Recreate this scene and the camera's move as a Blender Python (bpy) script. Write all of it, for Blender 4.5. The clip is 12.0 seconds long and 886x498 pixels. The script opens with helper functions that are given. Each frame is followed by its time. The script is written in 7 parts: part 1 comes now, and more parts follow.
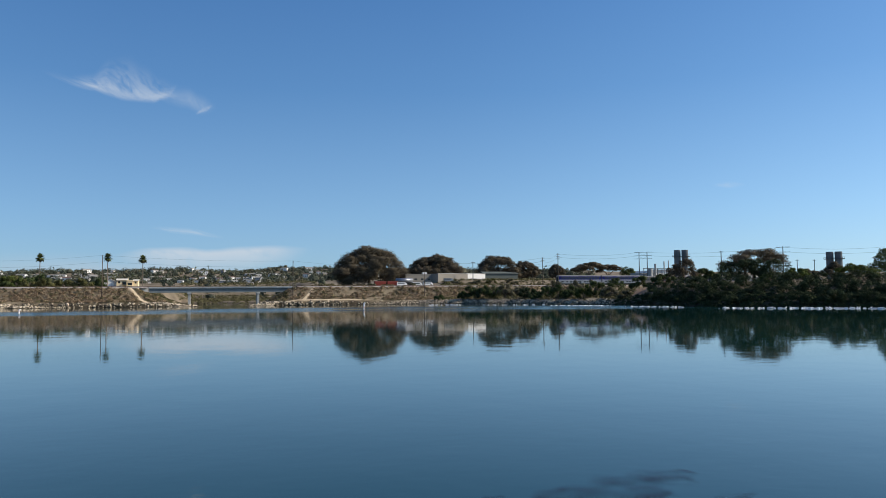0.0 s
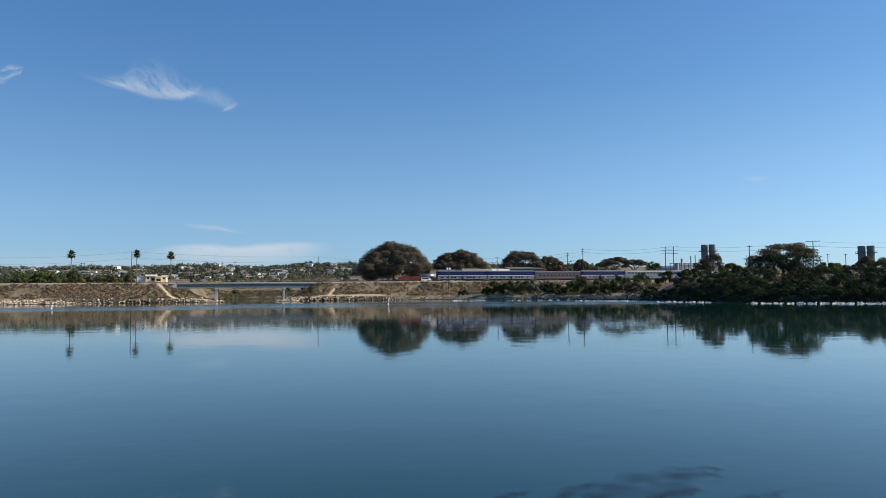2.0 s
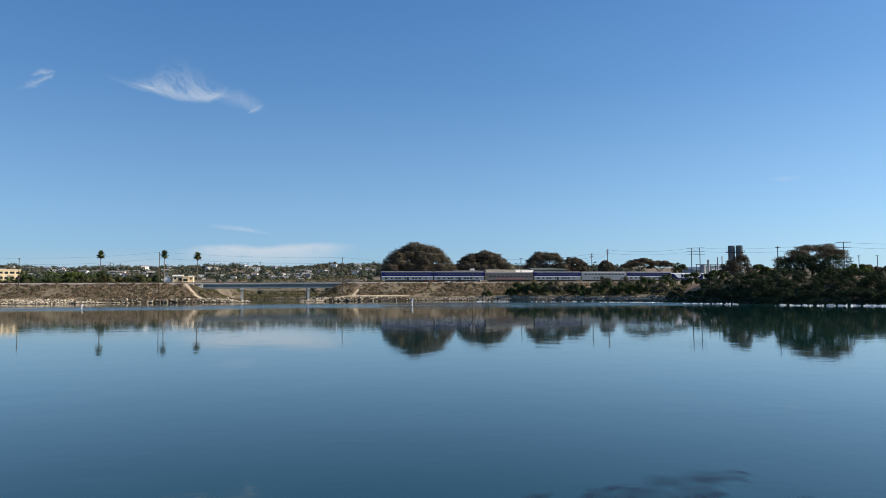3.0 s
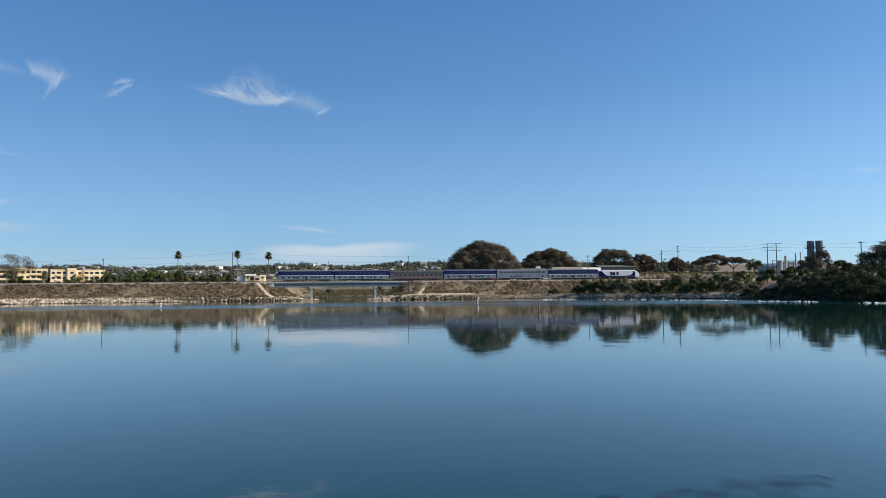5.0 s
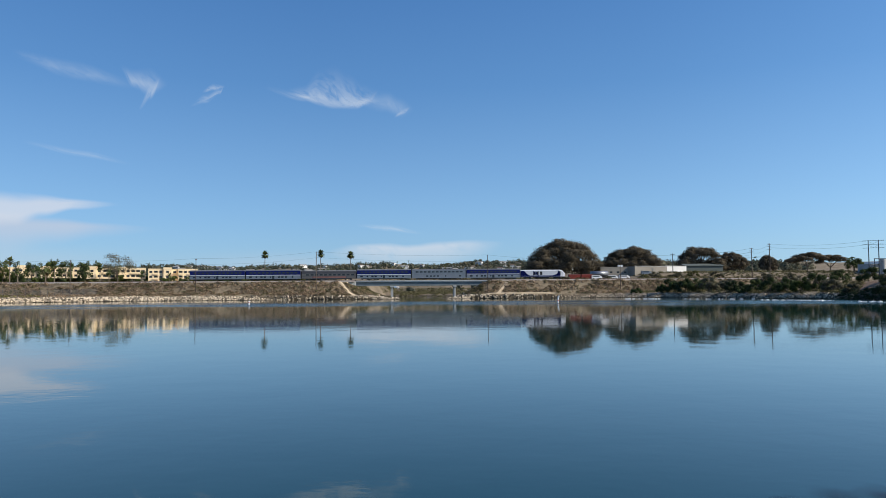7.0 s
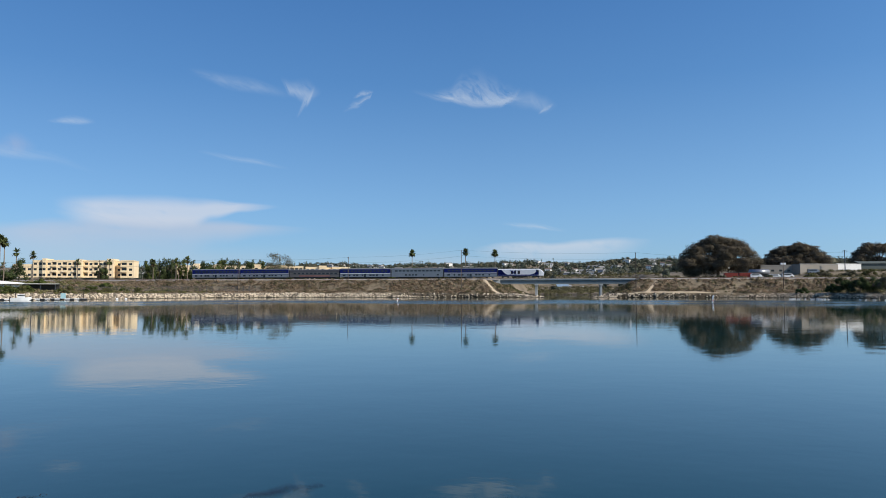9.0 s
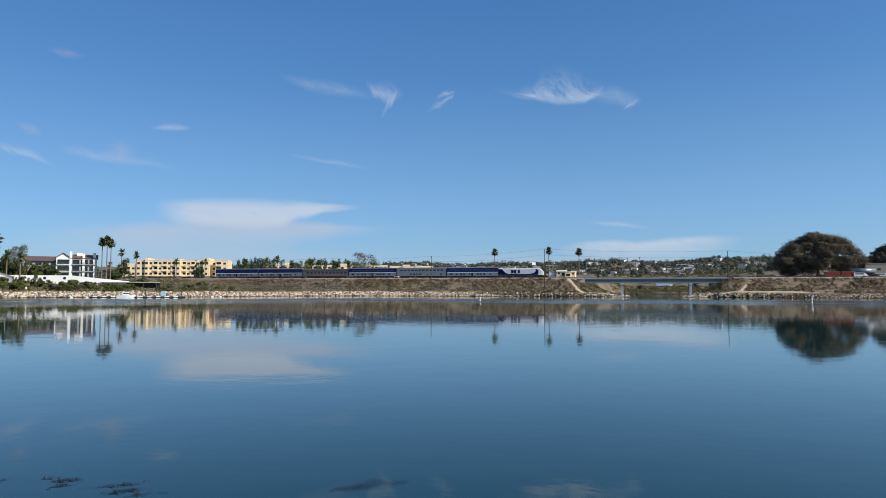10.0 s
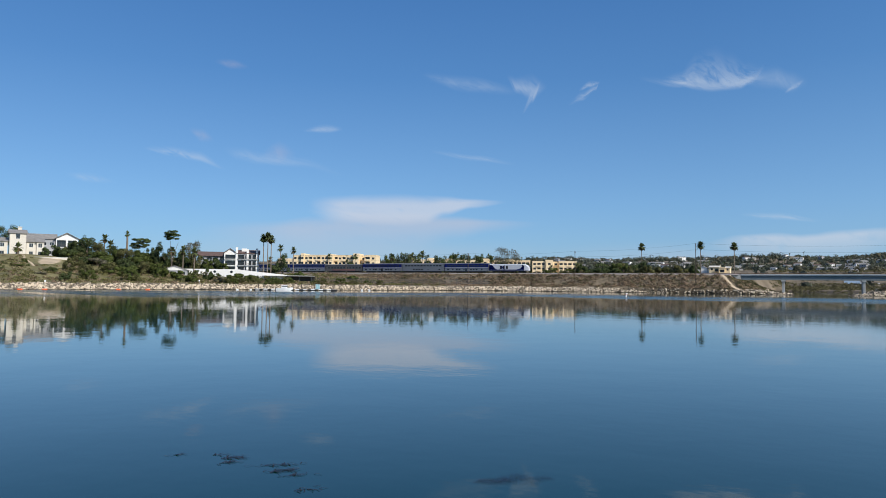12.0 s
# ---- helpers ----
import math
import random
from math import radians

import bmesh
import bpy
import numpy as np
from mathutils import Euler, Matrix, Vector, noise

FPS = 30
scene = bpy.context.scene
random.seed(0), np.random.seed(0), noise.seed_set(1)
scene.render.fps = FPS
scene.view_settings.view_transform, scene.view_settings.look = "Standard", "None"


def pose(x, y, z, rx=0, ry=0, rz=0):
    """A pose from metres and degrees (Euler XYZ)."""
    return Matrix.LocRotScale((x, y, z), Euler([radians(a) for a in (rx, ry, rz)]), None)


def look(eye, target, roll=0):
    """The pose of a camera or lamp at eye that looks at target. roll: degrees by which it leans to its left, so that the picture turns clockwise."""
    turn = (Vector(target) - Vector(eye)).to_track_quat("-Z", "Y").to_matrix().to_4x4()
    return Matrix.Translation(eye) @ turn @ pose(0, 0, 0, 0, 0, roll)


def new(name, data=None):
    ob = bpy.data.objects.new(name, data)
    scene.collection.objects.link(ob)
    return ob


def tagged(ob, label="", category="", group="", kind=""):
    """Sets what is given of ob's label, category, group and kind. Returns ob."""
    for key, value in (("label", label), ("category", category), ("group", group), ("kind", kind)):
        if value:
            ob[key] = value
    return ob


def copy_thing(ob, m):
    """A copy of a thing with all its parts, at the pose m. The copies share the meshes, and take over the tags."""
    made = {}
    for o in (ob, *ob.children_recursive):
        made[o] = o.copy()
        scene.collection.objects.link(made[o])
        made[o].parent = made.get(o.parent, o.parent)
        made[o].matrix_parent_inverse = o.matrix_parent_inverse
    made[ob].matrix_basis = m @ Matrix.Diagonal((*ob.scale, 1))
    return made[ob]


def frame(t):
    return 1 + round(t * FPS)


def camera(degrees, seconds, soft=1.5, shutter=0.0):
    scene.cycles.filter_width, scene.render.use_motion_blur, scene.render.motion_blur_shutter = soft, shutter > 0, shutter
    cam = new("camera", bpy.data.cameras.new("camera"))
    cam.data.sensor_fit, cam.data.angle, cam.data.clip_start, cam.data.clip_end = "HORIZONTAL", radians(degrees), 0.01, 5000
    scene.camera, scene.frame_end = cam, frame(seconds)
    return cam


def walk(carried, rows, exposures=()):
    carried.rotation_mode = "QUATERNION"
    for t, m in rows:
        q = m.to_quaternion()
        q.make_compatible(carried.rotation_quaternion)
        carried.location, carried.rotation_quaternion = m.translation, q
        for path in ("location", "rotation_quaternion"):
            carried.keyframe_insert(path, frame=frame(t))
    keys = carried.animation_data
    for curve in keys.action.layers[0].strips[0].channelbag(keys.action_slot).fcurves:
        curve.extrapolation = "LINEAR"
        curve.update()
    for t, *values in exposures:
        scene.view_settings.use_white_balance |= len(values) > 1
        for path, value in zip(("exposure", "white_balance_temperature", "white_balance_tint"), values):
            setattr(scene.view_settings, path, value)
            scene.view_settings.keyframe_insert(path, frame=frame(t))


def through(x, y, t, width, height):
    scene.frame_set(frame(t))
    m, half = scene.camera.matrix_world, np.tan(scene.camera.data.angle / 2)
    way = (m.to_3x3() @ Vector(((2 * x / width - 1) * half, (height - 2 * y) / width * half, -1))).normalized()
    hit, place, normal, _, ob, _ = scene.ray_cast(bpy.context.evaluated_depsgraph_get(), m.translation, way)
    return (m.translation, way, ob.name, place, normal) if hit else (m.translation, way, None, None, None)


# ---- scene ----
cam = camera(63.8, 12.0, soft=0.65)
EYE = 3.0
# seconds, yaw, pitch, roll: a hand-held pan from one spot on the bank
ROWS = [
    (0.0, 0.00, 3.88, 0.51), (0.5, 0.23, 3.82, 0.53), (1.0, 0.62, 3.68, 0.61), (1.5, 1.21, 3.57, 0.58),
    (2.0, 1.95, 3.53, 0.57), (2.5, 2.86, 3.56, 0.50), (3.0, 3.84, 3.61, 0.40), (3.2, 4.28, 3.61, 0.40), (4.8, 8.53, 3.53, 0.53), (5.0, 9.11, 3.51, 0.55),
    (5.5, 10.56, 3.49, 0.59), (6.0, 12.01, 3.48, 0.53), (6.5, 13.53, 3.48, 0.49), (6.7, 14.24, 3.48, 0.46), (8.3, 22.58, 3.34, 0.12), (8.5, 23.80, 3.33, 0.09),
    (9.0, 27.04, 3.36, 0.03), (9.5, 30.29, 3.32, -0.12), (10.0, 33.68, 3.27, -0.13), (10.5, 36.89, 3.20, -0.27),
    (11.0, 40.09, 3.10, -0.47), (11.5, 42.90, 2.94, -0.58), (12.0, 45.11, 2.80, -0.60),
]
walk(cam, [(t, pose(0, 0, EYE, 90 + pitch, roll, yaw)) for t, yaw, pitch, roll in ROWS], exposures=((0.0, 0.07, 6800, 10), (6.0, 0.16, 6700, 10), (9.0, 0.04, 6450, 10), (12.0, -0.03, 6300, 10)))

# ---- light: sun from behind and to the south-west, clear sky ----
SUN_ELEVATION, SUN_TURN = 36.0, 90.0
world = bpy.data.worlds.new("sky")
scene.world = world
world.use_nodes = True
sky = world.node_tree.nodes.new("ShaderNodeTexSky")
sky.sky_type, sky.sun_disc = "NISHITA", False
sky.sun_elevation, sky.sun_rotation = radians(SUN_ELEVATION), radians(SUN_TURN)
sky.altitude, sky.air_density, sky.dust_density, sky.ozone_density = 0, 0.8, 0.8, 2.0
background = world.node_tree.nodes["Background"]
background.inputs["Strength"].default_value = 0.11
deepen = world.node_tree.nodes.new("ShaderNodeHueSaturation")
deepen.inputs["Saturation"].default_value = 1.12
tint = world.node_tree.nodes.new("ShaderNodeMix")
tint.data_type, tint.blend_type = "RGBA", "MULTIPLY"
tint.inputs["Factor"].default_value = 1.0
tint.inputs[7].default_value = (0.775, 0.955, 1.125, 1)
world.node_tree.links.new(sky.outputs["Color"], deepen.inputs["Color"])
world.node_tree.links.new(deepen.outputs["Color"], tint.inputs[6])
even = world.node_tree.nodes.new("ShaderNodeMix")
even.data_type = "RGBA"
even.inputs["Factor"].default_value = 0.55
# pale towards the horizon, deep blue overhead
bearing, split_up = world.node_tree.nodes.new("ShaderNodeTexCoord"), world.node_tree.nodes.new("ShaderNodeSeparateXYZ")
fade = world.node_tree.nodes.new("ShaderNodeValToRGB")
world.node_tree.links.new(bearing.outputs["Generated"], split_up.inputs[0])
world.node_tree.links.new(split_up.outputs["Z"], fade.inputs["Fac"])
stops = fade.color_ramp.elements
stops[0].position, stops[0].color = 0.0, (3.0, 5.1, 7.2, 1)
stops[1].position, stops[1].color = 1.0, (0.35, 1.3, 4.2, 1)
for place_, colour_ in ((0.11, (2.3, 4.5, 7.2, 1)), (0.28, (1.03, 2.82, 5.85, 1)), (0.45, (0.55, 1.95, 5.0, 1))):
    stops.new(place_).color = colour_
world.node_tree.links.new(fade.outputs["Color"], even.inputs[7])
world.node_tree.links.new(tint.outputs[2], even.inputs[6])
# brighter on the sun's side
sunward, toward = world.node_tree.nodes.new("ShaderNodeMapRange"), world.node_tree.nodes.new("ShaderNodeValToRGB")
sunward.inputs["From Min"].default_value, sunward.inputs["From Max"].default_value = -1.0, 1.0
brighten = world.node_tree.nodes.new("ShaderNodeMix")
brighten.data_type, brighten.blend_type = "RGBA", "MULTIPLY"
brighten.inputs["Factor"].default_value = 1.0
gain = toward.color_ramp.elements
gain[0].position, gain[0].color = 0.30, (0.91, 0.92, 0.93, 1)
gain[1].position, gain[1].color = 1.0, (1.45, 1.40, 1.34, 1)
gain.new(0.5).color = (1.0, 1.0, 1.0, 1)
gain.new(0.75).color = (1.22, 1.19, 1.16, 1)
world.node_tree.links.new(split_up.outputs["X"], sunward.inputs["Value"])
world.node_tree.links.new(sunward.outputs["Result"], toward.inputs["Fac"])
world.node_tree.links.new(even.outputs[2], brighten.inputs[6])
world.node_tree.links.new(toward.outputs["Color"], brighten.inputs[7])
world.node_tree.links.new(brighten.outputs[2], background.inputs["Color"])
sun = new("sun", bpy.data.lights.new("sun", "SUN"))
sun.data.energy, sun.data.angle, sun.data.color = 5.0, radians(0.53), (1.0, 0.93, 0.83)
a, e = radians(SUN_TURN), radians(SUN_ELEVATION)
sun.matrix_world = look((300 * math.sin(a), 300 * math.cos(a), 250), (300 * math.sin(a) - math.sin(a) * math.cos(e), 300 * math.cos(a) - math.cos(a) * math.cos(e), 250 - math.sin(e)))

# ---- the plan: the railway runs straight past the eye; s along it to the north, n behind it ----
ALONG = np.array((-math.cos(radians(18)), -math.sin(radians(18))))
BEHIND = np.array((-math.sin(radians(18)), math.cos(radians(18))))
ORIGIN = np.array((0.0, 356.0))
RAIL = 9.0
TRACK_TURN = 18.0  # degrees of the railway's direction, for things set square to it


def on_track(s, n):
    p = ORIGIN + s * ALONG + n * BEHIND
    return float(p[0]), float(p[1])


def polar(az, d):
    """A place by its bearing (degrees to the north of the first view) and distance from the bank."""
    return -d * math.sin(radians(az)), d * math.cos(radians(az))


# ---- materials ----
def material(name, colour, rough=0.8, metal=0.0, spread=0.25, scale=1.0, fine=8.0, bump=0.3, depth=0.05, second=None, island=0.0, rand=0.0, spec=0.3):
    """Two scales of colour noise and a bump, in metres of the object's own space."""
    m = bpy.data.materials.new(name)
    m.use_nodes = True
    nodes, links = m.node_tree.nodes, m.node_tree.links
    bsdf = nodes["Principled BSDF"]
    bsdf.inputs["Roughness"].default_value = rough
    bsdf.inputs["Metallic"].default_value = metal
    bsdf.inputs["Specular IOR Level"].default_value = spec
    coords = nodes.new("ShaderNodeTexCoord")
    big, small = nodes.new("ShaderNodeTexNoise"), nodes.new("ShaderNodeTexNoise")
    big.inputs["Scale"].default_value, small.inputs["Scale"].default_value = scale, scale * fine
    big.inputs["Detail"].default_value = small.inputs["Detail"].default_value = 4
    for n in (big, small):
        links.new(coords.outputs["Object"], n.inputs["Vector"])
    ramp = nodes.new("ShaderNodeValToRGB")
    c = np.array(colour)
    d = np.array(second) if second is not None else c * (1 + spread)
    lo = c * (1 - spread)
    ramp.color_ramp.elements[0].position, ramp.color_ramp.elements[1].position = 0.34, 0.66
    ramp.color_ramp.elements[0].color, ramp.color_ramp.elements[1].color = (*lo, 1), (*np.minimum(d, 0.9), 1)
    mid = nodes.new("ShaderNodeMath")
    mid.operation = "MULTIPLY_ADD"
    mid.inputs[1].default_value = 0.5
    half = nodes.new("ShaderNodeMath")
    half.operation = "MULTIPLY"
    half.inputs[1].default_value = 0.5
    links.new(big.outputs["Fac"], half.inputs[0])
    links.new(small.outputs["Fac"], mid.inputs[0])
    links.new(half.outputs[0], mid.inputs[2])
    last = mid
    for amount, source in ((island, "island"), (rand, "object")):
        if amount:
            info = nodes.new("ShaderNodeNewGeometry") if source == "island" else nodes.new("ShaderNodeObjectInfo")
            add = nodes.new("ShaderNodeMath")
            add.operation = "MULTIPLY_ADD"
            add.inputs[1].default_value = amount
            links.new(info.outputs["Random Per Island" if source == "island" else "Random"], add.inputs[0])
            sub = nodes.new("ShaderNodeMath")
            sub.operation = "SUBTRACT"
            sub.inputs[1].default_value = amount / 2
            links.new(last.outputs[0], sub.inputs[0])
            links.new(sub.outputs[0], add.inputs[2])
            last = add
    links.new(last.outputs[0], ramp.inputs["Fac"])
    links.new(ramp.outputs["Color"], bsdf.inputs["Base Color"])
    if bump:
        b = nodes.new("ShaderNodeBump")
        b.inputs["Strength"].default_value, b.inputs["Distance"].default_value = bump, depth
        links.new(small.outputs["Fac"], b.inputs["Height"])
        links.new(b.outputs["Normal"], bsdf.inputs["Normal"])
    return m


def leaf_material(name, colour, second, island=0.16, through=0.25):
    m = material(name, colour, 0.85, spread=0.35, scale=0.25, fine=6, bump=0, second=second, island=island, spec=0.06)
    bsdf = m.node_tree.nodes["Principled BSDF"]
    nodes, links = m.node_tree.nodes, m.node_tree.links
    trans, mix = nodes.new("ShaderNodeBsdfTranslucent"), nodes.new("ShaderNodeMixShader")
    mix.inputs["Fac"].default_value = through
    ramp = [n for n in nodes if n.bl_idname == "ShaderNodeValToRGB"][0]
    links.new(ramp.outputs["Color"], trans.inputs["Color"])
    links.new(bsdf.outputs[0], mix.inputs[1])
    links.new(trans.outputs[0], mix.inputs[2])
    links.new(mix.outputs[0], nodes["Material Output"].inputs["Surface"])
    return m


ROCK = material("riprap_stone", (0.25, 0.205, 0.145), 0.9, spread=0.45, scale=0.6, fine=7, island=0.8, second=(0.60, 0.49, 0.345))
EARTH = material("dry_earth", (0.135, 0.10, 0.058), 0.95, spread=0.45, scale=0.09, fine=9, second=(0.27, 0.212, 0.135), bump=0.6, depth=0.3)
GRASS = material("dry_olive_grass", (0.115, 0.11, 0.042), 0.95, spread=0.45, scale=0.12, fine=9, second=(0.27, 0.23, 0.10), bump=0.6, depth=0.25)
RUSTY_EARTH = material("rusty_earth", (0.17, 0.105, 0.06), 0.95, spread=0.45, scale=0.35, fine=8, second=(0.34, 0.21, 0.12), bump=0.8, depth=0.4)
SAND = material("pale_sand", (0.46, 0.36, 0.235), 0.95, spread=0.2, scale=0.3)
BALLAST = material("ballast_gravel", (0.25, 0.22, 0.19), 0.95, spread=0.3, scale=0.8, fine=9, bump=0.8)
CONCRETE = material("weathered_concrete", (0.36, 0.36, 0.34), 0.85, spread=0.2, scale=0.3, fine=12)
CONCRETE_PALE = material("pale_concrete", (0.55, 0.54, 0.50), 0.85, spread=0.15, scale=0.3, fine=12)
STEEL_DARK = material("dark_steel", (0.09, 0.10, 0.11), 0.5, 0.6, spread=0.3, scale=0.5)
GIRDER = material("grey_green_girder", (0.17, 0.195, 0.195), 0.65, 0.0, spread=0.2, scale=0.25, fine=10)
TIMBER = material("creosote_timber", (0.085, 0.065, 0.05), 0.9, spread=0.3, scale=1.2)
BARK = material("grey_bark", (0.16, 0.125, 0.09), 0.95, spread=0.35, scale=1.5)
PALM_BARK = material("palm_bark", (0.20, 0.16, 0.12), 0.95, spread=0.3, scale=1.5)
PALM_LEAF = leaf_material("palm_frond", (0.08, 0.10, 0.036), (0.185, 0.205, 0.082))
PALM_DEAD = leaf_material("dead_frond", (0.16, 0.115, 0.06), (0.24, 0.18, 0.10))
LEAF_CYPRESS = leaf_material("bronze_olive_leaf", (0.080, 0.066, 0.044), (0.185, 0.150, 0.100), island=0.20)
# far leaves: distance haze is put into the colour as grey
LEAF_FAR = leaf_material("haze_greyed_leaf", (0.048, 0.059, 0.041), (0.135, 0.150, 0.108))
LEAF_DARK = leaf_material("dark_green_leaf", (0.038, 0.054, 0.021), (0.112, 0.142, 0.055), island=0.12)
LEAF_GREEN = leaf_material("green_leaf", (0.046, 0.064, 0.017), (0.130, 0.156, 0.044))
# darker copy of the green leaf: the bluff's shade put into the colour
LEAF_SHADE = leaf_material("shade_darkened_leaf", (0.025, 0.035, 0.016), (0.070, 0.092, 0.042), island=0.12, through=0.05)
LEAF_OLIVE = leaf_material("olive_leaf", (0.080, 0.083, 0.032), (0.20, 0.19, 0.078))
LEAF_GREY = leaf_material("grey_green_leaf", (0.085, 0.083, 0.05), (0.20, 0.185, 0.12))
BRUSH = leaf_material("dry_brush", (0.145, 0.103, 0.066), (0.44, 0.325, 0.21), island=0.5)
BRUSH_OLIVE = leaf_material("olive_brush", (0.10, 0.098, 0.035), (0.26, 0.24, 0.095), island=0.5)
BRUSH_GREEN = leaf_material("green_brush", (0.075, 0.072, 0.034), (0.21, 0.19, 0.098), island=0.5)


def wet_shaded_foot(m, low, high, amount):
    """Darkens a stone or earth just over the water: tide damp, and on earth the shade between stones."""
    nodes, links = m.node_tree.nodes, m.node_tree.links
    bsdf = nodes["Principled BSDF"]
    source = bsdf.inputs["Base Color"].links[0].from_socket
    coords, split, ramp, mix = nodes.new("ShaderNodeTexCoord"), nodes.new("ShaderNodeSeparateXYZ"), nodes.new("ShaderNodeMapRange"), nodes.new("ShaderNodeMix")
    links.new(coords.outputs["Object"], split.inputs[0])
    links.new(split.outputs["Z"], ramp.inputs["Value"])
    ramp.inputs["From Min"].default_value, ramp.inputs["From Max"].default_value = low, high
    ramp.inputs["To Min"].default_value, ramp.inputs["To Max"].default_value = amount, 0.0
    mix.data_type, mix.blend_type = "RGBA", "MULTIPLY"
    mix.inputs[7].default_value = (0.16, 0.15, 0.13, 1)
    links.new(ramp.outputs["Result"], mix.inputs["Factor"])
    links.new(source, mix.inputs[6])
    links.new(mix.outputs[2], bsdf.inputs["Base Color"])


wet_shaded_foot(ROCK, 0.08, 0.35, 0.85)
# reaches above the damp: shade of the gaps between boulders, painted into the earth
wet_shaded_foot(EARTH, 0.6, 1.7, 0.8)


# ---- mesh helpers ----
def link_mesh(name, verts, faces, mat, parent=None, label="", smooth=False):
    me = bpy.data.meshes.new(name)
    me.from_pydata([tuple(map(float, v)) for v in verts], [], faces)
    me.materials.append(mat)
    if smooth:
        me.shade_smooth()
    ob = new(name, me)
    if parent is not None:
        ob.parent = parent
    if label:
        ob["label"] = label
    return ob


def part(name, bm, mat, parent=None, label="", smooth=False):
    """One bmesh as one mesh object under a thing or a part."""
    me = bpy.data.meshes.new(name)
    bm.to_mesh(me)
    bm.free()
    me.materials.append(mat)
    if smooth:
        me.shade_smooth()
    ob = new(name, me)
    if parent is not None:
        ob.parent = parent
    if label:
        ob["label"] = label
    return ob


def loose_faces(name, corners, mat, parent=None, normals=None):
    """A mesh of loose faces from an array (n, corners, 3); leaves may shade by the mass that they belong to."""
    corners = np.asarray(corners, np.float32)
    n, k = corners.shape[:2]
    me = bpy.data.meshes.new(name)
    me.vertices.add(n * k)
    me.vertices.foreach_set("co", corners.ravel())
    me.loops.add(n * k)
    me.loops.foreach_set("vertex_index", np.arange(n * k, dtype=np.int32))
    me.polygons.add(n)
    me.polygons.foreach_set("loop_start", np.arange(0, n * k, k, dtype=np.int32))
    me.update(calc_edges=True)
    if normals is not None:
        me.shade_smooth()
        me.normals_split_custom_set(np.repeat(normals, k, axis=0).tolist())
    me.materials.append(mat)
    ob = new(name, me)
    if parent is not None:
        ob.parent = parent
    return ob


def box(bm, x0, x1, y0, y1, z0, z1, bevel=0.0):
    made = bmesh.ops.create_cube(bm, size=1.0, matrix=Matrix.LocRotScale(((x0 + x1) / 2, (y0 + y1) / 2, (z0 + z1) / 2), None, (x1 - x0, y1 - y0, z1 - z0)))
    if bevel:
        edges = {e for v in made["verts"] for e in v.link_edges}
        bmesh.ops.bevel(bm, geom=list(edges), offset=bevel, segments=2, affect="EDGES", profile=0.5)
    return made


def tube(bm, a, b, ra, rb, sides=8):
    a, b = Vector(a), Vector(b)
    m = Matrix.Translation((a + b) / 2) @ (b - a).to_track_quat("Z", "Y").to_matrix().to_4x4()
    bmesh.ops.create_cone(bm, cap_ends=True, segments=sides, radius1=ra, radius2=rb, depth=(b - a).length, matrix=m)


def shell(name, boxes, mat, parent=None, label="", bevel=0.0):
    bm = bmesh.new()
    for b in boxes:
        box(bm, *b, bevel=bevel)
    return part(name, bm, mat, parent, label)


def empty(name, m, label="", category="", group="", kind=""):
    ob = new(name)
    ob.matrix_world = m
    ob.empty_display_size = 0.5
    return tagged(ob, label, category, group, kind)


RNG = np.random.default_rng(7)


def leaf_sprays(centres, normals, size, flat=0.6):
    """Leaf sprays: three-cornered, of about that size at the centres, turned about their normals at random."""
    n = len(centres)
    r = RNG.normal(size=(n, 3))
    nn = normals * flat + r * (1 - flat)
    nn /= np.linalg.norm(nn, axis=1)[:, None] + 1e-9
    nn *= np.where((nn * normals).sum(1) < 0, -1.0, 1.0)[:, None]
    soft_ = normals * 0.75 + nn * 0.35
    soft_ /= np.linalg.norm(soft_, axis=1)[:, None] + 1e-9
    t = np.cross(nn, RNG.normal(size=(n, 3)))
    t /= np.linalg.norm(t, axis=1)[:, None] + 1e-9
    b = np.cross(nn, t)
    w = (size * RNG.uniform(0.55, 1.35, n))[:, None]
    h = w * RNG.uniform(0.5, 1.0, n)[:, None]
    return np.stack([centres - t * w * 0.5 - b * h * 0.3, centres + t * w * 0.5 - b * h * 0.3, centres + b * h * 0.62], 1), soft_


def lobe_leaves(lobes, count, size):
    """Leaves over the outside of ellipsoid lobes (x, y, z, rx, ry, rz), thinner below."""
    lobes = np.array(lobes, float)
    count, size = count * 2, size * 0.72
    area = (lobes[:, 3] * lobes[:, 4] + lobes[:, 3] * lobes[:, 5] + lobes[:, 4] * lobes[:, 5])
    pick = RNG.choice(len(lobes), count, p=area / area.sum())
    d = RNG.normal(size=(count, 3))
    d /= np.linalg.norm(d, axis=1)[:, None]
    d[:, 2] = np.where((d[:, 2] < -0.3) & (RNG.random(count) < 0.6), -d[:, 2], d[:, 2])
    clump = 1 + 0.20 * np.sin(d[:, 0] * 7 + pick * 1.7) * np.sin(d[:, 1] * 6 + pick) + 0.14 * np.sin(d[:, 2] * 9 + pick * 2.3)
    r = (1 - 0.34 * RNG.random(count) ** 2.2) * clump
    c = lobes[pick, :3] + d * lobes[pick, 3:] * r[:, None]
    return leaf_sprays(c, d, size * 1.12, 0.85)

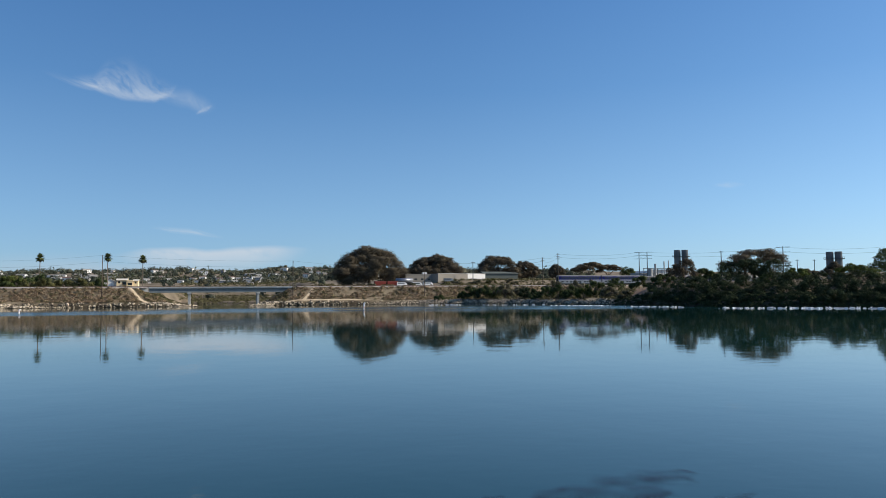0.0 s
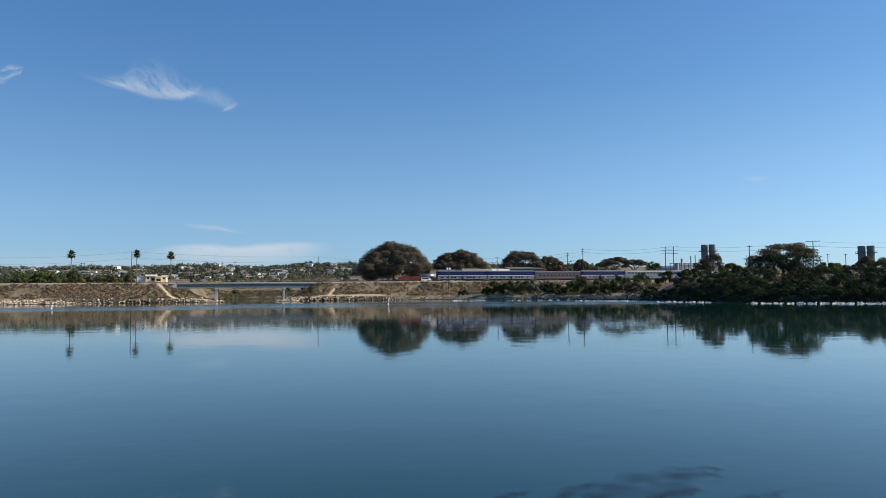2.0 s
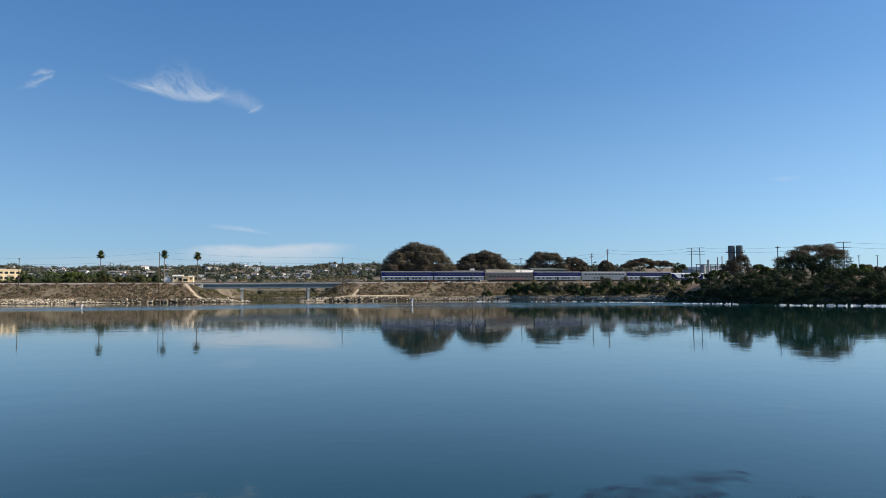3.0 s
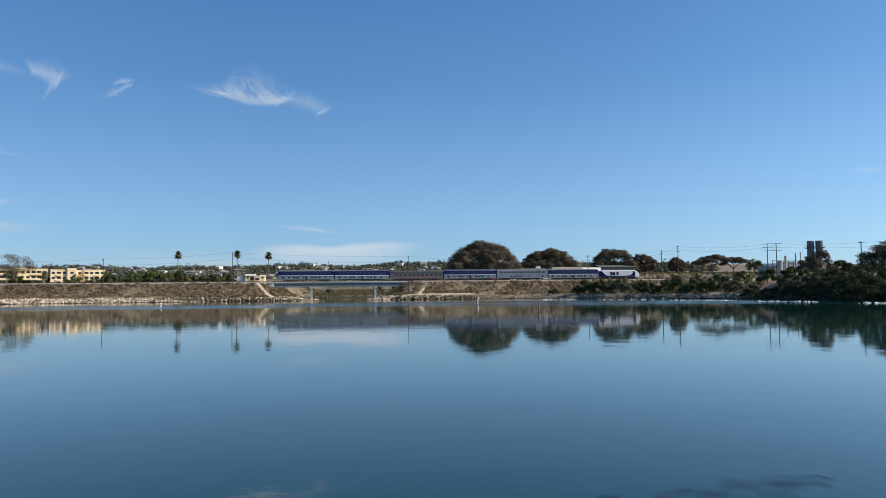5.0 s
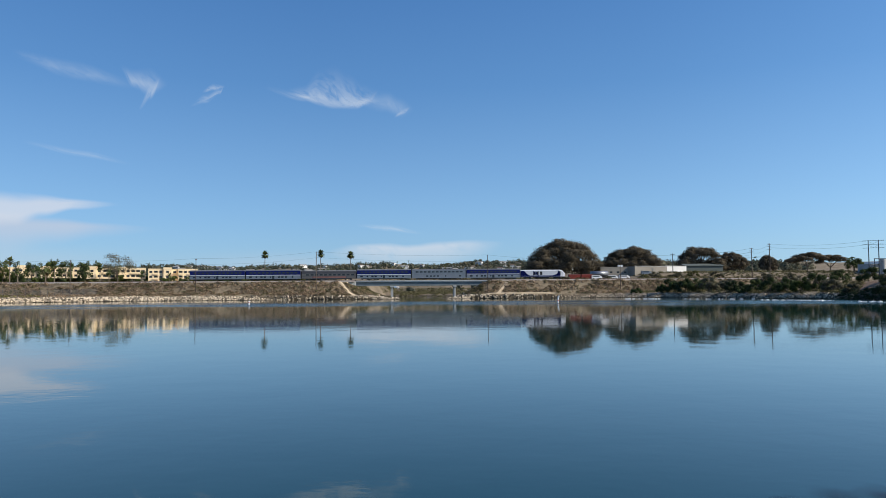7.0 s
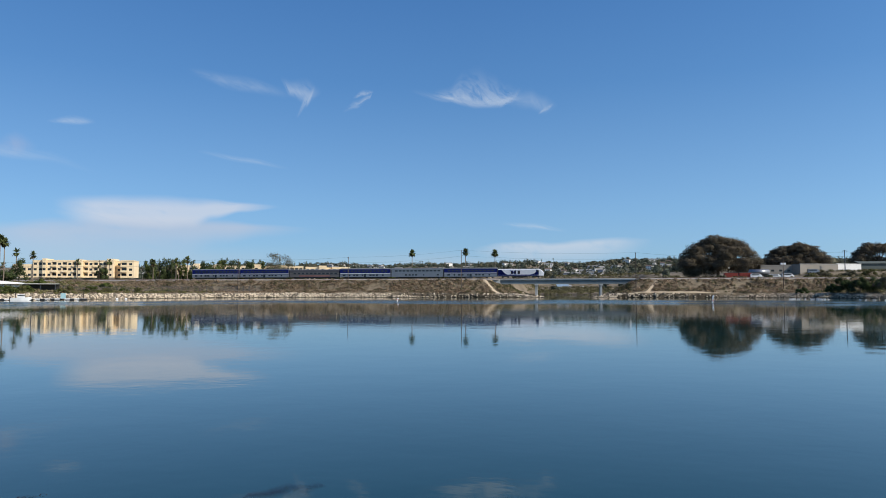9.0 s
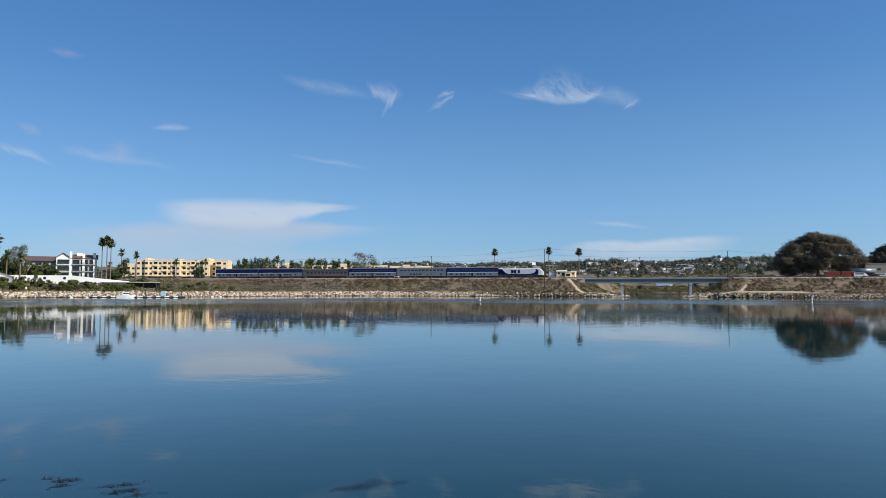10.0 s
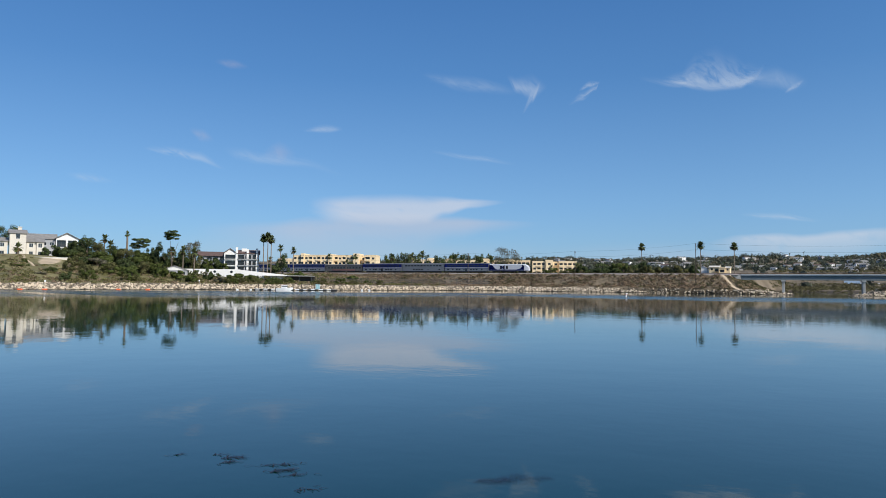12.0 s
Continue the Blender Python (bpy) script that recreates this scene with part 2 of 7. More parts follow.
# ---- water and ground ----
SHORE = ((-180, 60), (-120, 40), (-70, 120), (-50, 175), (-31, 177), (-26, 179), (-20, 192), (-17.5, 205), (-15, 232), (-12, 262), (-8, 285), (-5, 303), (-2, 318), (2, 330), (6, 329),
         (20, 322), (30, 328), (40, 335), (45, 325), (50, 300), (55, 285), (62, 275), (70, 258), (76, 245), (90, 235), (130, 90), (180, 60))
SHORE_AZ, SHORE_D = np.array([p[0] for p in SHORE], float), np.array([p[1] for p in SHORE], float)


def smooth(a, b, x):
    t = np.clip((x - a) / (b - a), 0, 1)
    return t * t * (3 - 2 * t)


def wobble(x, y, scale, seed=0.0):
    return (np.sin(x / scale + seed) * np.cos(y / scale * 1.13 + seed * 2) + 0.5 * np.sin(x / scale * 2.3 + y / scale * 1.7 + seed) + 0.25 * np.sin(x / scale * 4.9 - y / scale * 4.1)) / 1.75


def ground_height(x, y):
    """Height of the ground over the water, for arrays of places."""
    x, y = np.asarray(x, float), np.asarray(y, float)
    d, az = np.hypot(x, y), np.degrees(np.arctan2(-x, y))
    s = (x - ORIGIN[0]) * ALONG[0] + (y - ORIGIN[1]) * ALONG[1]
    n = (x - ORIGIN[0]) * BEHIND[0] + (y - ORIGIN[1]) * BEHIND[1]
    inland = d - np.interp(az, SHORE_AZ, SHORE_D)
    bank = -3.0 + 4.7 * smooth(-7, 5.0, inland) + 0.6 * smooth(4, 9, inland)
    # the embankment of the railway
    top = RAIL - 0.75
    ridge = top - (top - 2.4) * smooth(4.2, 15.5, -n) - 8 * smooth(15.5, 19, -n)
    land = np.where(n > -40, np.where(n > -4.2, top, np.maximum(bank, ridge)), bank)
    north = smooth(44, 54, az)
    rise = bank + north * smooth(8, 90, inland) * (5.0 + 5.6 * smooth(58, 76, az)) + 0.5 * wobble(x, y, 14) * smooth(8, 20, inland)
    land = np.where((n < -16) & (az > 44), np.maximum(rise, np.where(n > -40, ridge, -9)), land)
    south = smooth(-2, -9, az)
    bluff = bank + south * smooth(9, 40, inland) * 2.0 + smooth(-13, -18, az) * smooth(0, 20, inland) * 2.6
    land = np.where((az < -2) & (n < -4), np.maximum(bluff, np.where((n > -40) & (inland > 0), ridge, -9)), land)
    # behind the railway
    back = top + 0.6 - 0.6 * smooth(8, 4.2, n) - 1.8 * smooth(5, 20, n) * smooth(30, 70, s) + 3.4 * smooth(10, 34, n) * smooth(5, -22, s) + 2.6 * smooth(20, 120, n) + 9 * smooth(150, 420, n) + 42 * smooth(500, 1350, n) + (1.0 + 5 * smooth(500, 1300, n)) * wobble(x, y, 90, 1.0) * smooth(20, 200, n)
    hollow = smooth(135, 122, s) * smooth(30, 45, s)
    back = back * (1 - hollow * smooth(12, 30, n) * smooth(430, 180, n) * 0.85)
    # a lane beyond the inner lagoon
    lane = smooth(238, 255, n) * smooth(305, 285, n) * smooth(20, 40, s) * smooth(260, 235, s)
    back = back * (1 - lane) + 5.6 * lane
    land = np.where(n > 4.2, back, land)
    # the channel under the bridge and the inner lagoon
    gap = np.clip((143 - s) / 27, 0, 1) * np.clip((s - 74) / 19, 0, 1)
    wide = smooth(135, 125, s) * smooth(30, 42, s) * smooth(12, 30, n) * smooth(190, 160, n)
    cut = np.maximum(gap * smooth(-24, -8, n) * smooth(40, 20, n), wide)
    land = land * (1 - cut) + (-2.0) * cut
    return np.where(inland < -9, -3.0, land)


def axis(stops):
    out = []
    for (a, b, step) in stops:
        out += list(np.arange(a, b, step))
    return np.array(out + [stops[-1][1]], float)


gs = axis(((-4600, -800, 190), (-800, -160, 20), (-160, -100, 4), (-100, 440, 2.6), (440, 700, 8), (700, 4600, 130)))
gn = axis(((-4600, -500, 205), (-500, -340, 8), (-340, -40, 2.5), (-40, 14, 1.0), (14, 60, 3), (60, 240, 9), (240, 1500, 30), (1500, 4600, 160)))
GS, GN = np.meshgrid(gs, gn, indexing="ij")
GX, GY = ORIGIN[0] + GS * ALONG[0] + GN * BEHIND[0], ORIGIN[1] + GS * ALONG[1] + GN * BEHIND[1]
GZ = ground_height(GX, GY)
rows_, cols_ = GX.shape
index = np.arange(rows_ * cols_).reshape(rows_, cols_)
ground_faces = np.stack([index[:-1, :-1], index[:-1, 1:], index[1:, 1:], index[1:, :-1]], -1).reshape(-1, 4)
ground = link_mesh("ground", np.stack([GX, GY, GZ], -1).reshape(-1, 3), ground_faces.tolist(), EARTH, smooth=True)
# olive grass on the slope of the northern bank
ground.data.materials.append(GRASS)
fx, fy = GX[:-1, :-1].ravel(), GY[:-1, :-1].ravel()
f_az, f_n = np.degrees(np.arctan2(-fx, fy)), (fx - ORIGIN[0]) * BEHIND[0] + (fy - ORIGIN[1]) * BEHIND[1]
f_in = np.hypot(fx, fy) - np.interp(f_az, SHORE_AZ, SHORE_D)
grassy = (f_az > 57 + 3 * wobble(fx, fy, 9, 2.0)) & (f_in > 5 + 2 * wobble(fx, fy, 6, 1.0)) & (f_n < -7)
ground.data.polygons.foreach_set("material_index", grassy.astype(np.int32))
tagged(ground, "dry brown coastal earth of banks and hills", "ground", kind="structure")


def water_material():
    m = bpy.data.materials.new("lagoon_water")
    m.use_nodes = True
    nodes, links = m.node_tree.nodes, m.node_tree.links
    bsdf = nodes["Principled BSDF"]
    bsdf.inputs["Base Color"].default_value = (0.004, 0.028, 0.024, 1)
    bsdf.inputs["IOR"].default_value = 1.43
    bsdf.inputs["Roughness"].default_value = 0.03
    coords = nodes.new("ShaderNodeTexCoord")
    bumps = []
    for scale, stretch, strength, depth in ((0.35, (1, 1.0, 1), 0.12, 0.06), (2.2, (1, 1.4, 1), 0.10, 0.012)):
        mapping = nodes.new("ShaderNodeMapping")
        mapping.inputs["Scale"].default_value = stretch
        mapping.inputs["Rotation"].default_value = (0, 0, radians(-18))
        links.new(coords.outputs["Object"], mapping.inputs["Vector"])
        wave = nodes.new("ShaderNodeTexNoise")
        wave.inputs["Scale"].default_value, wave.inputs["Detail"].default_value = scale, 3
        links.new(mapping.outputs[0], wave.inputs["Vector"])
        b = nodes.new("ShaderNodeBump")
        b.inputs["Strength"].default_value, b.inputs["Distance"].default_value = strength, depth
        links.new(wave.outputs["Fac"], b.inputs["Height"])
        if bumps:
            links.new(bumps[-1].outputs["Normal"], b.inputs["Normal"])
        bumps.append(b)
    links.new(bumps[-1].outputs["Normal"], bsdf.inputs["Normal"])
    # a breeze ruffles a belt of water towards the far shore
    far = nodes.new("ShaderNodeVectorMath")
    far.operation = "LENGTH"
    links.new(coords.outputs["Object"], far.inputs[0])
    patch = nodes.new("ShaderNodeTexNoise")
    patch.inputs["Scale"].default_value, patch.inputs["Detail"].default_value = 0.012, 3
    links.new(coords.outputs["Object"], patch.inputs["Vector"])
    shift = nodes.new("ShaderNodeMath")
    shift.operation = "MULTIPLY_ADD"
    shift.inputs[1].default_value = 110
    links.new(patch.outputs["Fac"], shift.inputs[0])
    links.new(far.outputs["Value"], shift.inputs[2])
    belt = nodes.new("ShaderNodeValToRGB")
    scale_ = nodes.new("ShaderNodeMath")
    scale_.operation = "MULTIPLY"
    scale_.inputs[1].default_value = 1 / 400
    links.new(shift.outputs[0], scale_.inputs[0])
    links.new(scale_.outputs[0], belt.inputs["Fac"])
    ramp = belt.color_ramp
    ramp.elements[0].position, ramp.elements[0].color = 0.49, (0, 0, 0, 1)
    ramp.elements[1].position, ramp.elements[1].color = 0.57, (1, 1, 1, 1)
    ramp.elements.new(0.69).color = (1, 1, 1, 1)
    ramp.elements.new(0.77).color = (0.05, 0.05, 0.05, 1)
    rough = nodes.new("ShaderNodeMapRange")
    rough.inputs["To Min"].default_value, rough.inputs["To Max"].default_value = 0.035, 0.185
    streak_map, streak, blend = nodes.new("ShaderNodeMapping"), nodes.new("ShaderNodeTexNoise"), nodes.new("ShaderNodeMath")
    streak_map.inputs["Rotation"].default_value = (0, 0, radians(-18))
    streak_map.inputs["Scale"].default_value = (0.012, 0.11, 1)
    streak.inputs["Scale"].default_value, streak.inputs["Detail"].default_value = 1.0, 4
    blend.operation = "MULTIPLY"
    links.new(coords.outputs["Object"], streak_map.inputs["Vector"])
    links.new(streak_map.outputs[0], streak.inputs["Vector"])
    sharp = nodes.new("ShaderNodeMapRange")
    sharp.inputs["From Min"].default_value, sharp.inputs["From Max"].default_value = 0.32, 0.52
    links.new(streak.outputs["Fac"], sharp.inputs["Value"])
    links.new(belt.outputs["Color"], blend.inputs[0])
    links.new(sharp.outputs["Result"], blend.inputs[1])
    links.new(blend.outputs[0], rough.inputs["Value"])
    links.new(rough.outputs["Result"], bsdf.inputs["Roughness"])
    return m


WATER = water_material()
water = link_mesh("water", [(-1500, -800, 0), (1500, -800, 0), (1500, 1200, 0), (-1500, 1200, 0)], [(0, 1, 2, 3)], WATER)
tagged(water, "calm blue-green lagoon water with faint ripples", "water", kind="structure")

# ---- paints of the railway and the buildings ----
BLUE = material("railcar_blue", (0.006, 0.012, 0.088), 0.5, spread=0.15, scale=0.2, bump=0, spec=0.08)
SILVER = material("fluted_steel", (0.235, 0.24, 0.25), 0.36, 0.6, spread=0.12, scale=0.3, fine=14, bump=0.1)
WHITE_PAINT = material("white_paint", (0.74, 0.74, 0.72), 0.45, spread=0.08, scale=0.3, bump=0)
LOCO_WHITE = material("locomotive_white", (0.52, 0.53, 0.55), 0.45, spread=0.08, scale=0.3, bump=0)
ROOF_GREY = material("railcar_roof", (0.20, 0.205, 0.21), 0.6, spread=0.2, scale=0.3)
CAR_GREY = material("railcar_dark_grey", (0.075, 0.075, 0.08), 0.5, 0.2, spread=0.15, scale=0.3)
CAR_TAUPE = material("railcar_taupe", (0.12, 0.112, 0.105), 0.5, 0.2, spread=0.15, scale=0.3)
UNDER = material("underframe_black", (0.025, 0.025, 0.027), 0.8, spread=0.3, scale=1)
RUST = material("rusty_rail", (0.14, 0.085, 0.055), 0.7, 0.5, spread=0.3, scale=2)
GLASS = material("dark_glass", (0.02, 0.025, 0.03), 0.08, spread=0.2, scale=0.5, bump=0, spec=0.6)
STUCCO_CREAM = material("cream_stucco", (0.80, 0.63, 0.39), 0.9, spread=0.10, scale=0.15, fine=20, bump=0.2)
STUCCO_WHITE = material("white_stucco", (0.74, 0.72, 0.67), 0.9, spread=0.08, scale=0.2, fine=20, bump=0.2)
STUCCO_PALE = material("pale_beige_stucco", (0.62, 0.57, 0.475), 0.9, spread=0.08, scale=0.2, fine=20, bump=0.2)
STUCCO_GREY = material("grey_stucco", (0.34, 0.34, 0.34), 0.9, spread=0.12, scale=0.2, fine=20)
TAN_WALL = material("tan_block_wall", (0.28, 0.25, 0.205), 0.9, spread=0.12, scale=0.2, fine=20)
GREEN_METAL = material("grey_green_cladding", (0.105, 0.12, 0.105), 0.6, spread=0.12, scale=0.2, fine=20)
ROOF_BROWN = material("brown_roof_tile", (0.13, 0.085, 0.07), 0.9, spread=0.3, scale=0.6, fine=9)
ROOF_ASH = material("ash_grey_shingle", (0.24, 0.225, 0.20), 0.9, spread=0.25, scale=0.6, fine=9)
RED_PAINT = material("faded_red_paint", (0.28, 0.05, 0.032), 0.6, spread=0.2, scale=0.5)
ORANGE = material("orange_plastic", (0.75, 0.13, 0.04), 0.5, spread=0.15, scale=1.5)
BALCONY = material("dark_railing", (0.035, 0.033, 0.03), 0.6, 0.2, spread=0.2, scale=1)
KELP = material("wet_kelp", (0.020, 0.013, 0.010), 0.4, spread=0.4, scale=6, spec=0.5)
STACK = material("stack_steel", (0.13, 0.145, 0.15), 0.55, 0.3, spread=0.2, scale=0.2)


# ---- railway: ballast, sleepers, rails, bridge ----
def strip(name, s0, s1, step, profile, mat, parent=None, wave=0.0):
    """A section (n, z) drawn along the railway."""
    ss = np.arange(s0, s1 + 0.01, step)
    verts, faces, k = [], [], len(profile)
    for i, s in enumerate(ss):
        for n, z in profile:
            x, y = on_track(s, n)
            verts.append((x, y, z + wave * math.sin(s * 0.7 + n)))
        if i:
            faces += [((i - 1) * k + j, (i - 1) * k + j + 1, i * k + j + 1, i * k + j) for j in range(k - 1)]
    return link_mesh(name, verts, faces, mat, parent)


BRIDGE_S0, BRIDGE_S1 = 74.0, 136.0
track = empty("railway_track", pose(*on_track(150, 0), RAIL, 0, 0, TRACK_TURN), kind="structure", category="railway", label="single railway track on grey ballast along the embankment")
inverse = track.matrix_world.inverted()
for a, b in ((-420, BRIDGE_S0 - 0.4), (BRIDGE_S1 + 0.4, 560)):
    bed = strip("ballast_bed", a, b, 4, ((-4.6, RAIL - 0.9), (-3.0, RAIL - 0.32), (-2.2, RAIL - 0.2), (2.2, RAIL - 0.2), (3.0, RAIL - 0.32), (4.6, RAIL - 0.9)), BALLAST, track, 0.03)
    bed.matrix_parent_inverse = inverse
for side in (-0.76, 0.76):
    rail = strip("rail", -420, 560, 20, ((side - 0.04, RAIL - 0.17), (side - 0.04, RAIL), (side + 0.04, RAIL), (side + 0.04, RAIL - 0.17)), RUST, track)
    rail.matrix_parent_inverse = inverse
sleepers = []
for s in np.arange(-100, 440, 0.9):
    for n0, n1 in ((-1.3, 1.3),):
        c = [(*on_track(s + ds, n), RAIL - 0.168) for ds, n in ((-0.13, n0), (0.13, n0), (0.13, n1), (-0.13, n1))]
        sleepers.append(c)
tie = loose_faces("sleeper_row", np.array(sleepers), TIMBER, track)
tie.matrix_parent_inverse = inverse
tagged(tie, kind="stuff")

# local x runs along the railway to the south, y behind it
bx, by = on_track((BRIDGE_S0 + BRIDGE_S1) / 2, 0)
bridge = empty("railway_bridge", pose(bx, by, 0, 0, 0, TRACK_TURN), "grey steel girder railway bridge on concrete piers over the channel", "bridge")
half = (BRIDGE_S1 - BRIDGE_S0) / 2
shell("deck", [(-half, half, -3.3, 3.3, 7.95, 8.35), (-half, half, -3.45, -3.2, 8.35, 8.62), (-half, half, 3.2, 3.45, 8.35, 8.62)], CONCRETE_PALE, bridge, "pale concrete deck edge")
for y in (-2.7, 2.7):
    bm = bmesh.new()
    box(bm, -half, half, y - 0.08, y + 0.08, 6.2, 7.95)
    box(bm, -half, half, y - 0.35, y + 0.35, 6.1, 6.22)
    box(bm, -half, half, y - 0.35, y + 0.35, 7.83, 7.95)
    for x in np.arange(-half + 1, half, 2.5):
        box(bm, x - 0.05, x + 0.05, y - 0.14, y + 0.14, 6.2, 7.9)
    part("girder", bm, GIRDER, bridge, "grey-green riveted steel girder")
for s in (119.3, 89.7):
    x = (BRIDGE_S0 + BRIDGE_S1) / 2 - s
    bm = bmesh.new()
    box(bm, x - 0.8, x + 0.8, -3.4, 3.4, 5.4, 6.1, 0.08)
    box(bm, x - 0.55, x + 0.55, -2.6, 2.6, -2.5, 5.4, 0.1)
    part("pier", bm, CONCRETE, bridge, "square concrete pier standing in the channel")
for x, w in ((-half - 0.2, 3.6), (half + 0.2, 3.0)):
    bm = bmesh.new()
    box(bm, min(x, x - math.copysign(w, x) * 0 + math.copysign(w, x)), max(x, x + math.copysign(w, x)), -3.6, 3.6, 4.6, 8.3, 0.05)
    part("abutment", bm, CONCRETE_PALE, bridge, "pale concrete abutment")
bm = bmesh.new()
for x in np.arange(-half, half + 0.1, 2.2):
    box(bm, x - 0.03, x + 0.03, 3.3, 3.36, 8.6, 9.5)
box(bm, -half, half, 3.31, 3.35, 9.45, 9.52)
box(bm, -half, half, 3.31, 3.35, 9.0, 9.05)
part("handrail", bm, STEEL_DARK, bridge)


# ---- train ----
def lofted(bm, profile, x0, x1, taper=None):
    """A section (y, z) between two ends; taper moves the far end's points."""
    a = [bm.verts.new((x0, y, z)) for y, z in profile]
    b = [bm.verts.new((x1, *(taper(y, z) if taper else (y, z)))) for y, z in profile]
    for i in range(len(profile)):
        j = (i + 1) % len(profile)
        bm.faces.new((a[i], b[i], b[j], a[j]))
    bm.faces.new(list(reversed(a)))
    bm.faces.new(b)


def coach_section(height, low=0.72, wide=1.5):
    arc = [(wide * math.cos(t), height - 0.55 + 0.55 * math.sin(t)) for t in np.linspace(0, math.pi, 9)]
    return [(-wide, low)] + [(wide, low)] + arc[0:]


def plate(bm, x0, x1, z0, z1, wide=1.5, proud=0.02):
    for side in (-1, 1):
        y = side * (wide + proud / 2)
        box(bm, x0, x1, y - proud / 2 - 0.01, y + proud / 2, z0, z1)


def bogie(thing, x):
    bm = bmesh.new()
    for y in (-1.05, 1.05):
        box(bm, x - 1.7, x + 1.7, y - 0.1, y + 0.1, 0.42, 0.75, 0.04)
    box(bm, x - 0.3, x + 0.3, -1.0, 1.0, 0.4, 0.72)
    frame_ = part("bogie", bm, UNDER, thing)
    for dx in (-1.3, 1.3):
        for y in (-0.78, 0.78):
            bm = bmesh.new()
            tube(bm, (x + dx, y - 0.07, 0.46), (x + dx, y + 0.07, 0.46), 0.46, 0.46, 16)
            part("wheel", bm, STEEL_DARK, frame_)


def windows(thing, spans, z0, z1, wide=1.5):
    """Panes along both sides, one object each."""
    for a, b in spans:
        for side in (-1, 1):
            bm = bmesh.new()
            y = side * (wide + 0.005)
            box(bm, a, b, y - 0.025, y + 0.025, z0, z1)
            part("window", bm, GLASS, thing)


def coach(kind):
    labels = {"blue": "silver double-deck railcar with a broad dark blue upper band", "steel": "plain silver double-deck railcar with two rows of dark windows",
              "grey": "dark grey railcar with a taupe window band"}
    car = empty("passenger_car", pose(0, 0, 0), labels[kind], "train car", "cars of the train")
    tall = 4.55 if kind == "grey" else 4.95
    bm = bmesh.new()
    lofted(bm, coach_section(tall), -12.7, 12.7)
    part("body", bm, {"blue": SILVER, "steel": SILVER, "grey": CAR_GREY}[kind], car)
    bm = bmesh.new()
    lofted(bm, [(-1.3, tall - 0.16), (1.3, tall - 0.16), (0.8, tall + 0.04), (-0.8, tall + 0.04)], -12.5, 12.5)
    part("roof", bm, ROOF_GREY, car)
    bm = bmesh.new()
    box(bm, -9.0, 9.0, -1.35, 1.35, 0.30, 0.72, 0.05)
    part("underframe", bm, UNDER, car)
    for end in (-1, 1):
        bm = bmesh.new()
        box(bm, *sorted((end * 12.7, end * 12.93)), -0.7, 0.7, 0.9, 3.6 if kind == "grey" else 4.3)
        part("gangway", bm, UNDER, car)
        bogie(car, end * 9.0)
    if kind == "blue":
        bm = bmesh.new()
        plate(bm, -12.68, 12.68, 2.62, 4.5)
        part("blue_band", bm, BLUE, car, "dark blue painted band")
        bm = bmesh.new()
        plate(bm, -12.68, 12.68, 2.36, 2.58)
        part("stripe", bm, WHITE_PAINT, car, "white stripe")
        bm = bmesh.new()
        plate(bm, -12.68, 12.68, 2.12, 2.26)
        part("stripe", bm, BLUE, car, "thin blue stripe")
        spans = [(-11 + 1.9 * i, -9.75 + 1.9 * i) for i in range(12)]
        windows(car, spans, 3.25, 3.95, 1.53)
        windows(car, ((-11.2, -9.9), (-8.2, -7.4), (-6.0, -4.9), (-4.5, -3.4), (-1.6, -0.9), (2.2, 3.3), (3.7, 4.8), (5.4, 6.5), (8.6, 9.3)), 1.25, 1.95)
        windows(car, ((-0.55, 0.55),), 0.8, 2.1)
    elif kind == "steel":
        windows(car, [(-11 + 1.9 * i, -9.6 + 1.9 * i) for i in range(12)], 3.3, 3.95)
        windows(car, ((-6.0, -5.0), (-4.2, -3.2), (-2.6, -1.6), (-1.0, 0.0), (3.0, 3.5), (9.6, 10.6)), 1.35, 1.95)
        bm = bmesh.new()
        plate(bm, -12.68, 12.68, 2.5, 2.62)
        part("stripe", bm, ROOF_GREY, car)
    else:
        bm = bmesh.new()
        plate(bm, -12.68, 12.68, 2.05, 2.95)
        part("window_band", bm, CAR_TAUPE, car)
        windows(car, [(-10.6 + 2.1 * i, -9.2 + 2.1 * i) for i in range(11)], 2.2, 2.85, 1.52)
        bm = bmesh.new()
        plate(bm, -7.6, 8.0, 1.05, 1.75)
        part("lower_band", bm, material("railcar_maroon", (0.20, 0.10, 0.085), 0.5, spread=0.3, scale=0.4), car, "maroon lower band")
        bm = bmesh.new()
        plate(bm, -12.68, -7.9, 0.8, 1.8)
        part("end_panel", bm, CAR_TAUPE, car)
        bm = bmesh.new()
        plate(bm, 8.3, 12.68, 0.8, 1.8)
        part("end_panel", bm, CAR_TAUPE, car)
    return car


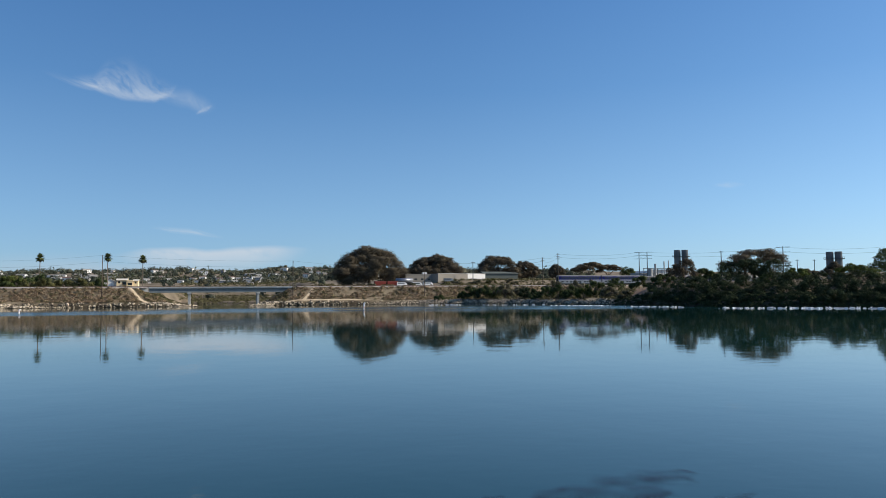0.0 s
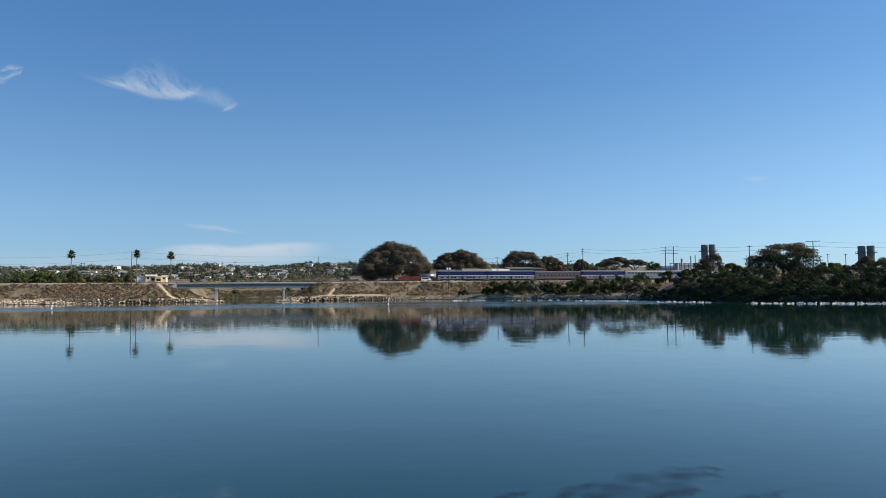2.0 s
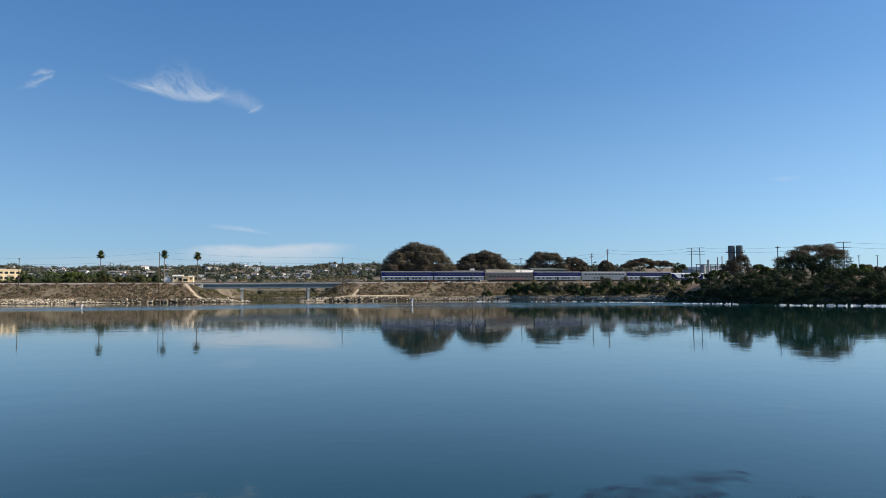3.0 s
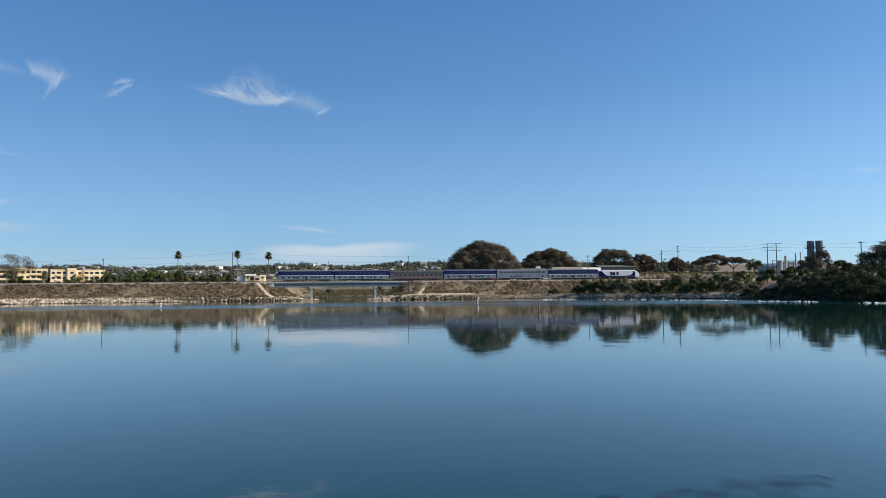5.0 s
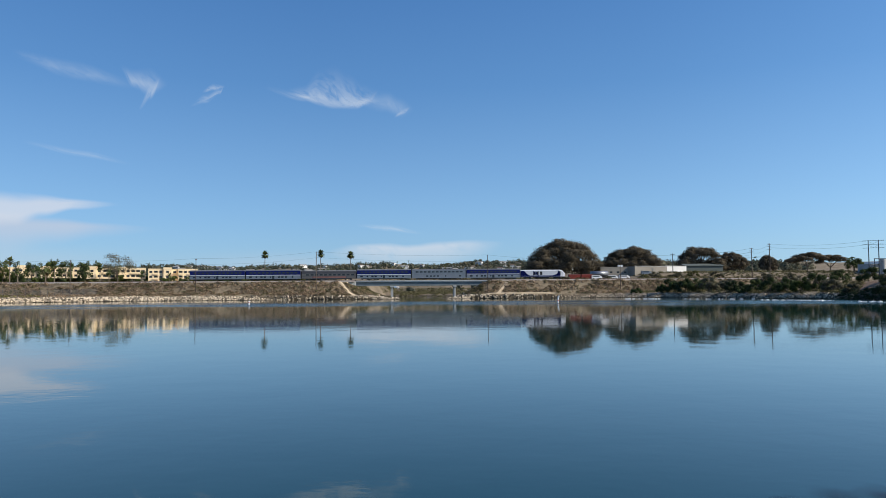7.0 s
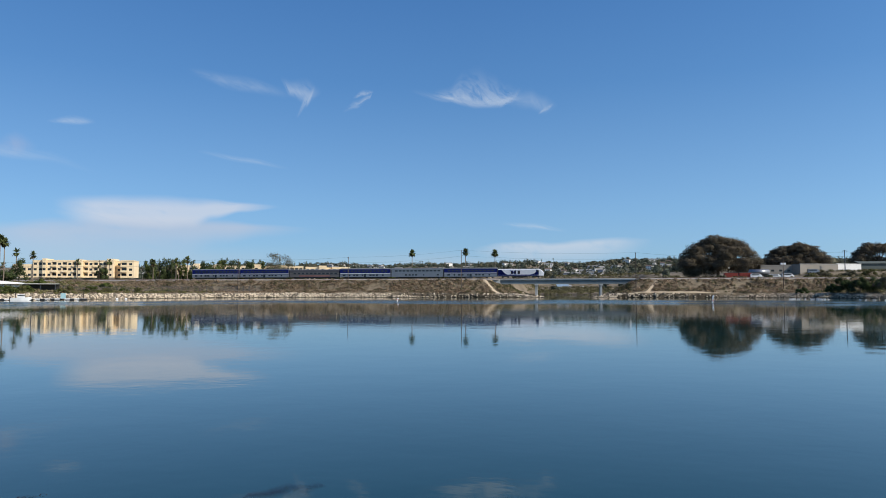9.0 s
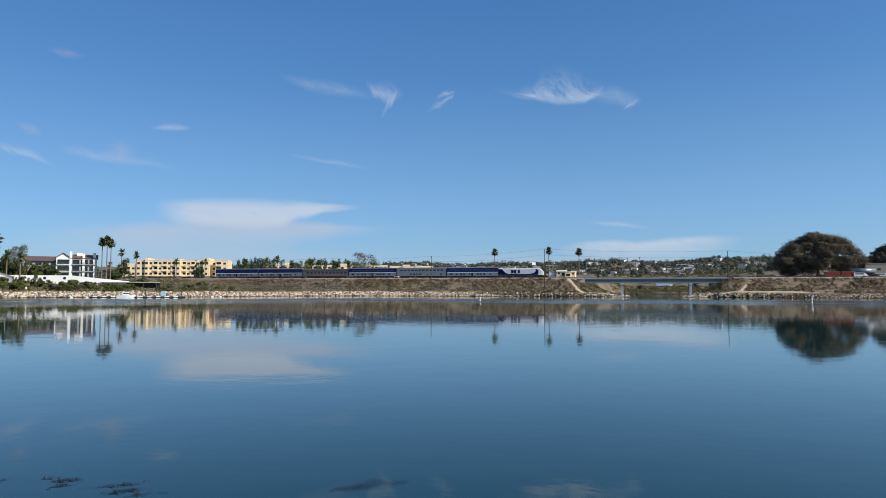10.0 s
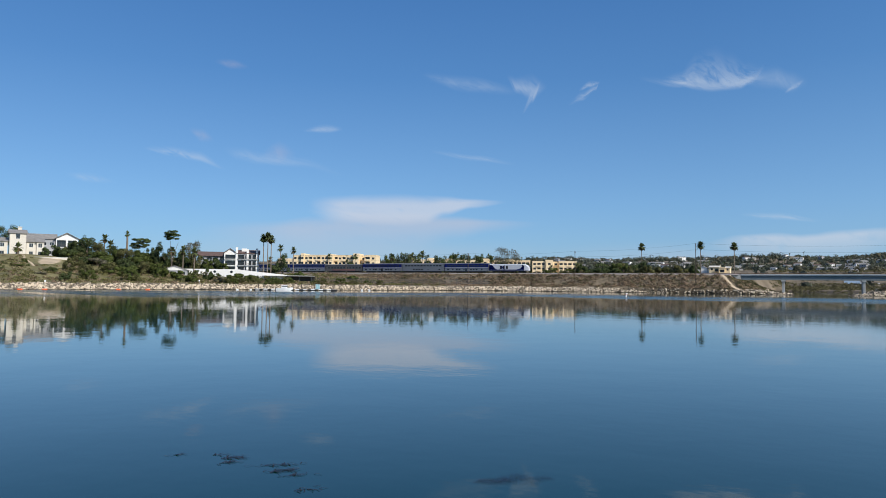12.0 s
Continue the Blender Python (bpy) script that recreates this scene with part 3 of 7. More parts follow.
def locomotive():
    loco = empty("locomotive", pose(0, 0, 0), "white and blue diesel locomotive with dark grilles pushing the train", "locomotive")
    bm = bmesh.new()
    lofted(bm, coach_section(4.35, 1.1), -10.6, 8.6)
    part("body", bm, LOCO_WHITE, loco)
    bm = bmesh.new()
    plate(bm, -10.5, 8.4, 1.14, 1.6)
    part("lower_band", bm, BLUE, loco, "dark blue lower band")
    bm = bmesh.new()
    lofted(bm, coach_section(4.35, 1.1), 8.6, 9.7, lambda y, z: (y * 0.95, 1.1 + (z - 1.1) * 0.86))
    lofted(bm, [(y * 0.95, 1.1 + (z - 1.1) * 0.86) for y, z in coach_section(4.35, 1.1)], 9.7, 10.75, lambda y, z: (y * 0.8, 1.1 + (z - 1.1) * 0.58))
    part("nose", bm, LOCO_WHITE, loco, "sloping white nose")
    bm = bmesh.new()
    for side in (-1, 1):
        bm.faces.new([bm.verts.new((x, side * 1.53, z)) for x, z in ((-10.58, 1.62), (-6.2, 1.62), (-7.4, 2.2), (-9.0, 3.9), (-10.58, 3.9))])
    bmesh.ops.solidify(bm, geom=bm.faces[:], thickness=0.02)
    part("tail_panel", bm, BLUE, loco, "dark blue slanting rear panel")
    bm = bmesh.new()
    for side in (-1, 1):
        y = side * 1.53
        ring = [bm.verts.new((x, y, z)) for x, z in ((4.6, 1.64), (8.5, 1.64), (8.5, 2.9), (7.9, 3.9), (7.0, 3.95), (7.4, 3.2), (6.6, 2.2))]
        bm.faces.new(ring)
    bmesh.ops.solidify(bm, geom=bm.faces[:], thickness=0.02)
    part("front_panel", bm, BLUE, loco, "curved blue front panel")
    bm = bmesh.new()
    plate(bm, 7.75, 8.5, 2.95, 3.6, 1.53)
    part("cab_window", bm, GLASS, loco)
    bm = bmesh.new()
    box(bm, 9.75, 10.1, -1.15, 1.15, 2.75, 3.35)
    part("windscreen", bm, GLASS, loco)
    for x in (-4.6, -3.2, -1.4):
        bm = bmesh.new()
        plate(bm, x, x + 1.15, 1.9, 3.5)
        part("grille", bm, UNDER, loco, "dark square grille")
    for a, b in ((-4.75, -2.0), (-2.0, -4.75)):
        bm = bmesh.new()
        tube(bm, (a, -1.54, 1.7), (b, -1.54, 3.7), 0.12, 0.12, 6)
        part("emblem_bar", bm, BLUE, loco, "dark crossed bar of an emblem")
    bm = bmesh.new()
    box(bm, -10.6, 10.4, -1.5, 1.5, 0.85, 1.12, 0.04)
    part("sill", bm, CAR_GREY, loco)
    bm = bmesh.new()
    box(bm, -3.2, 3.2, -1.35, 1.35, 0.25, 0.85, 0.15)
    part("fuel_tank", bm, UNDER, loco)
    bm = bmesh.new()
    for x in (-8, -5.5, -1, 2.5, 5):
        box(bm, x - 0.7, x + 0.7, -0.7, 0.7, 4.3, 4.5, 0.05)
    part("roof_gear", bm, CAR_GREY, loco)
    for x in (-7.2, 7.0):
        bogie(loco, x)
    return loco


TRAIN = []
blue = coach("blue")
TRAIN = [blue, copy_thing(blue, pose(0, 0, 0)), coach("grey"), copy_thing(blue, pose(0, 0, 0)), coach("steel"), copy_thing(blue, pose(0, 0, 0)), locomotive()]

# ---- stones and brush of the shore ----
def shore_point(az, inland):
    return polar(az, float(np.interp(az, SHORE_AZ, SHORE_D)) + inland)


def icosahedron():
    bm = bmesh.new()
    bmesh.ops.create_icosphere(bm, subdivisions=1, radius=1.0)
    v = np.array([tuple(p.co) for p in bm.verts])
    f = np.array([[q.index for q in p.verts] for p in bm.faces])
    bm.free()
    return v, f


ICO_V, ICO_F = icosahedron()


def boulders(name, places, sizes, label):
    n, k = len(places), len(ICO_V)
    jitter = RNG.uniform(0.72, 1.2, (n, k, 1))
    stretch = RNG.uniform(0.6, 1.25, (n, 1, 3)) * np.array((1, 1, 0.8))
    v = ICO_V[None] * jitter * stretch
    turn = RNG.uniform(0, 6.28, n)
    c, s = np.cos(turn)[:, None], np.sin(turn)[:, None]
    v = np.stack([v[..., 0] * c - v[..., 1] * s, v[..., 0] * s + v[..., 1] * c, v[..., 2]], -1) * sizes[:, None, None] + places[:, None]
    faces = (ICO_F[None] + (np.arange(n) * k)[:, None, None]).reshape(-1, 3)
    ob = link_mesh(name, v.reshape(-1, 3), faces.tolist(), ROCK)
    return tagged(ob, label, "rocks", kind="stuff")


n = 38000
az = RNG.uniform(-14.5, 82, n)
inland = RNG.uniform(-6.0, 6.5, n)
shore = np.interp(az, SHORE_AZ, SHORE_D) + inland
px, py = -shore * np.sin(np.radians(az)), shore * np.cos(np.radians(az))
ps = (px - ORIGIN[0]) * ALONG[0] + (py - ORIGIN[1]) * ALONG[1]
pz = ground_height(px, py)
keep = ~((ps > 93) & (ps < 117) & (az > 8) & (az < 26)) & (pz < 1.55 + 0.2 * wobble(px, py, 5.0, 3.0)) & (pz > -0.45)
px, py, pz = px[keep], py[keep], pz[keep]
size = RNG.uniform(0.28, 0.66, len(px)) * np.where(az[keep] < 8, 0.62, 1.0)
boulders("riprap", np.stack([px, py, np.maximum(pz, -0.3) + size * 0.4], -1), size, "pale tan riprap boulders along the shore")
# stones round the channel under the bridge
cs = np.concatenate([RNG.uniform(115, 126, 260), RNG.uniform(84, 95, 260)])
cn = RNG.uniform(-26, 0, 520)
cx, cy = ORIGIN[0] + cs * ALONG[0] + cn * BEHIND[0], ORIGIN[1] + cs * ALONG[1] + cn * BEHIND[1]
cz = np.clip(ground_height(cx, cy), -0.4, 2.6)
boulders("channel_stones", np.stack([cx, cy, cz + 0.2], -1), RNG.uniform(0.3, 0.8, 520), "tan and grey boulders at the mouth of the channel")


def brush(name, x, y, size, mat, leaves, label, leaf=0.45):
    """Low shrubs as many loose sprays, one object."""
    z = ground_height(x, y)
    k = len(x)
    leaves, leaf = leaves * 2, leaf * 0.72
    d = RNG.normal(size=(k, leaves, 3))
    d /= np.linalg.norm(d, axis=2)[..., None]
    d[..., 2] = np.abs(d[..., 2])
    r = RNG.uniform(0.55, 1.05, (k, leaves, 1))
    c = np.stack([x, y, z], -1)[:, None] + d * r * size[:, None, None] * np.array((1.0, 1.0, 0.8))
    leaves_, normals_ = leaf_sprays(c.reshape(-1, 3), d.reshape(-1, 3), leaf, 0.45)
    ob = loose_faces(name, leaves_, mat, None, normals_)
    return tagged(ob, label, "brush", kind="stuff")


def place_track(s, n):
    return ORIGIN[0] + s * ALONG[0] + n * BEHIND[0], ORIGIN[1] + s * ALONG[1] + n * BEHIND[1]


def bank_brush(count, low, high, sizes, mat, name, leaves, label, seed, near=-18.6, far=-5.4):
    r = np.random.default_rng(seed)
    s, m = r.uniform(low, high, count), r.uniform(near, far, count)
    patch = np.sin(s * 0.31 + m * 0.5) + np.sin(s * 0.083 + 1.0) + 0.6 * np.sin(m * 1.1 + s * 0.05) + r.normal(size=count) * 0.7
    clear = (np.abs(s - (143.5 + (m + 5) * 0.87)) < 1.6) | (np.abs(s - 66 + (m + 6) * 0.5) < 1.0) | ((s > 44) & (s < 78) & (m < -14.2)) | ((s > 94) & (s < 118))
    x, y = place_track(s, m)
    ok = (patch > -1.25) & ~clear & (ground_height(x, y) > 1.75)
    x, y = x[ok], y[ok]
    brush(name, x, y, r.uniform(*sizes, ok.sum()), mat, leaves, label)


bank_brush(5600, -70, 330, (0.4, 1.2), BRUSH, "dry_brush", 26, "dry brown scrub over the railway bank", 11)
bank_brush(1500, -70, 330, (0.5, 1.2), BRUSH_GREEN, "green_brush", 28, "dull green scrub among the dry brush", 12)
bank_brush(1500, 215, 345, (0.4, 1.1), BRUSH, "north_bank_brush", 24, "dry brown scrub on the low bank before the fence", 14, -44, -18.6)
bank_brush(330, 116, 140, (0.4, 1.0), BRUSH_GREEN, "cut_brush", 24, "dull green scrub on the slope beside the bridge", 15, -14, -1)
bank_brush(260, 77, 92, (0.5, 1.3), BRUSH_GREEN, "bridge_brush", 40, "green scrub beside the bridge", 13, -21, -5)
r = np.random.default_rng(21)
a, i = r.uniform(45, 82, 4200), r.uniform(5.6, 75, 4200)
d = np.interp(a, SHORE_AZ, SHORE_D) + i
bx_, by_ = -d * np.sin(np.radians(a)), d * np.cos(np.radians(a))
bn = (bx_ - ORIGIN[0]) * BEHIND[0] + (by_ - ORIGIN[1]) * BEHIND[1]
ok = (bn < -7) & ~((a > 73.1) & (a < 75.1) & (i > 55)) & (np.abs(a - 75.1 - (i - 52) * 0.02) > 0.25) & (np.sin(a * 2.1) + np.sin(i * 0.35) + r.normal(size=4200) * 0.5 > -1.0)
mix = r.random(4200) < 0.62
brush("slope_brush", bx_[ok & mix], by_[ok & mix], r.uniform(0.5, 1.3, (ok & mix).sum()), BRUSH_OLIVE, 26, "olive scrub on the northern bank")
brush("slope_scrub", bx_[ok & ~mix], by_[ok & ~mix], r.uniform(0.4, 1.1, (ok & ~mix).sum()), BRUSH, 24, "dry grey-brown scrub on the northern bank")
a, i = r.uniform(-15, 0, 900), r.uniform(3.6, 70, 900)
d = np.interp(a, SHORE_AZ, SHORE_D) + i
brush("south_brush", -d * np.sin(np.radians(a)), d * np.cos(np.radians(a)), r.uniform(0.5, 1.6, 900), BRUSH_GREEN, 40, "grey-green scrub on the southern bank")
s, m = r.uniform(35, 132, 700), r.uniform(158, 260, 700)
x, y = place_track(s, m)
brush("lagoon_brush", x, y, r.uniform(0.9, 2.2, 700), BRUSH_GREEN, 30, "dark scrub on the far side of the inner lagoon", 0.7)


s, m = r.uniform(20, 135, 900), r.uniform(200, 420, 900)
ok = np.abs(m - 270) > 14
x, y = place_track(s[ok], m[ok])
brush("meadow_brush", x, y, r.uniform(0.9, 2.4, ok.sum()), BRUSH_GREEN, 20, "olive scrub on the low ground beyond the lagoon", 0.95)


def drape(name, points, width, label, mat=SAND, place=place_track):
    """A sandy strip laid over the ground along points (s, n), or others that place() turns into x and y."""
    verts, faces = [], []
    pts = []
    for (s0, n0, w0), (s1, n1, w1) in zip(points, points[1:]):
        for t in np.linspace(0, 1, 9)[:-1]:
            pts.append((s0 + (s1 - s0) * t, n0 + (n1 - n0) * t, w0 + (w1 - w0) * t))
    pts.append(points[-1])
    for i, (s, m, w) in enumerate(pts):
        for j in range(7):
            q = s + (j / 6 - 0.5) * w * (1 + 0.25 * math.sin(i * 1.7 + j))
            x, y = place(q, m)
            edge = -0.25 if j in (0, 6) else 0.10
            verts.append((x, y, float(ground_height(x, y)) + edge))
        if i:
            faces += [((i - 1) * 7 + j, (i - 1) * 7 + j + 1, i * 7 + j + 1, i * 7 + j) for j in range(6)]
    ob = link_mesh(name, verts, faces, mat, smooth=True)
    return tagged(ob, label, "path", kind="structure")


drape("sand_chute_north", ((143.5, -5.0, 2.2), (141.5, -8, 2.4), (138.6, -11.5, 2.8), (135.0, -14.6, 3.4)), 4, "pale sandy chute worn down the bank")
drape("sand_ledge_south", ((60, -14.4, 30), (60.5, -15.2, 34), (61, -16.0, 33)), 3, "pale sandy ledge above the stones")
drape("sand_path_south", ((64.5, -5.2, 1.4), (66.5, -8.5, 1.6), (69.0, -12, 1.8), (70.5, -14.6, 2.4)), 2, "narrow sandy path down the bank")


drape("eroded_earth", ((-14.6, 4.5, 1.5), (-14.8, 12, 2.2), (-15.0, 22, 2.4), (-15.0, 34, 2.2)), 2, "bare rusty-brown earth eroded at the end of the bluff", RUSTY_EARTH, shore_point)
drape("sand_terrace", ((74.2, 58, 1.0), (74.1, 63, 1.7), (74.0, 69, 1.6), (73.9, 76, 1.2)), 2, "bare sandy terrace below the villa", place=shore_point)
drape("garden_path", ((75.0, 52, 0.22), (75.2, 60, 0.22), (75.6, 68, 0.22), (75.7, 80, 0.22)), 2, "narrow pale path climbing the grassy bank", place=shore_point)


# scrub on the earth beside the northern end of the bridge
s, m = r.uniform(117, 140, 620), r.uniform(-9, 34, 620)
x, y = place_track(s, m)
ok = (np.abs(s - (143.5 + (m + 5) * 0.87)) > 2.0) & (ground_height(x, y) > 0.4)
brush("abutment_brush", x[ok], y[ok], r.uniform(0.4, 1.0, ok.sum()), BRUSH_GREEN, 34, "dull green scrub below the bridge end", 0.4)


s, m = r.uniform(-140, 64, 1400), r.uniform(5.5, 70, 1400)
x, y = place_track(s, m)
ok = ~((s > -16) & (s < 33) & (m < 36) & (m > 12))
brush("yard_brush", x[ok], y[ok], r.uniform(0.5, 1.5, ok.sum()), BRUSH_GREEN, 34, "dry olive scrub behind the railway", 0.5)
s, m = r.uniform(140, 420, 900), r.uniform(6, 40, 900)
x, y = place_track(s, m)
brush("verge_brush", x, y, r.uniform(0.4, 1.2, 900), BRUSH_GREEN, 30, "dry olive scrub along the railway verge", 0.5)


# ---- trees ----
def tree(name, x, y, z, lobes, leaf, mat, count, limbs, label, category="tree", trunk=0.6, group="", bark=None):
    """lobes in the tree's own space, over its foot; limbs: far ends of the main branches."""
    thing = empty(name, pose(x, y, z), label, category, group)
    bm = bmesh.new()
    fork = (0, 0, max(0.6, min(l[2] for l in limbs) * 0.45))
    tube(bm, (0, 0, -0.8), fork, trunk, trunk * 0.75, 10)
    for l in limbs:
        m = (l[0] * 0.5, l[1] * 0.5, fork[2] + (l[2] - fork[2]) * 0.6)
        tube(bm, fork, m, trunk * 0.55, trunk * 0.38, 7)
        tube(bm, m, l, trunk * 0.38, trunk * 0.15, 6)
    part("trunk", bm, bark or BARK, thing)
    leaves_, normals_ = lobe_leaves(lobes, count, leaf)
    loose_faces("crown", leaves_, mat, thing, normals_)
    return thing


def crown(width, deep, low, high, lobes, seed, flat=0.45, peak=0.0, drop=0.75):
    """A domed crown of many lobes between two heights."""
    r = np.random.default_rng(seed)
    out = []
    for i in range(lobes):
        u, v = (i + 0.5) / lobes * 2 - 1 + r.uniform(-0.08, 0.08), r.uniform(-1, 1)
        k = math.sqrt(max(0.05, 1 - (u - peak) ** 2 * (0.9 if u > peak else 1.0)))
        size = r.uniform(0.17, 0.27) * (0.78 if lobes > 60 else 1.0)
        sink = r.random() ** 1.5
        if drop > 1:  # a full crown, domed in depth as well: half of the lobes make its outline, the others fill it to the ground
            k = math.sqrt(max(0.06, 1 - (u - peak) ** 2 * 0.9 - 0.8 * v * v))
            sink = r.random() * (0.10 if i % 2 == 0 else 1.0)
        zr = (high - low) * size * (0.35 + flat)
        top = low + (high - low) * (0.28 + 0.72 * k) - zr
        zc = top - (high - low) * drop * k * sink
        out.append((u * width / 2 * 0.84, v * deep / 2 * (0.85 if drop > 1 else 0.7 * k), max(zc, low + zr * 0.8), width * size * 0.55, deep * size * 0.65, zr))
    return out


def limbs_for(w, h, seed):
    r = np.random.default_rng(seed)
    return [(r.uniform(-0.34, 0.34) * w, r.uniform(-0.2, 0.2) * w, h * r.uniform(0.45, 0.75)) for _ in range(7 if w > 12 else 4)]


def foot(x, y):
    return float(ground_height(x, y))


def plant(name, x, y, w, h, seed, mat, label, low=0.12, lobes=24, count=6000, leaf=0.9, group="", trunk=0.6, base=None, flat=0.45, deep=0.75, peak=0.0, drop=0.75):
    z = foot(x, y) if base is None else base
    return tree(name, x, y, z, crown(w, w * deep, h * low, h, lobes, seed, flat, peak, drop), leaf, mat, count, limbs_for(w, h, seed), label, "tree", trunk, group)


behind = "dark trees behind the railway"
for s, m, w, top, seed, count, peak, low in ((24.5, 60, 43, 33.0, 1, 26000, 0.0, 0.03), (-21.5, 80, 34, 30.0, 2, 17000, 0.0, 0.05), (-66, 86, 28, 30.8, 3, 13000, -0.1, 0.05), (-86, 90, 20, 27, 5, 7000, 0, 0.08),
                                        (-104, 80, 11, 24.5, 6, 3400, 0, 0.15), (-118, 62, 23, 24.6, 4, 7000, 0.2, 0.2), (-134, 66, 16, 23.6, 44, 4000, 0.2, 0.3)):
    x, y = on_track(s, m)
    z = foot(x, y)
    plant("cypress_tree", x, y, w, top - z, seed, LEAF_CYPRESS, "broad bronze-green cypress behind the railway", low * 0.4 if low < 0.2 else 0.42, 84 if low < 0.2 else 22, int(count * (2.1 if low < 0.2 else 1.2)), 0.62, behind, 0.9 if low < 0.2 else 0.4, peak=peak, drop=1.05 if low < 0.2 else 0.5)
x, y = on_track(-154, 75)
plant("broadleaf_tree", x, y, 12, 9, 31, LEAF_DARK, "small dark tree beside the power station", count=1500, leaf=0.8)
# hedge and low trees behind the railway to the north
for s, m, w, h, mat, seed in ((189, 25, 11, 6.6, LEAF_OLIVE, 61), (181, 24, 10, 6.2, LEAF_OLIVE, 62), (174, 26, 11, 6.8, LEAF_OLIVE, 63), (166, 24, 10, 6.3, LEAF_OLIVE, 64), (159, 25, 9, 6.4, LEAF_DARK, 65), (186, 38, 8, 9.0, LEAF_DARK, 66), (199, 30, 8, 5.0, LEAF_DARK, 67)):
    x, y = on_track(s, m)
    plant("hedge_shrub", x, y, w, h, seed, mat, "rounded green shrub behind the railway", 0.0, 16, 4200, 0.45, "hedge of green shrubs", 0.3)
# the bare-looking tree beyond the flats
x, y = on_track(291.5, 110)
plant("sparse_tree", x, y, 23, 28.4 - foot(x, y), 71, LEAF_GREY, "large sparse grey-green tree behind the flats", 0.3, 44, 1900, 0.62, trunk=0.4)

# the wooded southern bluff; its shade is painted into the leaf colour of scrub and face trees
r = np.random.default_rng(41)
a, i = r.uniform(-37, -13.5, 1100), r.uniform(-1.0, 9, 1100)
d = np.interp(a, SHORE_AZ, SHORE_D) + i
brush("bluff_scrub", -d * np.sin(np.radians(a)), d * np.cos(np.radians(a)), r.uniform(0.5, 1.5, 1100), LEAF_SHADE, 36, "scrub hanging over the foot of the bluff, leaf colour darkened as shade", 0.4)
south = "dark trees on the shaded bluff"
variants = []
for i in range(4):
    x, y = polar(-22 - i, 230)
    t = plant("bluff_tree", x, y, 10, 7.0, 80 + i, LEAF_SHADE, "dense green tree on the bluff, shade put into its leaf colour", 0.0, 24, 2000, 0.40, south, 0.35, flat=0.55)
    variants.append(t)
r = np.random.default_rng(5)
k = 0
for az in np.arange(-16.0, -36, -0.8):
    for inland, tall in ((3.0, 0.42), (8.5, 0.52), (17, 0.58)):
        a = az + r.uniform(-0.3, 0.3)
        x, y = shore_point(a, inland + r.uniform(-1.2, 1.5))
        scale = tall * r.uniform(0.72, 1.15) * (0.8 if a > -18 else 1.0)
        m = pose(x, y, foot(x, y) - 0.4, 0, 0, r.uniform(0, 360)) @ Matrix.Diagonal((scale * 1.25, scale * 1.25, scale, 1))
        copy_thing(variants[k % 4], m)
        k += 1
x, y = polar(-23.6, 236)
plant("bluff_cypress", x, y, 19.5, 17.0 - foot(x, y), 91, LEAF_CYPRESS, "tall open olive-brown tree on top of the bluff", 0.38, 24, 6500, 0.45, trunk=0.5, peak=0.1)
for az, d, w, top, seed, mat in ((-18.6, 236, 10, 14.6, 92, LEAF_CYPRESS), (-20.2, 240, 8, 11.7, 93, LEAF_DARK), (-27.2, 235, 6, 11.3, 94, LEAF_CYPRESS), (-28.7, 235, 7, 12.6, 95, LEAF_CYPRESS), (-32.0, 238, 11, 16.0, 96, LEAF_DARK), (-30.3, 226, 13, 11.6, 97, LEAF_GREEN),
                                 (-26.5, 222, 7, 10.6, 98, LEAF_GREEN), (-34, 230, 12, 15.5, 99, LEAF_DARK), (-38, 225, 14, 15, 100, LEAF_DARK), (-17.2, 246, 8, 10.5, 101, LEAF_DARK), (-24.4, 205, 5, 8.5, 102, LEAF_GREEN)):
    x, y = polar(az, d)
    plant("bluff_top_tree", x, y, w, top - foot(x, y), seed, mat, "leafy tree along the top of the bluff", 0.05, 16, 3800, 0.42, "trees along the top of the bluff", 0.3)
for s, m, w, h, seed in ((58, 14, 6, 2.6, 1), (50, 20, 7, 3.2, 2), (43, 16, 6, 2.8, 3), (37, 24, 7, 3.4, 4), (54, 34, 8, 3.4, 5), (46, 40, 8, 4.0, 6), (61, 26, 6, 2.6, 7), (33, 16, 5, 2.4, 8), (-6, 14, 5, 2.4, 9), (-14, 20, 6, 3.0, 10), (-24, 16, 7, 3.0, 11), (-34, 20, 7, 3.2, 12), (-46, 18, 8, 3.6, 13), (12, 14, 4, 1.8, 14)):
    x, y = on_track(s, m)
    plant("yard_bush", x, y, w, h, 250 + seed, LEAF_GREY if seed % 3 else LEAF_OLIVE, "dry grey-green bush beside the yard", 0.0, 12, 1300, 0.45, "bushes beside the yard", 0.2)
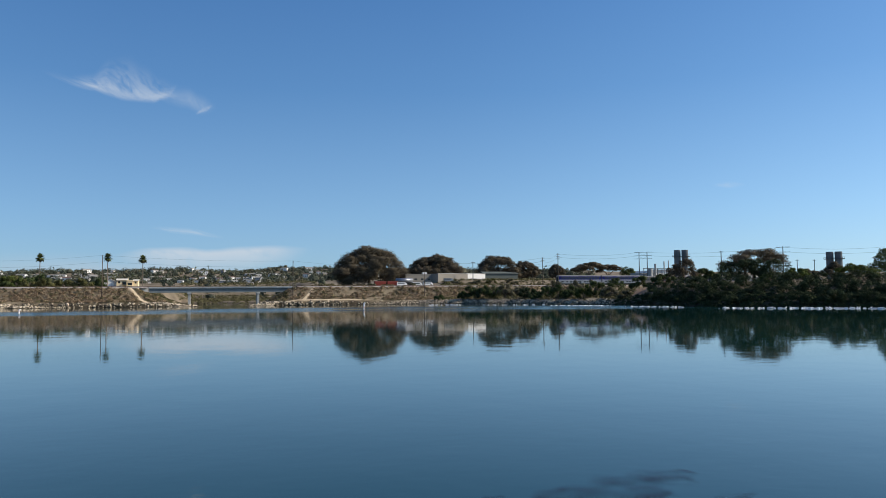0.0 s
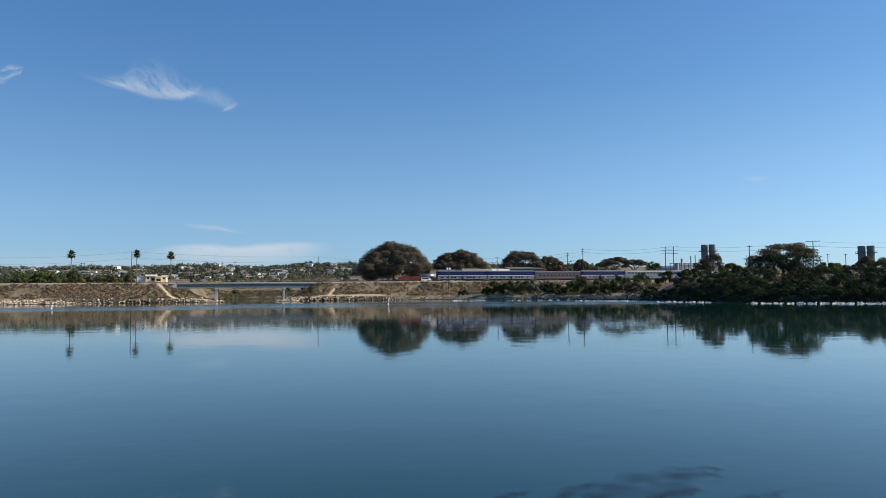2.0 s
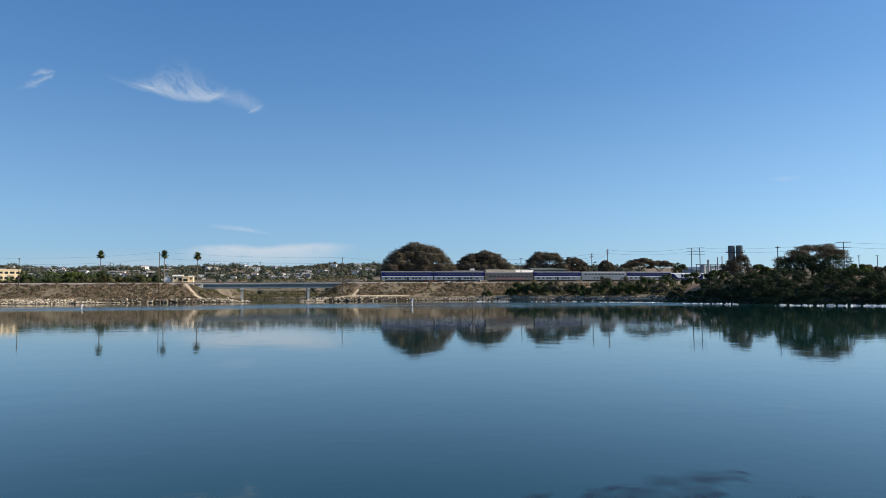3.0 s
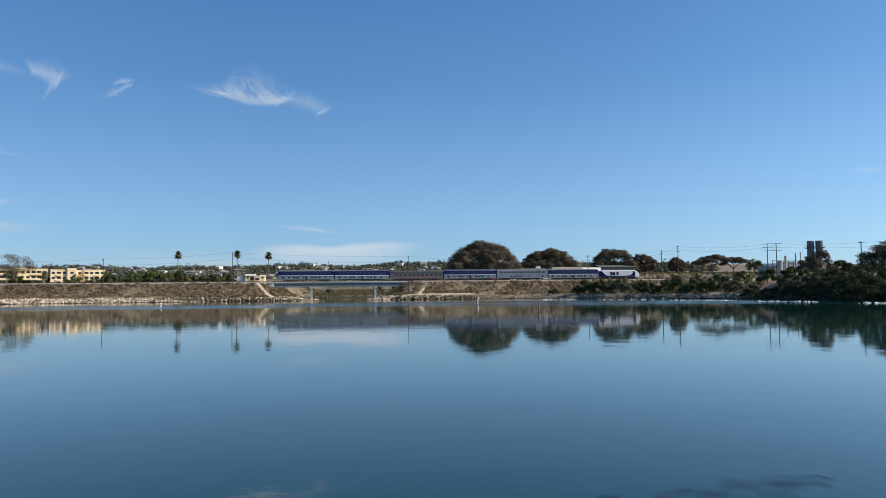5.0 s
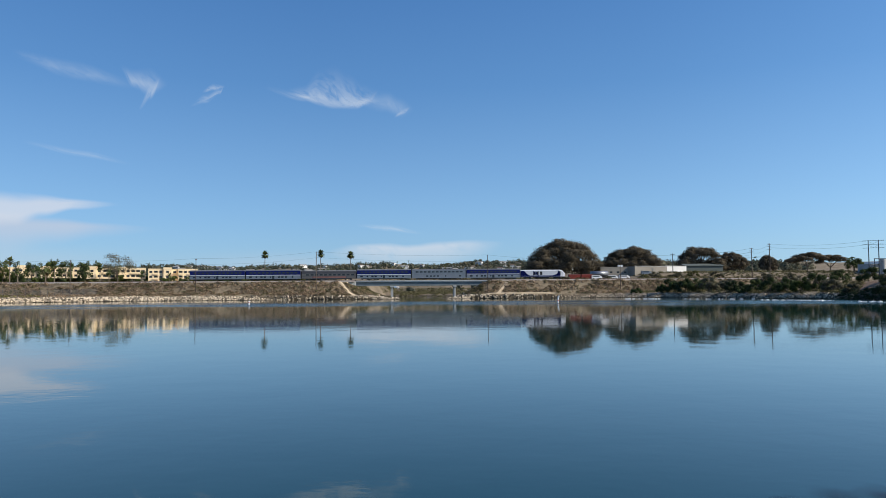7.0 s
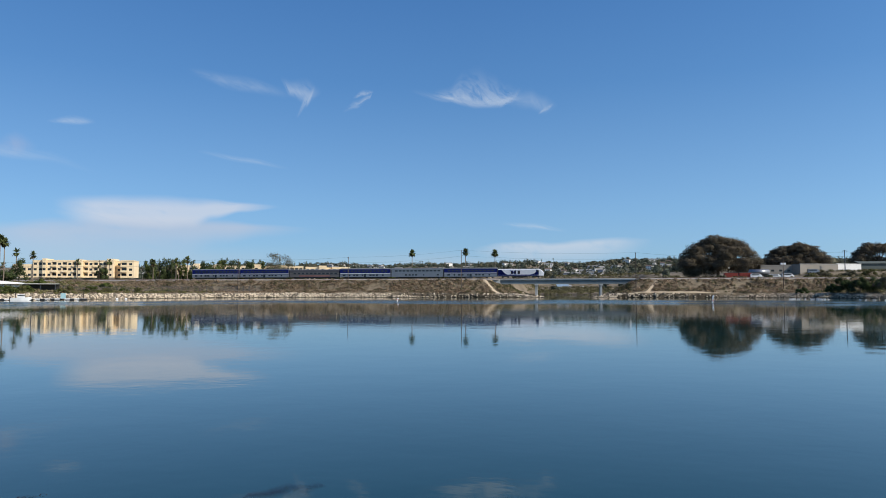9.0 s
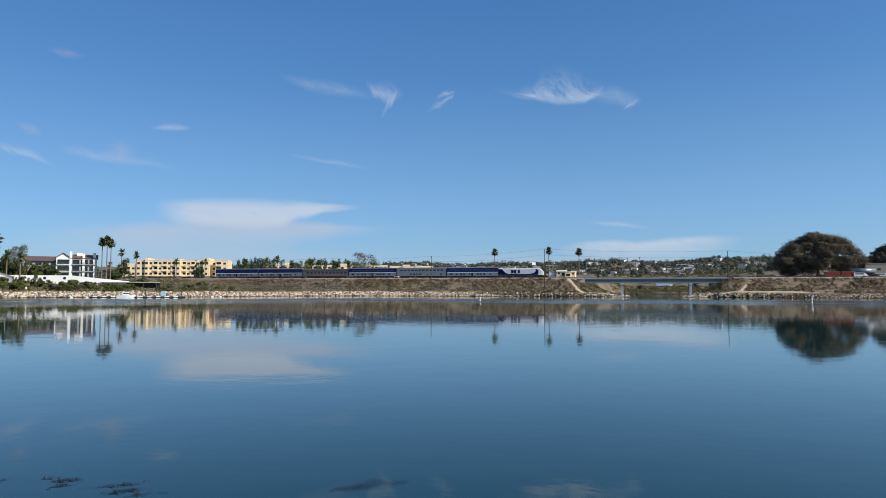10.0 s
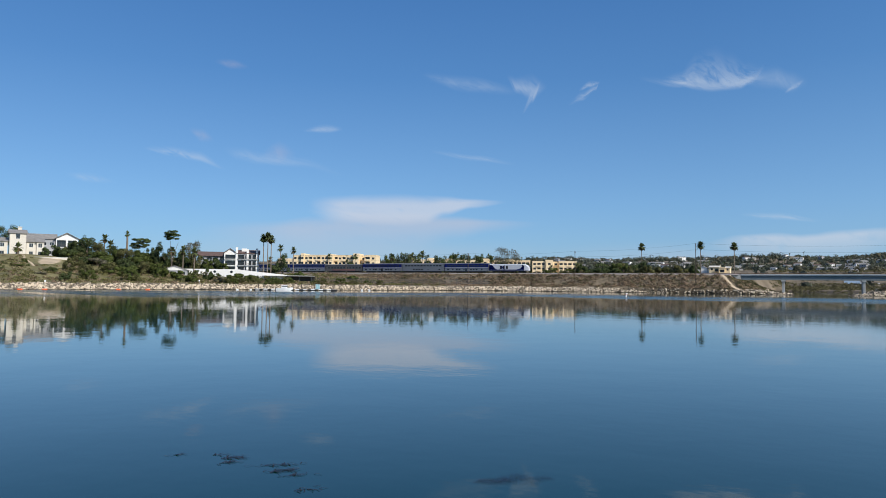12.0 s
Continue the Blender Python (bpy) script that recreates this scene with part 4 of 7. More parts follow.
# rounded bushes at the foot of the southern bank, three in the shade-darkened leaf
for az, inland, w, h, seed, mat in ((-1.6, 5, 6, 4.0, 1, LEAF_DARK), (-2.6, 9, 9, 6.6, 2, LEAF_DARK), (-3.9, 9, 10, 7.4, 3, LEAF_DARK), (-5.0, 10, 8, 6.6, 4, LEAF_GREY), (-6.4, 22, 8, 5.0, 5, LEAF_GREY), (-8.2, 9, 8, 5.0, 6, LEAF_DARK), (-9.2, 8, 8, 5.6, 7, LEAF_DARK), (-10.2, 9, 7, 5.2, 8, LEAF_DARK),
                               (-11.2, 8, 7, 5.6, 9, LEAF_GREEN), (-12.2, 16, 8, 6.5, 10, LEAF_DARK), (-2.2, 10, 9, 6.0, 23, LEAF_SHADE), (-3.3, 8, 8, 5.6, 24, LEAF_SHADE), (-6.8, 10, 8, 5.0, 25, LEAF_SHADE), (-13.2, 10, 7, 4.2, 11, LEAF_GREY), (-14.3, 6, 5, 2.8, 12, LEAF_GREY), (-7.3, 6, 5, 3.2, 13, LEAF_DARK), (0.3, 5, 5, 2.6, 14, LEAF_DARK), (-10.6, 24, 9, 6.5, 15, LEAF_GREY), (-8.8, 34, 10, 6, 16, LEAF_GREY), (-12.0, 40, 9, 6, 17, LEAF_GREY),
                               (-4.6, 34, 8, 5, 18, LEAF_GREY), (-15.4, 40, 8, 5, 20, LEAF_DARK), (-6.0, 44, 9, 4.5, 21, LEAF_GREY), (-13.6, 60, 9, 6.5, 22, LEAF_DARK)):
    x, y = shore_point(az, inland)
    plant("shore_bush", x, y, w, h, 200 + seed, mat, "rounded dark bush above the southern stones", 0.0, 14, 2400, 0.43, "bushes above the southern stones", 0.2)


# ---- palms ----
def palm(name, x, y, z, height, spread, fronds, label, group="", lean=0.0, skirt=True, width=0.23, seed=0):
    r = np.random.default_rng(seed + 500)
    thing = empty(name, pose(x, y, z), label, "palm tree", group)
    bm = bmesh.new()
    steps = 7
    for i in range(steps):
        a, b = i / steps, (i + 1) / steps
        tube(bm, (lean * a * a, 0, height * a - 0.4 * (i == 0)), (lean * b * b, 0, height * b), width * (1.15 - 0.45 * a), width * (1.15 - 0.45 * b), 9)
    part("trunk", bm, PALM_BARK, thing)
    top = np.array((lean, 0, height))

    def leaves(count, up0, up1, length, droop):
        out = []
        for _ in range(count):
            turn, up = r.uniform(0, 6.283), r.uniform(up0, up1)
            way = np.array((math.cos(turn) * math.cos(up), math.sin(turn) * math.cos(up), math.sin(up)))
            side = np.array((-math.sin(turn), math.cos(turn), 0))
            p, w = top.copy(), 0.0
            long = length * r.uniform(0.8, 1.1)
            for j in range(4):
                q = p + way * long / 4
                w2 = (0.34, 0.5, 0.36, 0.05)[j] * length * 0.42
                out.append((p - side * w, p + side * w, q + side * w2, q - side * w2))
                p, w = q, w2
                way = way + np.array((0, 0, -droop))
                way /= np.linalg.norm(way)
        return np.array(out)

    loose_faces("crown", leaves(fronds, -0.75, 1.4, spread, 0.2), PALM_LEAF, thing)
    if skirt:
        loose_faces("dead_fronds", leaves(fronds // 2, -1.3, -0.6, spread * 0.75, 0.25), PALM_DEAD, thing)
    return thing


fan = "tall slim fan palm with a round green crown behind the railway"
for s, m, top, seed in ((187.2, 40, 23.6, 1), (158.0, 40, 24.0, 2), (142.2, 40, 23.2, 3)):
    x, y = on_track(s, m)
    z = foot(x, y)
    palm("fan_palm", x, y, z, top - z - 0.4, 2.5, 95, fan, "three tall palms behind the railway", seed=seed)
for az, d, top, seed in ((59.3, 346, 23.4, 4), (58.98, 344, 24.2, 5), (58.72, 347, 23.0, 6)):
    x, y = polar(az, d)
    z = foot(x, y)
    palm("fan_palm", x, y, z, top - z, 2.5, 90, "tall fan palm in a cluster beside the white flats", "cluster of tall palms", seed=seed)
x, y = polar(69.1, 330)
palm("dead_palm", x, y, foot(x, y), 22.6 - foot(x, y), 1.7, 26, "bare grey palm trunk with a withered crown", width=0.5, seed=9)
for az, d, top, seed in ((66.0, 322, 16.5, 10), (65.2, 325, 17.0, 11), (64.4, 322, 16.2, 12), (70.6, 346, 22, 13), (70.2, 344, 19.5, 14), (58.0, 390, 22, 15), (57.0, 392, 21, 24), (76.0, 326, 16.5, 20)):
    x, y = polar(az, d)
    palm("small_palm", x, y, foot(x, y), top - foot(x, y) - 1.0, 2.6, 26, "feathery palm on the northern bank", "palms on the northern bank", seed=seed)
for s, m, top, seed in ((372.7, 20, 20, 16), (353.4, 20, 20, 17), (336, 30, 16, 18), (320, 34, 17, 19), (312, 36, 16, 21), (428, 30, 19, 22), (300, 40, 15.5, 23), (276, 60, 16, 25), (262, 70, 15, 26), (250, 80, 14.5, 27), (240, 100, 16, 28)):
    x, y = on_track(s, m)
    palm("small_palm", x, y, foot(x, y), top - foot(x, y) - 1.0, 2.6, 24, "feathery palm in front of the cream flats", "palms before the cream flats", seed=seed)

# trees and bushes of the northern bank
for az, d, w, top, mat, seed, low, cnt in ((72.0, 345, 9, 21.0, LEAF_DARK, 1, 0.1, 2500), (71.2, 345, 8, 18.5, LEAF_DARK, 2, 0.1, 2000), (73.3, 335, 11, 16.2, LEAF_GREEN, 3, 0.1, 2600), (68.2, 335, 11, 21.4, LEAF_DARK, 4, 0.5, 2600), (67.3, 338, 8, 18.5, LEAF_DARK, 5, 0.1, 2000),
                                           (66.0, 320, 9, 24.6, LEAF_DARK, 6, 0.72, 1900), (64.7, 372, 14, 23.4, LEAF_GREY, 7, 0.3, 1500), (69.7, 335, 10, 17, LEAF_GREEN, 8, 0.1, 2300), (68.6, 318, 12, 14.5, LEAF_GREEN, 9, 0.05, 2600), (70.0, 300, 10, 9.5, LEAF_GREEN, 10, 0.0, 2400),
                                           (69.0, 297, 10, 9.0, LEAF_GREEN, 11, 0.0, 2300), (71.0, 312, 11, 12.0, LEAF_GREY, 12, 0.0, 2300), (66.8, 300, 10, 9.2, LEAF_GREEN, 13, 0.0, 2300), (65.6, 296, 8, 7.2, LEAF_GREEN, 14, 0.0, 1900), (63.4, 302, 6, 8.6, LEAF_DARK, 15, 0.0, 1700), (61.4, 298, 9, 6.8, LEAF_GREEN, 16, 0.0, 2200),
                                           (60.2, 296, 9, 6.4, LEAF_GREEN, 17, 0.0, 2200), (62.4, 292, 7, 5.2, LEAF_GREY, 18, 0.0, 1600), (64.6, 290, 7, 5.4, LEAF_GREEN, 19, 0.0, 1600), (56.8, 330, 9, 8.0, LEAF_GREEN, 20, 0.0, 2000), (52.4, 340, 8, 6.6, LEAF_GREEN, 21, 0.0, 2000), (76.4, 362, 18, 28.0, LEAF_DARK, 22, 0.2, 2600),
                                           (78.0, 364, 18, 28.0, LEAF_DARK, 23, 0.2, 2400), (67.9, 350, 9, 16, LEAF_DARK, 24, 0, 1700), (63.0, 352, 9, 14.5, LEAF_DARK, 25, 0, 1700), (57.8, 372, 10, 18.5, LEAF_DARK, 26, 0, 1700), (72.6, 300, 7, 6.6, LEAF_GREY, 27, 0, 1400), (74.6, 285, 8, 5.2, LEAF_GREY, 28, 0, 1400), (62.2, 340, 8, 11.5, LEAF_GREEN, 29, 0, 1500),
                                           (65.2, 345, 12, 15.5, LEAF_DARK, 30, 0.05, 2300), (70.7, 330, 10, 15.5, LEAF_GREEN, 31, 0.05, 2000), (76.0, 300, 8, 7.5, LEAF_GREEN, 32, 0, 1500), (58.5, 355, 8, 12, LEAF_DARK, 33, 0, 1500),
                                           (73.3, 331, 9.0, 16.5, LEAF_DARK, 34, 0, 1700), (72.5, 336, 11.0, 20.2, LEAF_DARK, 35, 0, 2000), (71.7, 338, 11.0, 22.4, LEAF_DARK, 36, 0, 2000), (70.9, 340, 10.0, 19.6, LEAF_OLIVE, 37, 0, 1800), (69.9, 338, 11.0, 18.8, LEAF_DARK, 38, 0, 1800), (69.2, 326, 13.0, 16.6, LEAF_OLIVE, 39, 0, 2200),
                                           (68.2, 330, 13.0, 16.8, LEAF_GREEN, 40, 0, 2000), (67.2, 333, 10.0, 20.2, LEAF_DARK, 41, 0, 1800), (66.4, 338, 11.0, 18.2, LEAF_DARK, 42, 0, 1800), (65.4, 335, 11.0, 16.7, LEAF_DARK, 43, 0, 1800), (64.4, 330, 9.0, 16.2, LEAF_OLIVE, 44, 0, 1500), (63.5, 335, 9, 13.0, LEAF_GREEN, 45, 0, 1700), (70.6, 318, 12, 12.6, LEAF_GREEN, 46, 0, 2200), (67.6, 312, 11, 11.0, LEAF_OLIVE, 47, 0, 2000), (74.35, 333, 5, 16.5, LEAF_DARK, 48, 0, 1000), (73.7, 338, 6, 17.5, LEAF_DARK, 49, 0, 1100)):
    x, y = polar(az, d)
    plant("bank_tree", x, y, w, top - foot(x, y), 300 + seed, mat, "leafy tree among the scrub of the northern bank", low, 26 if low > 0.4 else 15, int(cnt * (2.4 if low > 0.4 else 1.4)), 0.34 if low > 0.4 else 0.47, "trees and bushes of the northern bank", 0.28, flat=0.05 if low > 0.4 else 0.45)
for s, m, w, top, mat, seed in ((345, 145, 12, 27.5, LEAF_DARK, 1), (330, 148, 13, 27.0, LEAF_DARK, 2), (314, 112, 7, 23, LEAF_DARK, 3), (363, 100, 8, 24, LEAF_GREY, 4), (300, 145, 10, 26, LEAF_DARK, 5), (352, 150, 10, 27, LEAF_GREEN, 14), (322, 150, 10, 27, LEAF_GREEN, 15), (265, 190, 12, 22, LEAF_DARK, 6), (228, 70, 9, 14.5, LEAF_DARK, 8), (215, 60, 10, 14, LEAF_DARK, 9), (206, 80, 9, 15, LEAF_GREEN, 10), (385, 60, 9, 19, LEAF_DARK, 11), (300, 30, 6, 12, LEAF_GREEN, 12), (286, 30, 6, 11.5, LEAF_DARK, 13)):
    x, y = on_track(s, m)
    plant("garden_tree", x, y, w, top - foot(x, y), 400 + seed, mat, "garden tree near the cream flats", 0.05, 14, 1500, 0.75, "garden trees near the flats", 0.28)


for i, (az, d, w, top) in enumerate(((49.5, 424, 8, 21.2), (48.8, 430, 10, 22.8), (48.0, 428, 9, 22.4), (47.2, 436, 9, 22.0), (46.3, 440, 9, 21.4), (45.5, 470, 11, 23.8), (44.6, 476, 11, 23.0), (43.4, 478, 11, 23.6), (42.2, 480, 10, 22.4), (40.2, 500, 12, 23.2))):
    x, y = polar(az, d)
    plant("garden_tree", x, y, w, top - foot(x, y), 460 + i, LEAF_DARK if i % 3 else LEAF_GREEN, "rounded dark tree rising beyond the cream flats", 0.05, 16, 1300, 0.7, "garden trees near the flats", 0.28)
for i, (az, d, top) in enumerate(((49.2, 412, 18.8), (47.6, 415, 19.4), (46.8, 418, 21.0), (44.1, 450, 20.2), (41.2, 455, 19.6))):
    x, y = polar(az, d)
    palm("small_palm", x, y, foot(x, y), top - foot(x, y) - 1.0, 2.9, 34, "feathery palm between the cream flats", "palms before the cream flats", seed=40 + i)


# the thicket that fills the northern bank
kinds = []
for i, mat in enumerate((LEAF_GREEN, LEAF_OLIVE, LEAF_DARK)):
    x, y = polar(67 + i, 305)
    kinds.append(plant("thicket_bush", x, y, 8, 5.5, 600 + i, mat, ("mid-green", "olive", "dark green")[i] + " bush in the thicket on the northern bank", 0.0, 14, 860, 0.57, "thicket on the northern bank", 0.2))
r = np.random.default_rng(15)
for i in range(104):
    az = r.uniform(62.5, 73.5) if i < 70 else r.uniform(73, 82)
    inland = (r.uniform(18, 88) if az > 66.5 else r.uniform(56, 90)) if az < 73 else r.uniform(30, 75)
    x, y = shore_point(az, inland)
    scale = r.uniform(0.45, 1.05) * (0.5 if i >= 70 else 1.0)
    kind_, turn_, tall_ = int(r.integers(0, 3)), r.uniform(0, 360), r.uniform(0.8, 1.15)
    if not (73.0 < az < 75.3 and inland > 45):
        copy_thing(kinds[kind_], pose(x, y, foot(x, y) - 0.3, 0, 0, turn_) @ Matrix.Diagonal((scale, scale, scale * tall_, 1)))
for i in range(34):
    x, y = on_track(r.uniform(215, 400), r.uniform(145, 175))
    scale = r.uniform(1.4, 2.3)
    copy_thing(kinds[int(r.integers(0, 3))], pose(x, y, foot(x, y) - 0.3, 0, 0, r.uniform(0, 360)) @ Matrix.Diagonal((scale, scale, scale * r.uniform(0.8, 1.15), 1)))
for i in range(16):
    x, y = on_track(r.uniform(214, 262), r.uniform(96, 110))
    scale = r.uniform(0.7, 1.05)
    copy_thing(kinds[int(r.integers(0, 3))], pose(x, y, foot(x, y) - 0.3, 0, 0, r.uniform(0, 360)) @ Matrix.Diagonal((scale * 1.2, scale * 1.2, scale * r.uniform(0.8, 1.15), 1)))
for i in range(30):
    x, y = on_track(r.uniform(345, 440), r.uniform(22, 46))
    scale = r.uniform(0.35, 0.75)
    copy_thing(kinds[int(r.integers(0, 3))], pose(x, y, foot(x, y) - 0.3, 0, 0, r.uniform(0, 360)) @ Matrix.Diagonal((scale * 1.3, scale * 1.3, scale * 0.8, 1)))
for i in range(26):
    az = r.uniform(48, 62.5)
    x, y = shore_point(az, r.uniform(7, 16))
    scale = r.uniform(0.25, 0.6)
    copy_thing(kinds[int(r.integers(0, 2))], pose(x, y, foot(x, y) - 0.2, 0, 0, r.uniform(0, 360)) @ Matrix.Diagonal((scale * 1.3, scale * 1.3, scale, 1)))


# ---- far woods over the hills: too many to count ----
r = np.random.default_rng(77)
k = 4600
az = r.uniform(-12, 62, k)
d = 560 + 1150 * r.random(k) ** 0.75
x, y = -d * np.sin(np.radians(az)), d * np.cos(np.radians(az))
fn = (x - ORIGIN[0]) * BEHIND[0] + (y - ORIGIN[1]) * BEHIND[1]
fs = (x - ORIGIN[0]) * ALONG[0] + (y - ORIGIN[1]) * ALONG[1]
ok = (fn > 230) & ~((fn > 240) & (fn < 470) & (fs > -10) & (fs < 175) & (r.random(k) < 0.8)) & ((d > 1000) | (r.random(k) < 0.7))
x, y, d = x[ok], y[ok], d[ok]
z = ground_height(x, y)
size = r.uniform(2.6, 6.0, len(x)) * np.where(r.random(len(x)) < 0.18, 1.45, 1.0)
leaves = 54
dd = r.normal(size=(len(x), leaves, 3))
dd /= np.linalg.norm(dd, axis=2)[..., None]
stretch = np.stack([r.uniform(0.8, 1.5, len(x)), r.uniform(0.8, 1.5, len(x)), r.uniform(0.6, 1.3, len(x))], -1)
c = np.stack([x, y, z + size * 0.6], -1)[:, None] + dd * r.uniform(0.5, 0.95, (len(x), leaves, 1)) * size[:, None, None] * stretch[:, None]
half_ = int(len(x) * 0.7)
# far_woods carry painted-in haze; far_gardens keep the plain grey-green leaf
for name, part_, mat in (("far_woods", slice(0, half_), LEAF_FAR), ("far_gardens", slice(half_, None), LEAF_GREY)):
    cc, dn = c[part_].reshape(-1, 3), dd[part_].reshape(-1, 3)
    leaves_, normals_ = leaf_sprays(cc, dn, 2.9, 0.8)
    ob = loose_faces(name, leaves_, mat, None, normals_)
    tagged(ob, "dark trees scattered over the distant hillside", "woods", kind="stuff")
fronds = []
for i in range(70):
    a, q = r.uniform(-4, 60), r.uniform(900, 1650)
    x, y = polar(a, q)
    z = foot(x, y)
    h = r.uniform(8, 13)
    side = np.array((math.cos(radians(a)), math.sin(radians(a)), 0))
    up = np.array((0, 0, 1.0))
    o = np.array((x, y, z))
    fronds.append((o - side * 0.35, o + side * 0.35, o + side * 0.3 + up * h, o - side * 0.3 + up * h))
    for _ in range(9):
        w = r.normal(size=3)
        w /= np.linalg.norm(w)
        t = np.cross(w, (0.3, 0.2, 0.9))
        t /= np.linalg.norm(t)
        p = o + up * h
        fronds.append((p, p + w * 1.3 + t * 0.7, p + w * 2.6 - up * 0.4, p + w * 1.3 - t * 0.7))
tagged(loose_faces("far_palms", np.array(fronds), PALM_LEAF), "small distant palms along the ridge", "palms", kind="stuff")

# ---- buildings ----
def walling(bm, x0, x1, z0, z1, y0, y1, openings):
    """A wall in the plane y0..y1 with openings (xa, xb, za, zb) left through it."""
    zs = sorted({z0, z1, *(o[2] for o in openings), *(o[3] for o in openings)})
    for za, zb in zip(zs, zs[1:]):
        cuts = sorted((o[0], o[1]) for o in openings if o[2] < zb - 1e-4 and o[3] > za + 1e-4)
        x = x0
        for a, b in cuts:
            if a > x + 1e-3:
                box(bm, x, a, y0, y1, za, zb)
            x = max(x, b)
        if x1 > x + 1e-3:
            box(bm, x, x1, y0, y1, za, zb)


WINDOW_MESHES = {}


def window(parent, xa, xb, za, zb, y, frame_mat):
    """A frame with its pane, set back in an opening; alike ones share their meshes."""
    w, h = round(xb - xa, 2), round(zb - za, 2)
    key = (w, h, frame_mat.name)
    if key not in WINDOW_MESHES:
        bm = bmesh.new()
        for b in ((0, w, 0, 0.08), (0, w, h - 0.08, h), (0, 0.08, 0.08, h - 0.08), (w - 0.08, w, 0.08, h - 0.08), (w / 2 - 0.03, w / 2 + 0.03, 0.08, h - 0.08)):
            box(bm, b[0], b[1], 0.0, 0.1, b[2], b[3])
        me = bpy.data.meshes.new("window")
        bm.to_mesh(me)
        bm.free()
        me.materials.append(frame_mat)
        bm = bmesh.new()
        box(bm, 0.05, w - 0.05, 0.04, 0.06, 0.05, h - 0.05)
        pane = bpy.data.meshes.new("pane")
        bm.to_mesh(pane)
        bm.free()
        pane.materials.append(GLASS)
        WINDOW_MESHES[key] = (me, pane)
    me, pane = WINDOW_MESHES[key]
    ob = new("window", me)
    ob.parent, ob.location = parent, (xa, y, za)
    p = new("pane", pane)
    p.parent = ob
    return ob


def storeys(parent, x0, x1, depth, y, z0, levels, level_h, bays, wall_mat, frame_mat, balconies=(), thick=0.35, ends=True, name="wall", sizes=(1.8, 1.4), parapet=False):
    """One straight block: a front with window bays on each level, side and back walls, balconies in the bays named."""
    height = levels * level_h
    step = (x1 - x0) / bays
    openings, deep = [], []
    for i in range(bays):
        for l in range(levels):
            c = x0 + step * (i + 0.5)
            w, h = sizes
            z = z0 + l * level_h
            if i in balconies:
                w = step * 0.82
                o = (c - w / 2, c + w / 2, z + 0.2, z + level_h - 0.75)
                deep.append(o)
            else:
                o = (c - w / 2, c + w / 2, z + 0.95, z + 0.95 + h)
            openings.append(o)
    bm = bmesh.new()
    walling(bm, x0, x1, z0, z0 + height, y, y + thick, openings)
    box(bm, x0, x0 + thick, y + thick, y + depth, z0, z0 + height)
    box(bm, x1 - thick, x1, y + thick, y + depth, z0, z0 + height)
    box(bm, x0 + thick, x1 - thick, y + depth - thick, y + depth, z0, z0 + height)
    for l in range(1, levels):
        box(bm, x0 + thick, x1 - thick, y + thick, y + depth - thick, z0 + l * level_h - 0.12, z0 + l * level_h + 0.12)
    part(name, bm, wall_mat, parent)
    for o in openings:
        if o not in deep:
            window(parent, *o, y + 0.12, frame_mat)
        else:
            window(parent, o[0] + 0.1, o[1] - 0.1, o[2], o[3] - 0.05, y + 1.2, frame_mat)
            bm = bmesh.new()
            box(bm, o[0] - 0.25, o[1] + 0.25, y - 0.85, y - 0.02, o[2] - 0.3, o[2])
            box(bm, o[0], o[1], y + 0.0, y + 1.15, o[2] - 0.16, o[2] - 0.02)
            if parapet:
                box(bm, o[0] - 0.25, o[1] + 0.25, y - 0.85, y - 0.70, o[2] + 0.002, o[2] + 0.9)
            part("balcony", bm, wall_mat, parent)
            if parapet:
                continue
            bm = bmesh.new()
            box(bm, o[0], o[1], y - 0.75, y - 0.70, o[2] + 0.95, o[2] + 1.02)
            for k in np.arange(o[0], o[1], 0.42):
                box(bm, k, k + 0.05, y - 0.75, y - 0.70, o[2], o[2] + 0.95)
            part("railing", bm, frame_mat, parent)
    return z0 + height


def flat_roof(parent, x0, x1, y, depth, z, mat, lip=0.6):
    bm = bmesh.new()
    box(bm, x0 - 0.12, x1 + 0.12, y - 0.12, y + 0.2, z, z + lip)
    box(bm, x0 - 0.12, x1 + 0.12, y + depth - 0.2, y + depth + 0.12, z, z + lip)
    box(bm, x0 - 0.12, x0 + 0.2, y + 0.2, y + depth - 0.2, z, z + lip)
    box(bm, x1 - 0.2, x1 + 0.12, y + 0.2, y + depth - 0.2, z, z + lip)
    box(bm, x0 + 0.2, x1 - 0.2, y + 0.2, y + depth - 0.2, z, z + 0.25)
    part("roof", bm, mat, parent)


def gable_roof(parent, x0, x1, y0, y1, z, rise, mat, along="x", over=0.5):
    bm = bmesh.new()
    if along == "x":
        ym = (y0 + y1) / 2
        pts = [(x0 - over, y0 - over, z), (x1 + over, y0 - over, z), (x1 + over, ym, z + rise), (x0 - over, ym, z + rise), (x0 - over, y1 + over, z), (x1 + over, y1 + over, z)]
        fs = ((0, 1, 2, 3), (3, 2, 5, 4))
    else:
        xm = (x0 + x1) / 2
        pts = [(x0 - over, y0 - over, z), (x0 - over, y1 + over, z), (xm, y1 + over, z + rise), (xm, y0 - over, z + rise), (x1 + over, y0 - over, z), (x1 + over, y1 + over, z)]
        fs = ((0, 3, 2, 1), (3, 4, 5, 2))
    v = [bm.verts.new(p) for p in pts]
    for f in fs:
        bm.faces.new([v[i] for i in f])
    bmesh.ops.recalc_face_normals(bm, faces=bm.faces[:])
    bmesh.ops.solidify(bm, geom=bm.faces[:], thickness=0.22)
    return part("roof", bm, mat, parent)


